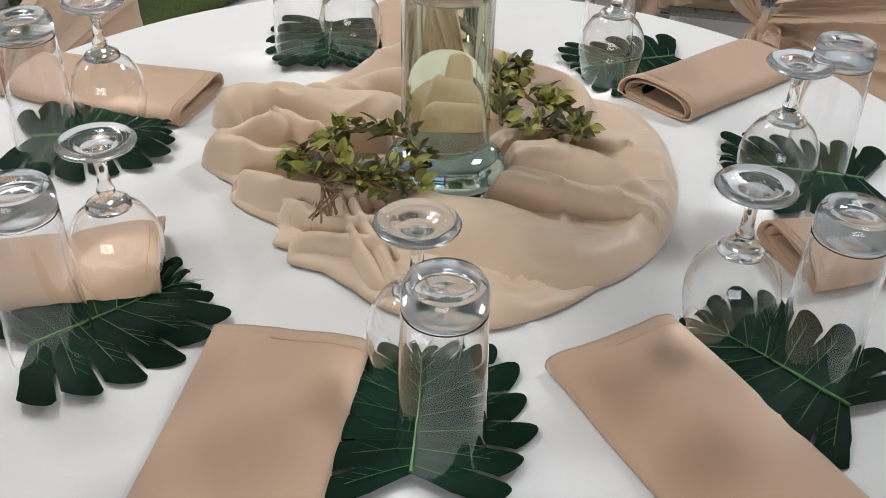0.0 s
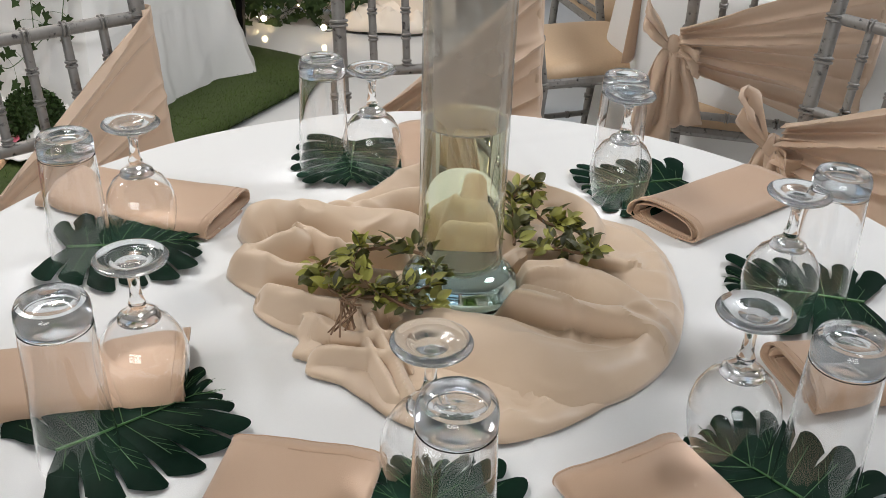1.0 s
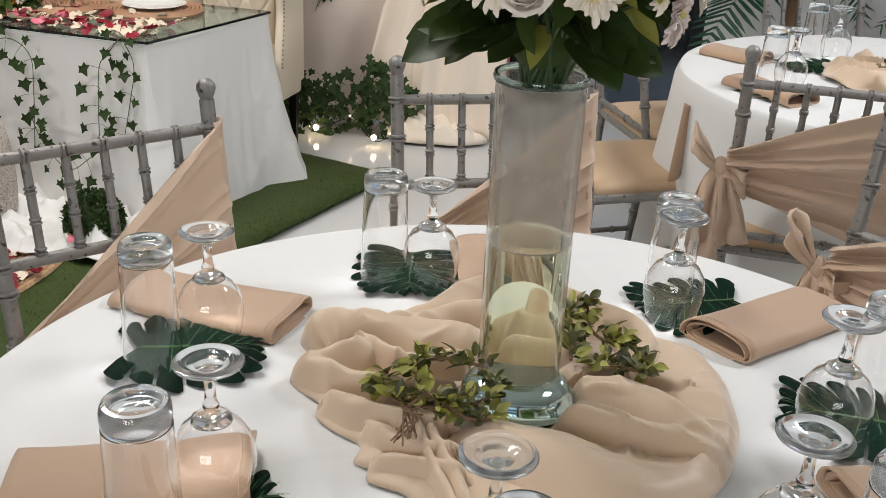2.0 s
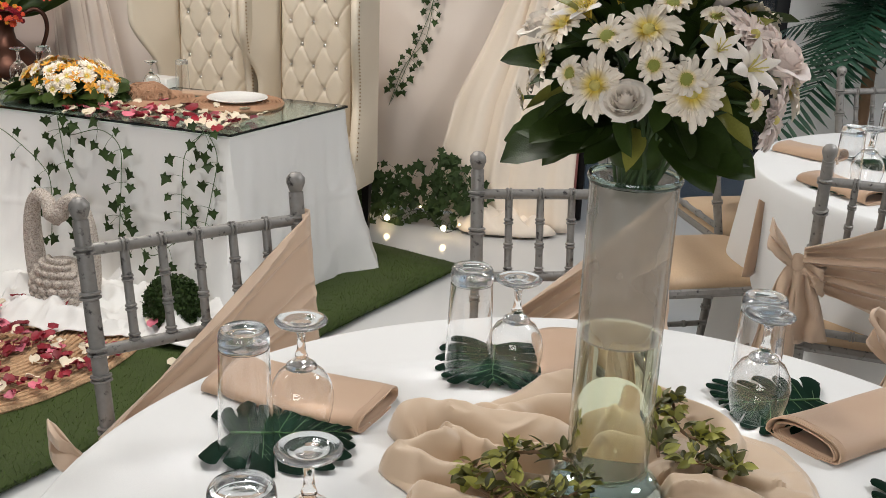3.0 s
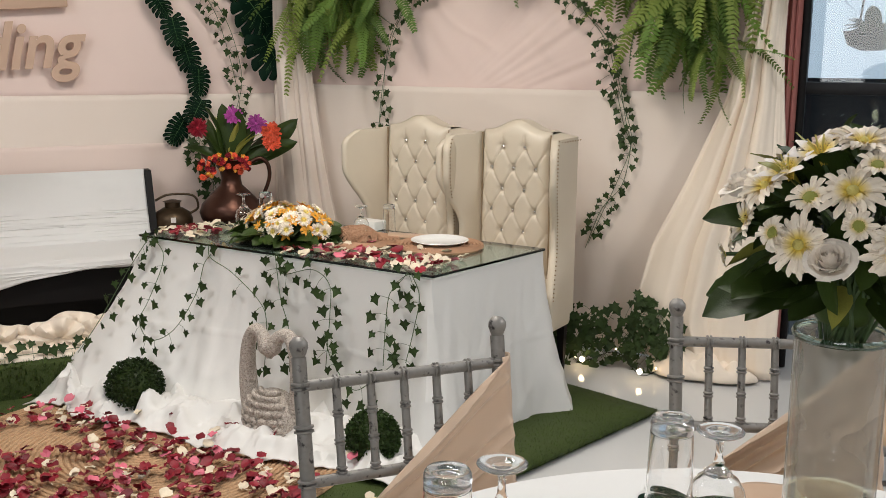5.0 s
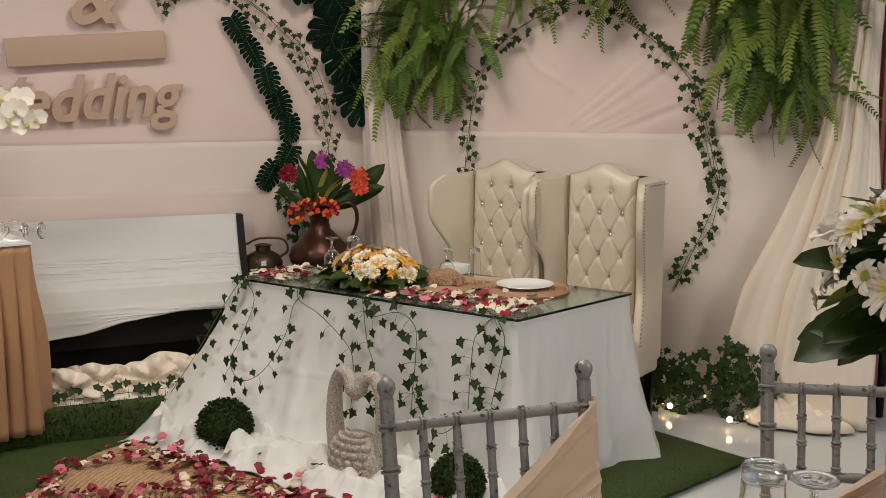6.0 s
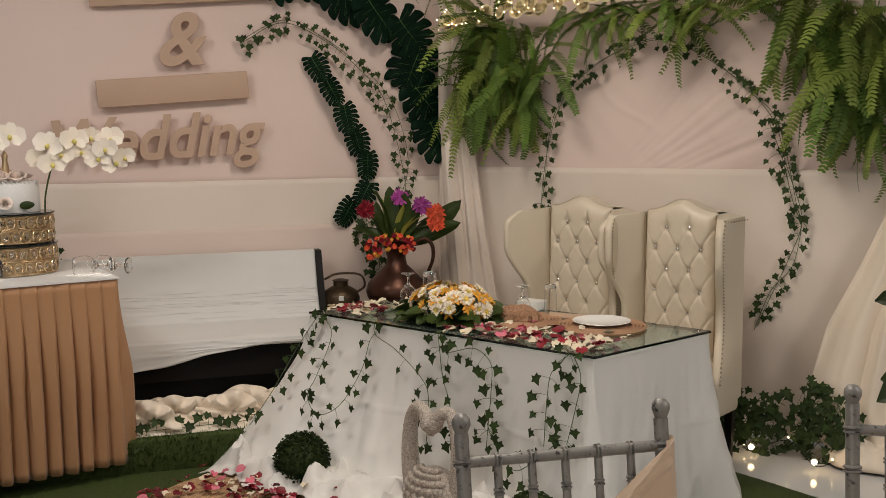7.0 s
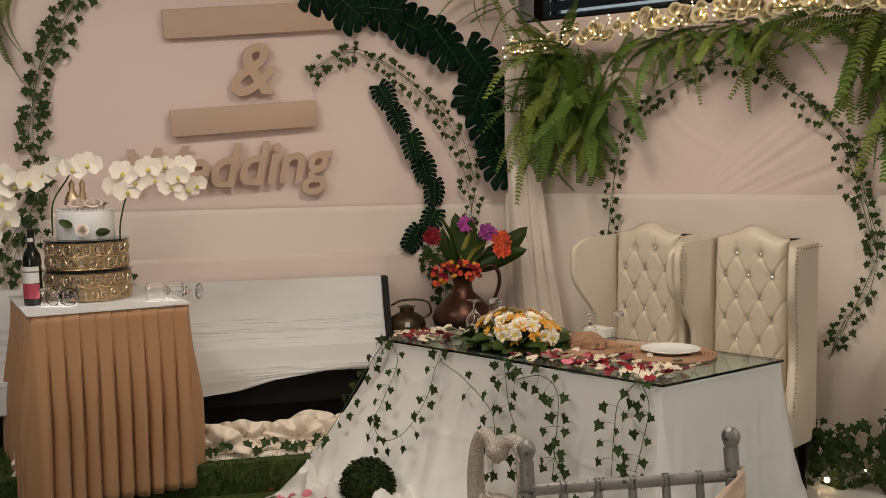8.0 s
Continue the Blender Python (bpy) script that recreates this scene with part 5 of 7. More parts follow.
def bloom(parent, name, meshes, p, facing, size, label=""):
    """A flower head on its way outwards, with its eye as a part of its own."""
    m = Matrix.Translation(p) @ Vector(facing).to_track_quat("Z", "Y").to_matrix().to_4x4() @ rot("Z", (p[0] * 7919 + p[1] * 104729 + p[2] * 331) % 360) @ Matrix.Scale(size, 4)
    if isinstance(meshes, tuple):
        head = part(name, meshes[0], None, parent, label, m)
        part("flower_centre", meshes[1], None, head)
    else:
        head = part(name, meshes, None, parent, label, m)
    return head


def bouquet():
    centre = Vector((VX + 0.012, VY, 1.262))
    b = thing("bouquet", "round bouquet of white chrysanthemums, roses and lilies in the vase", "bouquet", None)
    rng = random.Random(12)
    RX, RZ = 0.138, 0.105

    def spot(az, el, k=1.0):
        d = Vector((math.cos(el) * math.sin(az), -math.cos(el) * math.cos(az), math.sin(el)))
        p = centre + Vector((d.x * RX * k, d.y * RX * k, d.z * RZ * k))
        return p, Vector((d.x / RX, d.y / RX, d.z / RZ)).normalized()
    # az and el in degrees, as seen from the camera's side
    heads = [("chrysanthemum", MUM[0], 14, 3, .042), ("chrysanthemum", MUM[0], -26, 2, .040), ("chrysanthemum", MUM[1], -7, 37, .043), ("rose", ROSE[0], -12, -10, .0240),
             ("button_flower", BUTTON, -27, 30, .026), ("button_flower", BUTTON, -2, 16, .022), ("button_flower", BUTTON, -36, 7, .022), ("button_flower", BUTTON, 11, 10, .023), ("chrysanthemum", MUM_FULL, -8, 70, .042),
             ("lily", LILY, -40, 58, .042), ("lily", LILY, -52, 42, .038), ("chrysanthemum", MUM_FULL, -60, 32, .040), ("chrysanthemum", MUM_FULL, -66, 8, .036), ("rose", ROSE[0], -82, 22, .0259),
             ("chrysanthemum", MUM_FULL, -85, -4, .032), ("rose", ROSE[1], 50, 58, .0274), ("chrysanthemum", MUM_FULL, 26, 66, .040), ("chrysanthemum", MUM_BLUSH, 52, 34, .045), ("lily", PALE_LILY, 38, 14, .036),
             ("rose", ROSE[1], 60, 12, .0288), ("lily", PALE_LILY, 24, 24, .028), ("chrysanthemum", MUM_BLUSH, 72, 22, .044), ("chrysanthemum", MUM_BLUSH, 62, -16, .044), ("chrysanthemum", MUM[0], 85, 0, .042),
             ("chrysanthemum", MUM_FULL, 120, 40, .045), ("rose", ROSE[0], 150, 50, .0288), ("chrysanthemum", MUM[1], 180, 40, .045), ("rose", ROSE[1], -150, 45, .0288), ("chrysanthemum", MUM_FULL, -120, 40, .045),
             ("chrysanthemum", MUM_FULL, 120, 5, .045), ("chrysanthemum", MUM[0], 165, 10, .045), ("chrysanthemum", MUM_FULL, -160, 10, .045), ("chrysanthemum", MUM[1], -125, 5, .042), ("rose", ROSE[0], 100, 70, .0274),
             ("button_flower", BUTTON, 44, -4, .020), ("button_flower", BUTTON, -74, -14, .018), ("button_flower", BUTTON, 5, 52, .024), ("button_flower", BUTTON, 30, 44, .02)]
    names = {"chrysanthemum": "white chrysanthemum", "rose": "creamy white rose", "lily": "white lily with a speckled yellow throat", "button_flower": "small white flower with a green eye"}
    for name, mesh, az, el, size in heads:
        size *= 0.80 if name != "rose" else 1.02
        p, d = spot(radians(az), radians(el), rng.uniform(0.93, 1.05))
        facing = d + Vector((rng.uniform(-.15, .15), rng.uniform(-.15, .15), rng.uniform(-.1, .15))) + Vector((0, 0, 1.3 if name == "rose" else 0.10))
        bloom(b, name, mesh, p - d * size * 0.3, facing, size, names[name])
        part("stem", Shape().tube(spline([p - d * size * 0.3, centre.lerp(p, 0.45) - Vector((0, 0, 0.02)), Vector((VX + rng.uniform(-.02, .02), VY + rng.uniform(-.02, .02), 1.13))], 6), 0.0022, 5), STEM, b)
    for k in range(200):
        az, el = rng.uniform(-math.pi, math.pi), radians(rng.uniform(-28, 75))
        p, d = spot(az, el, rng.uniform(0.30, 0.66))
        m = Matrix.Translation(p) @ (d + Vector((rng.uniform(-.7, .7), rng.uniform(-.7, .7), rng.uniform(-.5, .5)))).normalized().to_track_quat("Y", "Z").to_matrix().to_4x4() @ rot("Y", rng.uniform(-50, 50))
        part("leaf", LIGHT_LEAF if rng.random() < 0.22 else BIG_LEAF[rng.randrange(2)], None, b, m=m @ Matrix.Scale(rng.uniform(0.045, 0.075), 4))
    # the skirt of broad leaves round the vase's mouth
    def lid(d):
        n = Vector((0.3 * d.x, -0.45 + 0.3 * d.y, 0.75))
        return (n - d * n.dot(d)).normalized()
    for k, (az, drop, size) in enumerate([(a, d, q * (0.86 if a < 0 else 0.70)) for a, d, q in [(-78, 8, .13), (-62, 16, .14), (-48, 22, .13), (-34, 30, .06), (-4, 55, .07), (42, 30, .12), (58, 26, .13), (66, 38, .14), (76, 16, .12), (95, 20, .12),
                                          (120, 25, .13), (150, 30, .13), (180, 30, .13), (-150, 30, .13), (-120, 25, .13), (-98, 14, .12), (-68, 2, .12), (50, 12, .11), (86, 30, .12), (-55, 34, .10), (-40, 10, .10), (48, 46, .11), (72, 44, .13), (30, 20, .08)]]):
        d = Vector((math.sin(radians(az)), -math.cos(radians(az)), -math.tan(radians(drop)) * 0.28)).normalized()
        p = Vector((VX, VY, 1.200)) + Vector((d.x, d.y, 0)) * 0.035 + Vector((0, 0, 0.012 * (k % 3)))
        part("leaf", LIGHT_LEAF if k in (4, 15) else BIG_LEAF[k % 2], None, b, "broad glossy green leaf" if k not in (4, 15) else "small yellow-green leaf", Matrix.Translation(p) @ Matrix((d.cross(lid(d)), d, lid(d))).transposed().to_4x4() @ rot("Y", rng.uniform(-18, 18)) @ Matrix.Diagonal((size * 1.0, size * 0.95, size * 0.8, 1)))
    foam = Shape().lathe([(0.012, 1.165), (0.026, 1.168), (0.034, 1.18), (0.032, 1.20), (0.02, 1.215)], 20, at(VX, VY))
    part("flower_foam", foam, FOLIAGE, b, "dark green wrapped flower foam")


bouquet()


# ---- on and round the head table ----
def king_chair(m):
    """A tall buttoned wing chair: the seat reaches to -y, the back stands at y = 0."""
    c = thing("wing_chair", "tall cream leatherette wing chair with crystal buttons", "chair", m, "pair of wing chairs")
    z0, z1, half, top_row, rise, pitch = 0.30, 1.085, 0.168, 1.035, 0.094, 0.108
    buttons = []
    for row in range(7):
        for k in range(3 if row % 2 else 2):
            buttons.append((((k - 1) * pitch) if row % 2 else (k - 0.5) * pitch, top_row - row * rise))

    def crest(x):
        return z1 + 0.020 + 0.050 * math.exp(-(x / 0.085) ** 2)

    def back(u, v):
        x = (2 * u - 1) * half
        z = lerp(0.40, crest(x), v)
        puff = 0.045 * (1 - (2 * u - 1) ** 10) * (1 - abs(2 * v - 1) ** 18)
        for bx, bz in buttons:
            d2 = (x - bx) ** 2 + (z - bz) ** 2
            puff -= 0.015 * math.exp(-d2 / 0.00035)
        for sign in (-1, 1):
            t = ((x * sign) / pitch + (z - top_row) / (2 * rise) + 0.5) % 1.0
            puff -= 0.0080 * math.exp(-(min(t, 1 - t) / 0.055) ** 2) * (0.7 + 0.3 * wave(x * 20, z * 14, 3.0)) * smooth_step(top_row + 0.02, top_row - 0.02, z)
        for bx, bz in buttons[:2]:
            puff -= 0.006 * math.exp(-((x - bx) / 0.006) ** 2) * smooth_step(top_row, top_row + 0.02, z) * smooth_step(top_row + 0.07, top_row + 0.03, z)
        return (x, -0.045 - puff - 0.02 * (1 - v), z)
    part("back_cushion", Shape().grid(90, 150, back), LEATHER, c, "deep-buttoned cream padding")
    rear = Shape().grid(24, 24, lambda u, v: ((2 * u - 1) * half, 0.045, lerp(0.30, crest((2 * u - 1) * half) - 0.004, v)))
    rear.grid(24, 4, lambda u, v: ((2 * u - 1) * half, lerp(-0.05, 0.045, v), crest((2 * u - 1) * half) - 0.004 * v))
    rear.box(2 * half, 0.086, 0.78, pose(0, 0.001, 0.70), 0.004)
    part("back_frame", rear, LEATHER, c)
    for bx, bz in buttons:
        part("button", Shape().ball(0.0095, Matrix.Diagonal((1, 0.6, 1, 1)), 10, 6), CRYSTAL, c, "crystal button", pose(bx, -0.083, bz))

    def reach(v):
        return 0.095 + 0.125 * smooth_step(0.46, 0.78, v) + 0.18 * smooth_step(0.40, 0.16, v) - 0.075 * smooth_step(0.88, 1.0, v) ** 2

    def wing_points(sx, v):
        """The wing's section at one height: inner face, rounded front edge, outer side, back."""
        r = reach(v)
        flare = half + 0.004 + 0.40 * r
        pts = [(half, 0.045), (half, -0.04)]
        pts += [(lerp(half + 0.002, flare, k / 6), lerp(-0.045, -0.04 - r, k / 6) - 0.008 * math.sin(math.pi * k / 6)) for k in range(1, 7)]
        pts += [(flare + 0.017 - 0.017 * math.cos(math.pi * k / 6), -0.04 - r - 0.015 * math.sin(math.pi * k / 6)) for k in range(1, 7)]
        pts += [(lerp(flare + 0.034, 0.250, k / 6), lerp(-0.04 - r, 0.045, k / 6)) for k in range(1, 7)]
        return [(sx * x, y) for x, y in pts]
    for sx in (-1, 1):
        n = len(wing_points(sx, 0))
        def wing(u, v, sx=sx):
            x, y = wing_points(sx, v)[int(round(u * n)) % n]
            z = lerp(z0, z1 + 0.012, v)
            return (x, y, z - 0.012 * smooth_step(0.97, 1.0, v) * (1 if int(round(u * n)) % n > 2 else 0))
        s = Shape().grid(n, 48, wing, wrap=True)
        s.f += [tuple(range(n))[::-1], tuple(range(48 * n, 49 * n))]
        wing_ob = part("wing", s, LEATHER, c)
        piping = Shape().tube([(sx * (half + 0.001), -0.062, lerp(0.42, z1 + 0.008, k / 10)) for k in range(11)], 0.0035, 6)
        part("piping", piping, BRASS_NAIL, wing_ob, "dark seam piping")
        nails = Shape()
        for k in range(44):
            v = 0.16 + 0.82 * k / 43
            x, y = wing_points(sx, v)[13 if sx > 0 else 16]
            nails.ball(0.0040, pose(x + sx * 0.002, y - 0.001, lerp(z0, z1 + 0.012, v)), 6, 4)
        for k in range(9):
            x, y = wing_points(sx, 1.0)[13]
            nails.ball(0.0040, pose(x + sx * 0.003, lerp(y, 0.03, k / 8), z1 - 0.012), 6, 4)
        tagged(part("nail_trim", nails, BRASS_NAIL, wing_ob, "row of brass upholstery nails"), kind="stuff")
    part("seat", Shape().box(0.42, 0.42, 0.14, pose(0, -0.26, 0.39), 0.03), LEATHER, c)
    part("apron", Shape().box(0.50, 0.46, 0.10, pose(0, -0.20, 0.29), 0.02), LEATHER, c)
    for x, y in ((-0.22, 0.0), (0.22, 0.0), (-0.22, -0.38), (0.22, -0.38)):
        part("leg", Shape().lathe([(0.015, 0), (0.026, 0.26)], 4, pose(x, y, 0, 0, 0, 45)), BLACK, c, "black wooden leg")
    return c


chair_1 = king_chair(at(-1.835, 4.335, 0.0, -8))
copy_thing(chair_1, at(-1.325, 4.265, 0.0, -8))

HZ = HEAD_Z + 0.013


def placemat(u, v, r=0.172):
    p = head_point(u, v, HZ)
    mat_ob = thing("round_placemat", "round woven rattan placemat on the glass", "placemat", at(p.x, p.y, p.z), "rattan placemats")
    for k in range(12):
        rr = 0.008 + (r - 0.008) * k / 11
        n = 12 + k * 4
        part("rattan_ring", Shape().tube([(rr * math.cos(6.2832 * i / n), rr * math.sin(6.2832 * i / n), 0.006) for i in range(n + 1)], 0.0078, 5), RATTAN, mat_ob)
    return p


def plate(p):
    prof = [(1e-5, 0.004), (0.07, 0.004), (0.082, 0.008), (0.115, 0.017), (0.1165, 0.019), (0.115, 0.0205), (0.082, 0.012), (0.07, 0.008), (1e-5, 0.008)]
    single("dinner_plate", Shape().lathe(prof, 48), CERAMIC, "plain white glazed dinner plate on a placemat", "plate", at(p.x, p.y, p.z + 0.010))


plate(placemat(0.225, 0.70))
p2 = placemat(0.445, 0.55)
net = Shape()
rng = random.Random(3)
for k in range(130):
    a, b = rng.uniform(0, 6.283), rng.uniform(-0.85, 0.85)
    line = []
    for i in range(9):
        q = lerp(-1, 1, i / 8) * math.sqrt(1 - b * b)
        x, y = 0.105 * (q * math.cos(a) - b * math.sin(a)), 0.080 * (q * math.sin(a) + b * math.cos(a))
        r = min(1.0, math.hypot(x / 0.105, y / 0.080))
        line.append((x, y, 0.004 + (0.052 + 0.012 * wave(x * 20, y * 20)) * (1 - r * r) ** 0.6))
    net.tube(line, 0.0016, 3)
single("net_favour", net, RATTAN, "rounded heap of peach net on a rattan placemat", "favours", at(p2.x, p2.y, p2.z + 0.012))
card = head_point(0.565, 0.96, HZ)
single("paper_box", Shape().box(0.11, 0.08, 0.04, pose(0, 0, 0.021), 0.003), PAPER, "small plain white paper box on the glass", "box", at(card.x, card.y, card.z, -10))
nap = head_point(0.36, 0.80, 0)
napkin((nap.x - 0.1, nap.y + 0.0), (nap.x + 0.10, nap.y + 0.06), 0.07, 0.022, "rose-beige napkin folded beside the plate", 9.0, z=HZ + 0.001)
for (u, v), fn, size in (((0.525, 0.78), goblet, 0.80), ((0.46, 0.87), tumbler, 0.78), ((0.905, 0.62), goblet, 0.92), ((0.835, 0.66), tumbler, 0.92)):
    q = head_point(u, v, 0)
    fn(q.x, q.y, HZ, "clear glass standing upside down on the head table", scale=size)


def table_flowers():
    base = head_point(0.600, 0.34, HZ)
    b = thing("flower_centrepiece", "low arrangement of golden lilies and white chrysanthemums", "flowers", at(base.x, base.y, base.z, -8))
    rng = random.Random(7)
    part("foam", Shape().lathe([(0.10, 0.0), (0.125, 0.02), (0.11, 0.07), (0.06, 0.105), (1e-4, 0.115)], 18, Matrix.Diagonal((1.4, 0.85, 1, 1))), FOLIAGE, b)
    count = 96
    for k in range(count):
        height = 0.10 + 0.88 * (k + 0.5) / count
        az = 2.39996 * k + rng.uniform(-0.3, 0.3)
        flat = math.sqrt(1 - height * height)
        d = Vector((flat * math.cos(az), flat * math.sin(az), height))
        p = Vector((d.x * 0.20, d.y * 0.115, 0.030 + d.z * 0.105)) * rng.uniform(0.94, 1.10)
        if wave(d.x * 3.5, d.y * 3.5, 5.0 + d.z) + rng.uniform(-0.8, 0.8) > -0.08:
            bloom(b, "lily", ORANGE_LILY, p * 0.97, d + Vector((0, 0, 0.2)), rng.uniform(0.026, 0.036), "golden orange lily")
        else:
            bloom(b, "chrysanthemum", MUM_FULL, p * 1.05, d, rng.uniform(0.026, 0.034), "white chrysanthemum")
    for k in range(64):
        az = rng.uniform(-math.pi, math.pi)
        d = Vector((math.cos(az), math.sin(az) * 0.8, rng.uniform(-0.15, 0.35))).normalized()
        p = Vector((math.cos(az) * 0.13, math.sin(az) * 0.075, 0.035))
        part("leaf", BIG_LEAF[k % 2], None, b, m=Matrix.Translation(p) @ d.to_track_quat("Y", "Z").to_matrix().to_4x4() @ rot("Y", rng.uniform(-40, 40)) @ Matrix.Scale(rng.uniform(0.09, 0.145), 4))


table_flowers()


def petal_heap(name, label, spots, seed, size=(0.030, 0.046), parent=None):
    """Strewn rose petals: cupped little shells in three colours; one mesh a colour."""
    rng = random.Random(seed)
    heap = thing(name, label, "petals", kind="stuff")
    shapes = [Shape() for _ in range(4)]
    for x, y, z, shade in spots:
        w, l = rng.uniform(*size), rng.uniform(*size)
        m = pose(x, y, z, rng.uniform(-28, 28), rng.uniform(-28, 28), rng.uniform(0, 360))
        cup = rng.uniform(0.1, 0.5)
        s = shapes[shade]
        def fn(u, v, w=w, l=l, cup=cup):
            a = (2 * u - 1)
            half = w / 2 * math.sin(math.pi * (0.12 + 0.80 * v)) ** 0.7
            return (a * half, (v - 0.5) * l, 0.008 + cup * (a * a * half + 0.35 * l * (v - 0.5) ** 2) + 0.004 * math.sin(5 * v + 3 * a))
        s.grid(3, 3, fn, m)
    for s, mt, nm in zip(shapes, (RED_PETAL, PINK_PETAL, PALE_PETAL, WHITE_PETAL), ("crimson_petals", "pink_petals", "ivory_petals", "white_petals")):
        if s.v:
            tagged(part(nm, s, mt, heap), kind="stuff")


rng = random.Random(21)
spots = []
for k in range(105):
    u, v = rng.uniform(0.02, 0.50), abs(rng.gauss(0.16, 0.13)) + 0.02
    p = head_point(u, min(v, 0.5), HZ + 0.002 + 0.006 * rng.random())
    spots.append((*p, rng.choices((0, 1, 2), (0.30, 0.14, 0.56))[0]))
for k in range(60):
    u, v = rng.uniform(0.80, 0.985), rng.uniform(0.05, 0.5)
    spots.append((*head_point(u, v, HZ + 0.002 + 0.006 * rng.random()), rng.choices((0, 1, 2), (0.26, 0.10, 0.64))[0]))
petal_heap("rose_petals", "crimson and ivory rose petals strewn on the glass", spots, 5, (0.034, 0.054))
spots = []
while len(spots) < 560:
    a, r = rng.uniform(0, 6.283), 0.74 * math.sqrt(rng.random())
    x, y = -2.18 + r * math.cos(a), 2.70 + r * math.sin(a)
    if y > 2.85 - 0.13 * (x + 2.94) / 1.74 or wave(x * 2.4, y * 2.4, 3.3) < -0.34:
        continue
    shade = rng.choices((0, 1, 2), (0.72, 0.13, 0.15))[0] if wave(x * 4, y * 4, 8.0) < 0.15 else rng.choices((0, 1, 2), (0.50, 0.19, 0.31))[0]
    spots.append((x, y, 0.046 + 0.02 * rng.random() + (0.03 if y > 2.84 else 0), shade))
for k in range(4):
    spots.append((rng.uniform(-1.5, -1.1), rng.uniform(2.55, 2.9), 0.03, 2))
for k in range(24):
    spots.append((rng.uniform(-2.8, -1.4), rng.uniform(2.76, 2.92), 0.085, rng.choices((0, 1, 2), (0.5, 0.2, 0.3))[0]))
petal_heap("rose_petals", "crimson, pink and ivory rose petals strewn over the rug", spots, 6, (0.029, 0.046))


def ivy_leaf_mesh():
    s = Shape()
    rim = [(0, -0.1), (0.32, -0.32), (0.36, -0.02), (0.62, 0.16), (0.30, 0.34), (0.0, 0.86), (-0.30, 0.34), (-0.62, 0.16), (-0.36, -0.02), (-0.32, -0.32)]
    verts = [(0, 0.08, 0.0)] + [(x, y + 0.1, 0.12 - 0.22 * abs(x) - 0.12 * max(0, y) ** 2) for x, y in rim]
    s.add(verts, [(0, i + 1, (i + 1) % 10 + 1) for i in range(10)])
    return s.mesh("ivy_leaf", IVY, smooth=False)


IVY_LEAF = ivy_leaf_mesh()


def ivy(name, label, points, normal, every=0.05, size=0.03, seed=1, spread=0.03, n=60, group="ivy garlands", parent=None):
    """A trailing garland: a thin stem with leaves on short stalks facing the room."""
    rng = random.Random(seed)
    path = spline(points, n)
    normal = Vector(normal).normalized()
    g = thing(name, label, "ivy", None, group)
    vine = Shape().tube(path, 0.0016, 5)
    total, nxt = 0.0, 0.0
    for a, b in zip(path, path[1:]):
        total += (b - a).length
        while nxt < total:
            nxt += every * rng.uniform(0.7, 1.3)
            across = normal.cross((b - a).normalized()).normalized()
            for side in (-1, 1):
                if rng.random() < 0.18:
                    continue
                tip = a + across * side * spread * rng.uniform(0.4, 1.3) + normal * rng.uniform(0.006, 0.024) + Vector((0, 0, -0.4 * spread * rng.random()))
                vine.tube([a, (a + tip) / 2 + Vector((0, 0, 0.004)), tip], 0.0009, 3)
                face = (normal + Vector((rng.uniform(-.35, .35), rng.uniform(-.35, .35), rng.uniform(-.2, .4)))).normalized()
                down = Vector((rng.uniform(-.7, .7), rng.uniform(-.2, .2), -1))
                y = (down - face * down.dot(face)).normalized()
                m = Matrix((y.cross(face), y, face)).transposed().to_4x4()
                part("ivy_leaf", IVY_LEAF, IVY, g, m=Matrix.Translation(tip) @ m @ Matrix.Scale(size * rng.uniform(0.62, 1.0), 4))
    part("vine", vine, STEM, g)
    return g


def skirt_front(u, drop):
    """A point of the head table's front skirt, drop from 0 at the edge to 1 at the hem."""
    p = HF.lerp(HL, u)
    out = Vector((-0.147, -0.989, 0))
    flare = 0.32 * smooth_step(0.35, 1.0, u) * drop ** 1.5
    d = 0.018 + 0.075 * drop ** 1.5 + 0.04 * drop + flare
    q = p + out * d
    return Vector((q.x, q.y, HEAD_Z * (1 - drop) + 0.015 + 0.42 * flare))


SWAGS = [
    [(0.95, 0.0), (0.975, 0.08), (1.007, 0.26), (1.017, 0.58), (1.014, 0.82)], [(0.94, 0.0), (0.883, 0.13), (0.883, 0.41), (0.88, 0.55), (0.817, 0.65), (0.763, 0.56), (0.733, 0.32), (0.729, 0.13), (0.709, 0.06)],
    [(0.72, 0.0), (0.709, 0.08), (0.626, 0.15), (0.522, 0.29), (0.489, 0.41), (0.475, 0.70)], [(0.48, 0.0), (0.474, 0.07), (0.451, 0.26), (0.417, 0.42), (0.40, 0.66)], [(0.46, 0.0), (0.452, 0.11), (0.354, 0.06), (0.296, 0.13), (0.288, 0.29), (0.287, 0.46), (0.285, 0.62)],
    [(0.06, 0.0), (0.09, 0.08), (0.111, 0.14), (0.115, 0.3), (0.111, 0.52)], [(0.05, 0.0), (0.023, 0.12), (0.032, 0.3), (0.046, 0.48)], [(0.302, 0.41), (0.267, 0.55), (0.195, 0.68), (0.132, 0.60), (0.078, 0.49)],
]
for k, swag in enumerate(SWAGS):
    ivy("ivy_garland", "green ivy trailing down the ivory table skirt", [skirt_front(u, d) for u, d in swag], (-0.147, -0.989, 0.1), 0.062, 0.046, 30 + k, 0.042, 40)


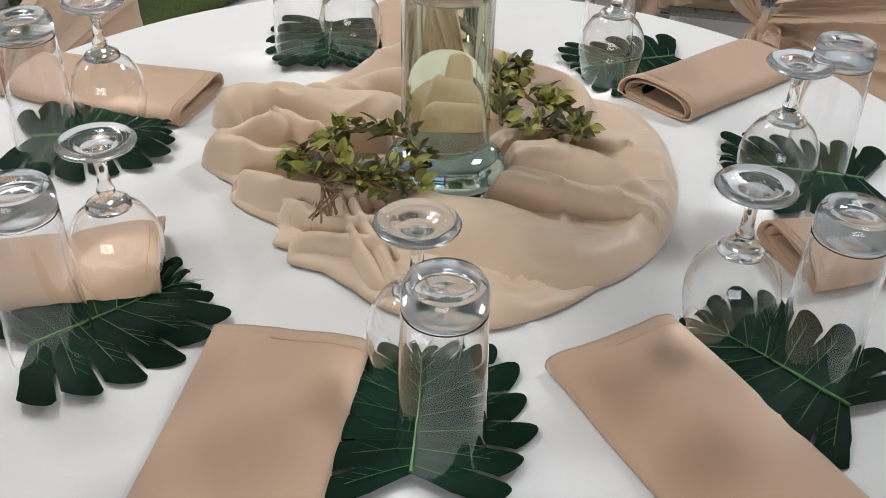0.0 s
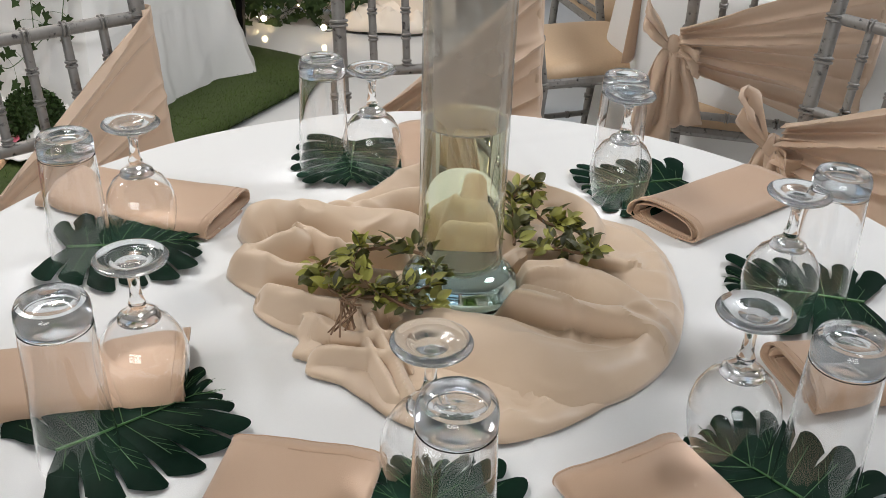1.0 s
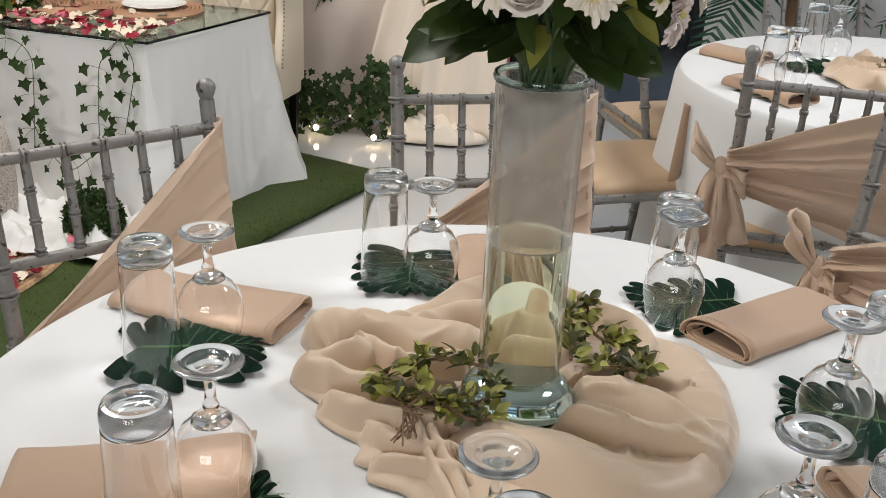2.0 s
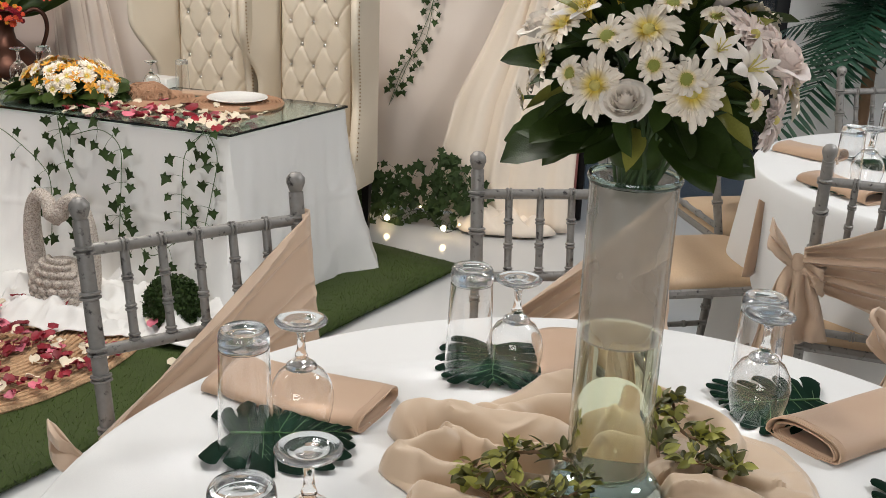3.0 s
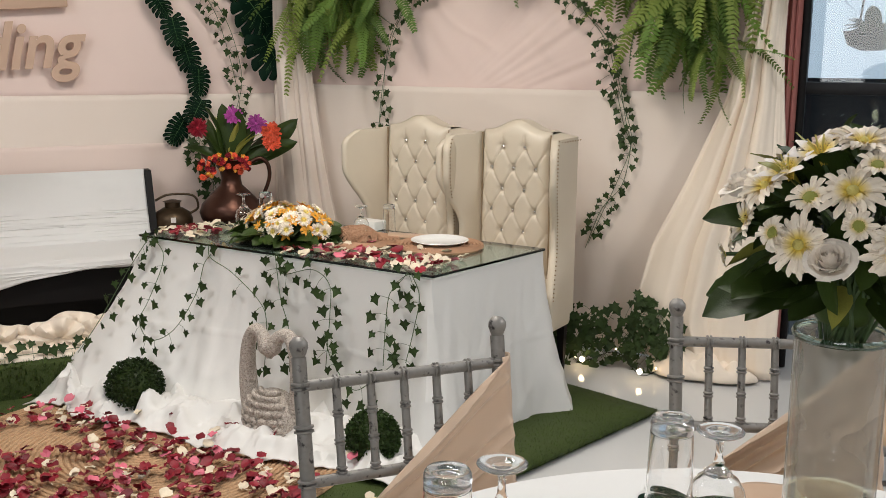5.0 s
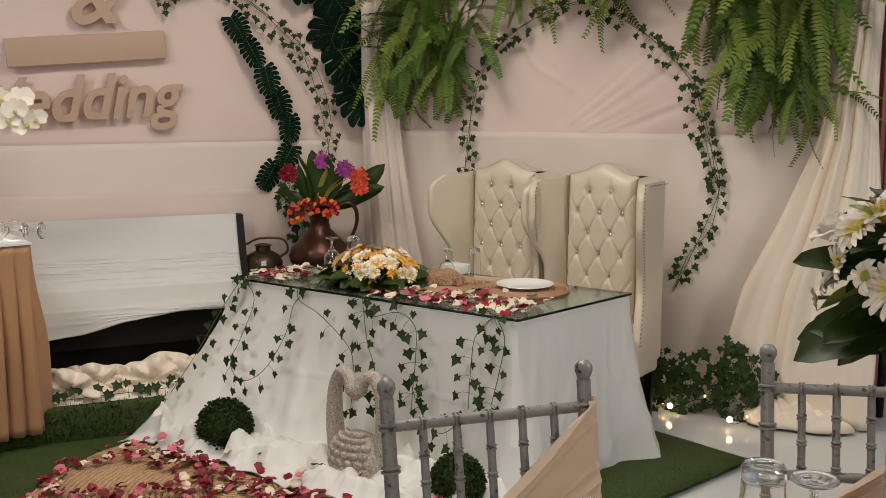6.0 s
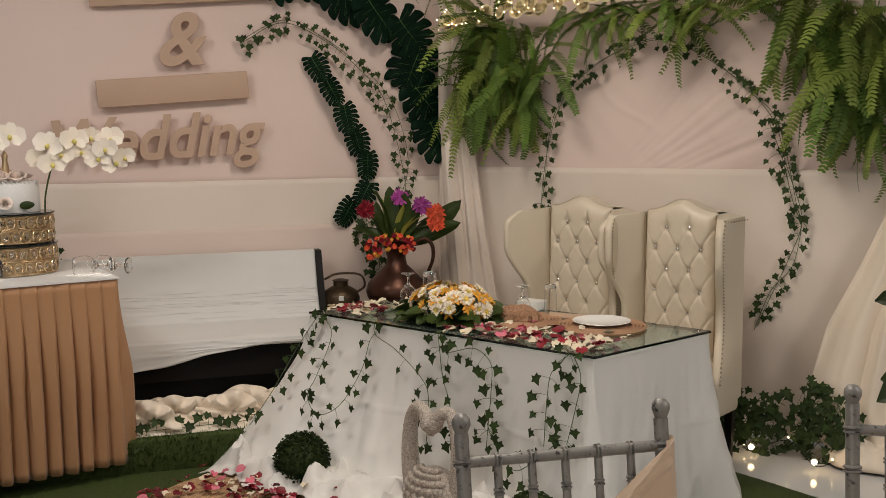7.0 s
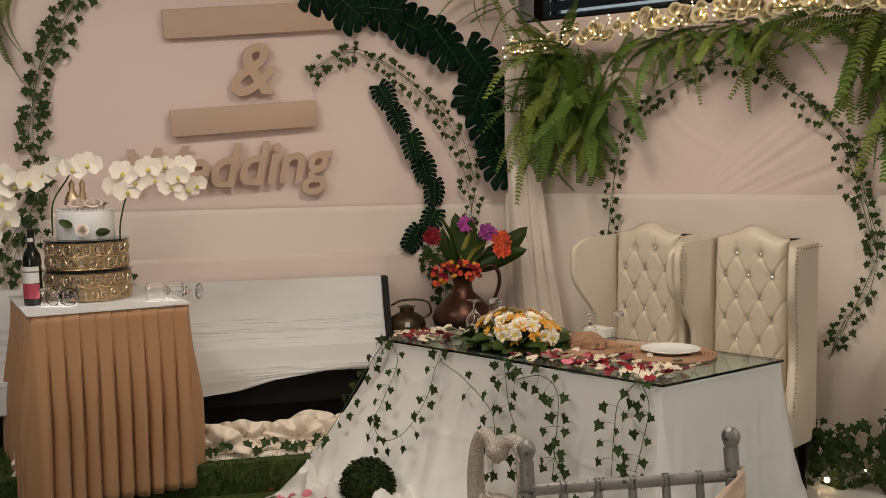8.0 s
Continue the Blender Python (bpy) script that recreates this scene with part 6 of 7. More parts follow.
def swan():
    """One plain stone figure: two hooked necks whose heads meet in a heart above a feathered body."""
    s = Shape()
    for sx, y in ((-1, 0.0), (1, 0.03)):
        neck = spline([(sx * 0.085, y, 0.04), (sx * 0.118, y, 0.14), (sx * 0.128, y, 0.25), (sx * 0.116, y, 0.35), (sx * 0.078, y, 0.405), (sx * 0.036, y * 0.6, 0.395), (sx * 0.012, y * 0.3, 0.35), (sx * 0.002, y * 0.2, 0.315)], 40)
        s.tube(neck, lambda k: 0.038 - 0.014 * smooth_step(0.0, 0.6, k) + 0.006 * math.exp(-((k - 0.84) / 0.06) ** 2) - 0.018 * smooth_step(0.88, 1, k), 14)
    s.ball(1.0, pose(0.015, 0, 0.10) @ Matrix.Diagonal((0.115, 0.095, 0.105, 1)), 24, 16)
    for row in range(8):
        for k in range(7):
            a = radians(-64 + 20 * k + (10 if row % 2 else 0))
            el = radians(-38 + 15 * row)
            p = (0.015 + 0.116 * math.sin(a) * math.cos(el), -0.096 * math.cos(a) * math.cos(el), 0.10 + 0.106 * math.sin(el))
            s.ball(1.0, pose(*p, 25, 0, math.degrees(a)) @ Matrix.Diagonal((0.019, 0.010, 0.016, 1)), 8, 6)
    return single("swan_statue", s, STONE, "rough grey stone swan pair with necks bent into a heart", "statue", at(-1.855, 2.99, 0.012, -20) @ Matrix.Scale(1.03, 4))


swan()


def topiary(x, y, z, r, seed):
    ball = thing("topiary_ball", "clipped green boxwood ball on the white cloth", "topiary", at(x, y, z + r), "boxwood balls")
    part("core", Shape().ball(r * 0.86, None, 20, 14), FOLIAGE, ball)
    rng, s = random.Random(seed), Shape()
    for k in range(2600):
        d = Vector((rng.gauss(0, 1), rng.gauss(0, 1), rng.gauss(0, 1))).normalized()
        face = (d * 0.5 + Vector((rng.uniform(-.8, .8), rng.uniform(-.8, .8), rng.uniform(-.6, .9)))).normalized()
        m = Matrix.Translation(d * r * rng.uniform(0.86, 1.02)) @ face.to_track_quat("Y", "Z").to_matrix().to_4x4() @ rot("Y", rng.uniform(-90, 90))
        w, l = 0.013 * rng.uniform(.7, 1.2), 0.014 * rng.uniform(.7, 1.2)
        s.add([(0, 0, 0), (w / 2, l * .5, .002), (0, l, 0), (-w / 2, l * .5, .002)], [(0, 1, 2, 3)], m)
    tagged(part("leaves", s, IVY, ball, smooth=False), kind="stuff")


topiary(-2.48, 2.99, 0.035, 0.107, 1)
topiary(-1.40, 2.93, 0.03, 0.094, 2)


# ---- bench, cake table and jug before the left backdrop ----
def bench():
    b = thing("bench", "long black bench covered with a smooth white cloth", "bench")
    s0, s1 = 0.80, 2.95
    def slab(name, profile, mat, label="", a=s0, c=s1, n=60, wob=0.0):
        k = len(profile) - 1
        def fn(u, v):
            i = min(int(v * k + 1e-6), k - 1)
            f = v * k - i
            off, z = lerp(profile[i][0], profile[i + 1][0], f), lerp(profile[i][1], profile[i + 1][1], f)
            s = lerp(a, c, u)
            dz = (wob * wave(s * 5, 0.5) + 2.4 * wob - 4.0 * wob * (s - 0.9)) * smooth_step(0.88, 1.0, v) if s < 2.0 else -2.0 * wob * smooth_step(0.88, 1.0, v)
            pull = 0.0045 * max(0.0, 1 - 5 * abs(wave(s * 2.2 + v * 3, v * 16, 4.0))) ** 2 * (wob > 0)
            return on_left(s, z + dz + 0.3 * pull, off + pull + 0.004 * wave(s * 7, v * 5, 2.0))
        return part(name, Shape().grid(n, k * (8 if wob else 4), fn), mat, b, label)
    for s in (s0 - 0.012, s1 + 0.03):
        side = [(0.06, 0.16), (0.06, 0.80), (0.10, 0.85), (0.18, 0.85), (0.29, 0.56), (0.60, 0.50), (0.60, 0.16)]
        sh = Shape()
        sh.add([on_left(s - 0.016, z, o) for o, z in side] + [on_left(s + 0.016, z, o) for o, z in side],
               [tuple(range(7)), tuple(range(13, 6, -1))] + [(i, i + 7, (i + 1) % 7 + 7, (i + 1) % 7) for i in range(7)])
        part("end_panel", sh, BLACK, b, smooth=False)
    slab("back_board", [(0.06, 0.20), (0.06, 0.83), (0.15, 0.835), (0.25, 0.52)], BLACK)
    slab("seat_board", [(0.25, 0.49), (0.56, 0.475), (0.565, 0.30)], BLACK)
    slab("front_board", [(0.50, 0.40), (0.50, 0.165)], BLACK)
    drape = [(0.055, 0.74), (0.075, 0.845), (0.165, 0.855), (0.233, 0.665), (0.243, 0.64), (0.260, 0.612), (0.261, 0.598), (0.278, 0.565), (0.30, 0.525), (0.55, 0.498), (0.598, 0.485), (0.606, 0.44), (0.61, 0.395)]
    thick(slab("white_cover", drape, LINEN, "smooth white cloth with ironed folds", s0 + 0.006, s1, 160, 0.03), 0.003)


bench()


def tulle(s0, s1, seed):
    """A length of cream tulle bunched into soft gathered puffs along the step."""
    rng = random.Random(int(seed * 10))
    cloth = thing("tulle_cloth", "crumpled heap of cream tulle on the turf step", "fabric", None, "lengths of tulle")
    for k in range(9):
        s, o = lerp(s0, s1, (k + rng.uniform(0.1, 0.9)) / 9), rng.uniform(0.74, 0.92)
        size, lean, turn = rng.uniform(0.085, 0.135), rng.uniform(0.2, 0.9), rng.uniform(-1.0, 1.0)
        pleats, phase = rng.uniform(5, 8), rng.uniform(0, 6.28)
        def fn(u, v, s=s, o=o, size=size, lean=lean, turn=turn, pleats=pleats, phase=phase):
            a = lerp(-1.9, 1.9, u)
            fold = math.sin(pleats * a + phase + 1.5 * wave(u * 3, v * 2, seed + s)) * 0.22 * v + 0.10 * v * wave(u * 9, v * 4, seed + s * 3)
            out = size * v * (1 + 0.25 * wave(u * 4, 0.3, seed + s * 7))
            x, h = out * math.sin(a), out * math.cos(a) * 0.75
            depth = size * (0.55 * math.sin(math.pi * 0.8 * v) + fold) + lean * 0.03
            return on_left(s + x * math.cos(turn * 0.5), 0.168 + max(0.0, 0.045 + h + 0.35 * size * fold), o + depth + x * math.sin(turn * 0.5) * 0.6)
        thick(part("tulle_puff", Shape().grid(44, 14, fn), VOILE, cloth), 0.0015)
    def bed(u, v):
        s, o = lerp(s0 - 0.02, s1 + 0.02, u), lerp(0.62, 1.0, v)
        return on_left(s, 0.168 + 0.07 * math.sin(math.pi * v) ** 0.7 * (0.6 + 0.5 * wave(s * 9, o * 9, seed) + 0.4 * wave(s * 22, o * 18, seed + 2)) * smooth_step(0, 0.1, 1 - abs(2 * u - 1)), o)
    thick(part("tulle_bed", Shape().grid(50, 20, bed), VOILE, cloth), 0.0015)


tulle(0.72, 1.34, 3.0)
tulle(1.28, 1.92, 6.1)
tulle(1.86, 2.50, 9.4)
for k, pts in enumerate([[(0.75, 0.30, 0.85), (0.95, 0.24, 0.95), (1.2, 0.20, 0.98), (1.5, 0.19, 0.98), (1.8, 0.19, 1.0), (2.2, 0.19, 1.0)], [(0.62, 0.42, 0.80), (0.78, 0.36, 0.88), (0.92, 0.24, 0.95), (1.05, 0.20, 0.98)], [(0.55, 0.32, 0.84), (0.72, 0.28, 0.94), (0.9, 0.2, 0.98)]]):
    ivy("ivy_garland", "ivy lying along the turf step by the tulle", [on_left(s, z, off) for s, z, off in pts], (*FACING.xy, 0.6), 0.035, 0.05, 60 + k, 0.045, 40)


def jug():
    p = Vector((-2.86, 4.22))
    stand = thing("side_table", "dark wooden side table in the corner", "table", at(p.x - 0.10, p.y - 0.08, 0, 35))
    part("tabletop", Shape().box(0.62, 0.42, 0.03, pose(0, 0, 0.535), 0.006), COPPER, stand)
    for x, y in ((-0.26, -0.17), (0.26, -0.17), (-0.26, 0.17), (0.26, 0.17)):
        part("leg", Shape().box(0.04, 0.04, 0.52, pose(x, y, 0.26), 0.004), BLACK, stand)
    j = thing("copper_jug", "aged copper jug with a tall curved handle", "jug", at(p.x, p.y, 0.551, 28) @ Matrix.Scale(0.90, 4))
    body = [(0.105, 0.0), (0.115, 0.006), (0.112, 0.016), (0.148, 0.06), (0.158, 0.10), (0.145, 0.145), (0.095, 0.205), (0.062, 0.25), (0.054, 0.29), (0.062, 0.33), (0.085, 0.365), (0.105, 0.395), (0.100, 0.396), (0.075, 0.36), (0.05, 0.30)]
    part("body", Shape().lathe([(r * (1.14 if z < 0.24 else 1.0), z) for r, z in body], 40), COPPER, j)
    part("spout", Shape().grid(8, 6, lambda u, v: (-0.10 - 0.06 * v, (u - 0.5) * 0.13 * (1 - 0.6 * v), 0.375 + 0.045 * v - 0.05 * math.cos((u - 0.5) * 3.1) * (1 - v * .3) + 0.03)), COPPER, j)
    part("handle", Shape().tube(spline([(0.10, 0, 0.37), (0.16, 0, 0.40), (0.205, 0, 0.37), (0.215, 0, 0.30), (0.19, 0, 0.22), (0.145, 0, 0.14)], 24), lambda k: 0.013 - 0.003 * k, 10), COPPER, j)
    part("base_tray", Shape().lathe([(0.17, -0.004), (0.175, 0.002), (0.17, 0.008), (0.11, 0.006)], 36), RATTAN, j)
    rng = random.Random(11)
    f = thing("jug_flowers", "mixed purple, coral and red artificial flowers in the jug", "flowers", at(p.x, p.y, 0.935, 0))
    right = Vector((0.80, 0.60, 0)).normalized()
    toward = Vector((0.6, -0.8, 0))
    def q(r, z, t=0.0):
        v = right * r + toward * t
        return Vector((v.x, v.y, z))
    for r, z, t, mesh, size, label in ((-0.155, 0.13, 0.05, "DARK", .052, "dark red flower"), (0.02, 0.19, 0.03, "PURPLE", .046, "magenta flower"), (0.13, 0.15, 0.05, "PURPLE", .050, "magenta flower"), (0.20, 0.11, 0.06, "CORAL", .054, "coral flower"), (0.205, 0.06, 0.07, "CORAL", .05, "coral flower")):
        bloom(f, "flower_head", JUG_BLOOMS[mesh], q(r, z, t), toward + Vector((0, 0, 0.35)), size, label)
        part("stem", Shape().tube(spline([q(r, z, t), q(r * 0.5, z * 0.4), q(0, -0.06)], 8), 0.003, 5), STEM, f)
    for k in range(60):
        r, z, t = rng.uniform(-0.16, 0.10), rng.uniform(-0.08, 0.015), rng.uniform(0.06, 0.11)
        bloom(f, "small_flower", JUG_BLOOMS["CORAL" if rng.random() < 0.28 else "DARK" if rng.random() < .75 else "GOLD"], q(r, z - 0.25 * abs(r), t), toward + Vector((rng.uniform(-.5, .5), rng.uniform(-.5, .5), rng.uniform(0, .8))), rng.uniform(.010, .017))
    for k, (r, z, size, bend) in enumerate([(0.34, 0.12, .36, 0), (0.30, 0.02, .30, 0), (-0.20, 0.05, .18, 1), (-0.10, 0.26, .26, 0), (-0.03, 0.22, .26, 0), (0.06, 0.20, .24, 0), (-0.16, 0.18, .22, 0), (0.11, 0.12, .2, 0), (0.16, 0.20, .22, 0), (-0.06, 0.16, .2, 1), (0.03, 0.12, .18, 1), (0.08, 0.05, .17, 1), (-0.12, 0.10, .2, 1)]):
        d = (q(r, z, 0.02 * (k % 3)) - q(0, -0.10)).normalized()
        part("leaf", LIGHT_LEAF if k in (9, 10, 11, 7) else BIG_LEAF[bend], None, f, m=Matrix.Translation(q(0, -0.07) + d * 0.06) @ d.to_track_quat("Y", "Z").to_matrix().to_4x4() @ rot("Y", -120 + 37 * (k % 4)) @ Matrix.Diagonal((size * (0.55 if k < 2 else 0.62), size, size, 1)))
    k = thing("brass_kettle", "old brass kettle with a paper tag beside the jug", "kettle", at(p.x - 0.27, p.y - 0.13, 0.551, 30) @ Matrix.Scale(0.85, 4))
    part("body", Shape().lathe([(0.10, 0.0), (0.115, 0.01), (0.118, 0.06), (0.10, 0.10), (0.06, 0.125), (0.045, 0.13), (0.045, 0.16), (0.055, 0.165), (0.02, 0.175)], 28), BRONZE, k)
    part("spout", Shape().tube(spline([(-0.10, 0, 0.06), (-0.15, 0, 0.08), (-0.17, 0, 0.12), (-0.20, 0, 0.135)], 14), lambda t: 0.02 - 0.009 * t, 10), BRONZE, k)
    part("handle", Shape().tube(spline([(0.10, 0, 0.09), (0.15, 0, 0.13), (0.12, 0, 0.20), (-0.02, 0, 0.205), (-0.10, 0, 0.17)], 20), 0.007, 8), BRONZE, k)
    part("paper_tag", Shape().box(0.03, 0.002, 0.03, pose(0.02, -0.121, 0.07, 0, 0, 0)), PAPER, k, "small white paper tag", smooth=False)


JUG_BLOOMS = {"DARK": daisy_meshes("flower_petals", 1.0, 16, 5, RED_PETAL, RED_PETAL, 0.16, 0.4, 0.26, 31), "PURPLE": daisy_meshes("flower_petals", 1.0, 18, 6, PURPLE_PETAL, PURPLE_PETAL, 0.14, 0.3, 0.24, 32),
              "CORAL": daisy_meshes("flower_petals", 1.0, 18, 6, CORAL_PETAL, CORAL_PETAL, 0.14, 0.3, 0.24, 33), "GOLD": daisy_meshes("flower_petals", 1.0, 9, 2, ORANGE_PETAL, YELLOW, 0.25, 0.4, 0.3, 34)}
jug()


# ---- cake table ----
CA, CB = Vector((-3.238, 2.729, 0)), Vector((-3.505, 2.164, 0))
CBACK = Vector((-0.904, 0.427, 0)) * 0.70
CAKE_Z = 0.87


def cake_table():
    t = thing("cake_table", "small table with a pleated tan skirt and white top", "table")
    corners = [CA, CB, CB + CBACK, CA + CBACK]
    mid = sum(corners, Vector()) / 4
    ring = []
    for i in range(4):
        a, b = corners[i], corners[(i + 1) % 4]
        n = max(4, round((b - a).length / 0.064))
        way = (b - a).normalized()
        out = Vector((way.y, -way.x, 0))
        if out.dot((a + b) / 2 - mid) < 0:
            out = -out
        for k in range(n * 8):
            f = k / (n * 8)
            ph = (f * n) % 1.0
            ring.append((a.lerp(b, f), out, ph, f))

    def skirt(u, v):
        p, out, ph, f = ring[int(round(u * len(ring))) % len(ring)]
        k = smooth_step(0.03, 0.6, v)
        swell = 0.95 + 0.3 * wave(u * 37 - ph * 0.5, 0.4, 6.0)
        lean = (ph + 0.16 * k * wave(u * 23, v * 1.5, 2.0)) % 1.0
        knife = smooth_step(0.0, 0.10 + 0.22 * k, lean) * (1 - 0.55 * lean ** (1.2 + k)) * smooth_step(1.0, 0.97 - 0.10 * k, lean)
        fold = 0.002 + (0.007 + 0.040 * k) * knife * swell + 0.014 * k * wave(u * 30, v * 1.3, 4.0)
        q = p + out * (fold + 0.02 * v)
        return (q.x, q.y, (CAKE_Z - 0.007) * (1 - v) + 0.085 * v)
    thick(part("pleated_skirt", Shape().grid(len(ring), 22, skirt, wrap=True), TAN, t, "tan pleated satin skirt"), 0.003)
    big = [mid + (c - mid) * 1.035 for c in corners]
    top = Shape().add([(*p.xy, CAKE_Z) for p in big] + [(*p.xy, CAKE_Z - 0.006) for p in big], [(0, 1, 2, 3), (7, 6, 5, 4)] + [(i, i + 4, (i + 1) % 4 + 4, (i + 1) % 4) for i in range(4)])
    part("white_top", top, LINEN, t, smooth=False)
    for c in corners:
        q = mid + (c - mid) * 0.9
        part("leg", Shape().tube([(q.x, q.y, 0), (q.x, q.y, CAKE_Z - 0.012)], 0.018, 8), BLACK, t)


cake_table()
CK = Vector((-3.76, 2.61, CAKE_Z))


def crystal_tier(z, r, h, name="cake_stand"):
    s = thing(name, "round champagne-gold cake stand hung with crystals", "cake stand", at(CK.x, CK.y, z), "gold cake stands")
    part("drum", Shape().lathe([(r - 0.012, 0.004), (r - 0.012, h - 0.004)], 48), GOLD, s)
    for zz in (0.006, h / 2, h - 0.006):
        part("ring", Shape().tube([(r * math.cos(6.2832 * i / 48), r * math.sin(6.2832 * i / 48), zz) for i in range(49)], 0.0035, 5), GOLD, s)
    n = 26
    oval = Shape()
    oval.tube([(0.0, 0.017 * math.cos(6.2832 * i / 14), 0.024 * math.sin(6.2832 * i / 14)) for i in range(15)], 0.0032, 5)
    oval_mesh, gem_mesh = oval.mesh("oval_link", GOLD), Shape().ball(0.010, Matrix.Diagonal((0.7, 1, 1.15, 1)), 8, 6).mesh("crystal", GLASS, smooth=False)
    for row in range(2):
        for k in range(n):
            a = 360 * (k + 0.5 * row) / n
            m = rot("Z", a) @ Matrix.Translation((r + 0.002, 0, h * (0.26 + 0.48 * row)))
            link = part("oval_link", oval_mesh, GOLD, s, m=m)
            part("crystal", gem_mesh, GLASS, link)
    part("mirror_plate", Shape().lathe([(r + 0.008, h), (r + 0.010, h + 0.003), (r + 0.008, h + 0.006), (1e-5, h + 0.006)], 48), BOTTLE, s, "dark mirror plate")


crystal_tier(CAKE_Z + 0.002, 0.180, 0.125)
crystal_tier(CAKE_Z + 0.134, 0.172, 0.125)


def cake():
    z = CAKE_Z + 0.266
    c = thing("wedding_cake", "small white iced cake topped with flowers", "cake", at(CK.x, CK.y, z))
    part("icing", Shape().lathe([(0.122, 0.0), (0.124, 0.005), (0.122, 0.115), (0.116, 0.125), (1e-5, 0.126)], 48), ICING, c)
    bead = Shape()
    for k in range(40):
        bead.ball(0.006, pose(0.117 * math.cos(k * 0.15708), 0.117 * math.sin(k * 0.15708), 0.126), 6, 4)
    part("piped_beads", bead, ICING, c)
    view = Vector((0.80, -0.60, 0))
    side = Vector((0.60, 0.80, 0))
    p = view * 0.122 + side * -0.01 + Vector((0, 0, 0.04))
    bloom(c, "sugar_rose", ROSE[1], p, view + Vector((0, 0, 0.3)), 0.028, "peach sugar rose")
    for k, (a, z2) in enumerate(((-0.05, 0.06), (0.045, 0.03))):
        q = view * 0.124 + side * a + Vector((0, 0, z2))
        part("sugar_leaf", BIG_LEAF[0], None, c, "dark green sugar leaf", Matrix.Translation(q) @ (side * (1 if k else -1) + Vector((0, 0, 0.5 if not k else 0.1))).to_track_quat("Y", "X").to_matrix().to_4x4() @ Matrix.Scale(0.06, 4))
    for k, (a, b, size) in enumerate(((-0.03, 0.03, .040), (0.035, 0.02, .042), (0.0, -0.03, .040), (0.07, 0.0, .030))):
        bloom(c, "sugar_rose", ROSE[1], side * a + view * b + Vector((0, 0, 0.135)), Vector((0.3 * a, 0, 1)) + view * 0.4, size, "peach sugar rose")
    top = Shape()
    for sx in (-0.022, 0.022):
        top.lathe([(0.034 if sx < 0 else 0.016, 0.0), (0.030 if sx < 0 else 0.016, 0.03), (0.010, 0.07), (0.014, 0.09), (0.006, 0.105), (0.001, 0.112)], 14, pose(sx * side.x - 0.03 * side.x, sx * side.y - 0.03 * side.y, 0.15))
    part("cake_topper", top, GOLD, c, "plain gold cake topper")


cake()


def orchid_mesh():
    s = Shape()
    for k, (a, l, w) in enumerate(((90, 0.9, 0.72), (210, 0.85, 0.62), (330, 0.85, 0.62), (15, 1.0, 1.15), (165, 1.0, 1.15))):
        a = radians(a)
        def fn(u, v, a=a, l=l, w=w):
            x = (2 * u - 1) * w / 2 * math.sin(math.pi * (0.08 + 0.80 * v)) ** 0.6
            r = l * v
            return (r * math.cos(a) - x * math.sin(a), r * math.sin(a) + x * math.cos(a), 0.18 * v + 0.12 * abs(x))
        s.grid(4, 5, fn)
    lip = Shape().ball(0.2, Matrix.Translation((0, -0.12, 0.22)) @ Matrix.Diagonal((0.8, 1, 1, 1)), 8, 6)
    return s.mesh("orchid_petals", WHITE_PETAL), lip.mesh("orchid_lip", YELLOW)


ORCHID = orchid_mesh()


def orchid_spray(path_pts, spots, label, seed):
    rng = random.Random(seed)
    o = thing("orchid_spray", label, "orchid")
    view, side = Vector((0.80, -0.60, 0)), Vector((0.60, 0.80, 0))
    def w(a, z, t=0.0):
        p = CK + side * a + view * t
        return Vector((p.x, p.y, z))
    part("stem", Shape().tube(spline([w(*p) for p in path_pts], 30), 0.004, 6), FOLIAGE, o)
    for a, z in spots:
        head = bloom(o, "orchid_flower", ORCHID, w(a, z, 0.06 + rng.uniform(-.02, .02)), view + Vector((rng.uniform(-.35, .35), rng.uniform(-.35, .35), rng.uniform(-.2, .2))), rng.uniform(.040, .052), "white orchid with a yellow lip")
        head.matrix_basis = Matrix.Translation(head.matrix_basis.translation) @ Matrix((side, Vector((0, 0, 1)), view)).transposed().to_4x4() @ rot("Z", rng.uniform(-25, 25)) @ rot("Y", rng.uniform(-25, 25)) @ Matrix.Scale(rng.uniform(.050, .064), 4)


orchid_spray([(0.14, 1.10), (0.15, 1.22), (0.20, 1.36), (0.32, 1.42), (0.45, 1.36)],
             [(0.13, 1.36), (0.17, 1.42), (0.18, 1.34), (0.22, 1.38), (0.27, 1.44), (0.30, 1.39), (0.34, 1.45), (0.37, 1.36), (0.40, 1.40), (0.42, 1.44), (0.44, 1.34), (0.48, 1.36)], "arching white orchid spray beside the cake", 4)
orchid_spray([(-0.14, 1.15), (-0.13, 1.30), (-0.06, 1.43), (-0.20, 1.43), (-0.32, 1.38), (-0.38, 1.24)],
             [(-0.10, 1.45), (-0.04, 1.44), (-0.17, 1.42), (-0.22, 1.39), (-0.28, 1.37), (-0.32, 1.42), (-0.33, 1.30), (-0.37, 1.24), (-0.31, 1.22), (-0.38, 1.16), (0.02, 1.46)], "arching white orchid spray on the cake table", 5)


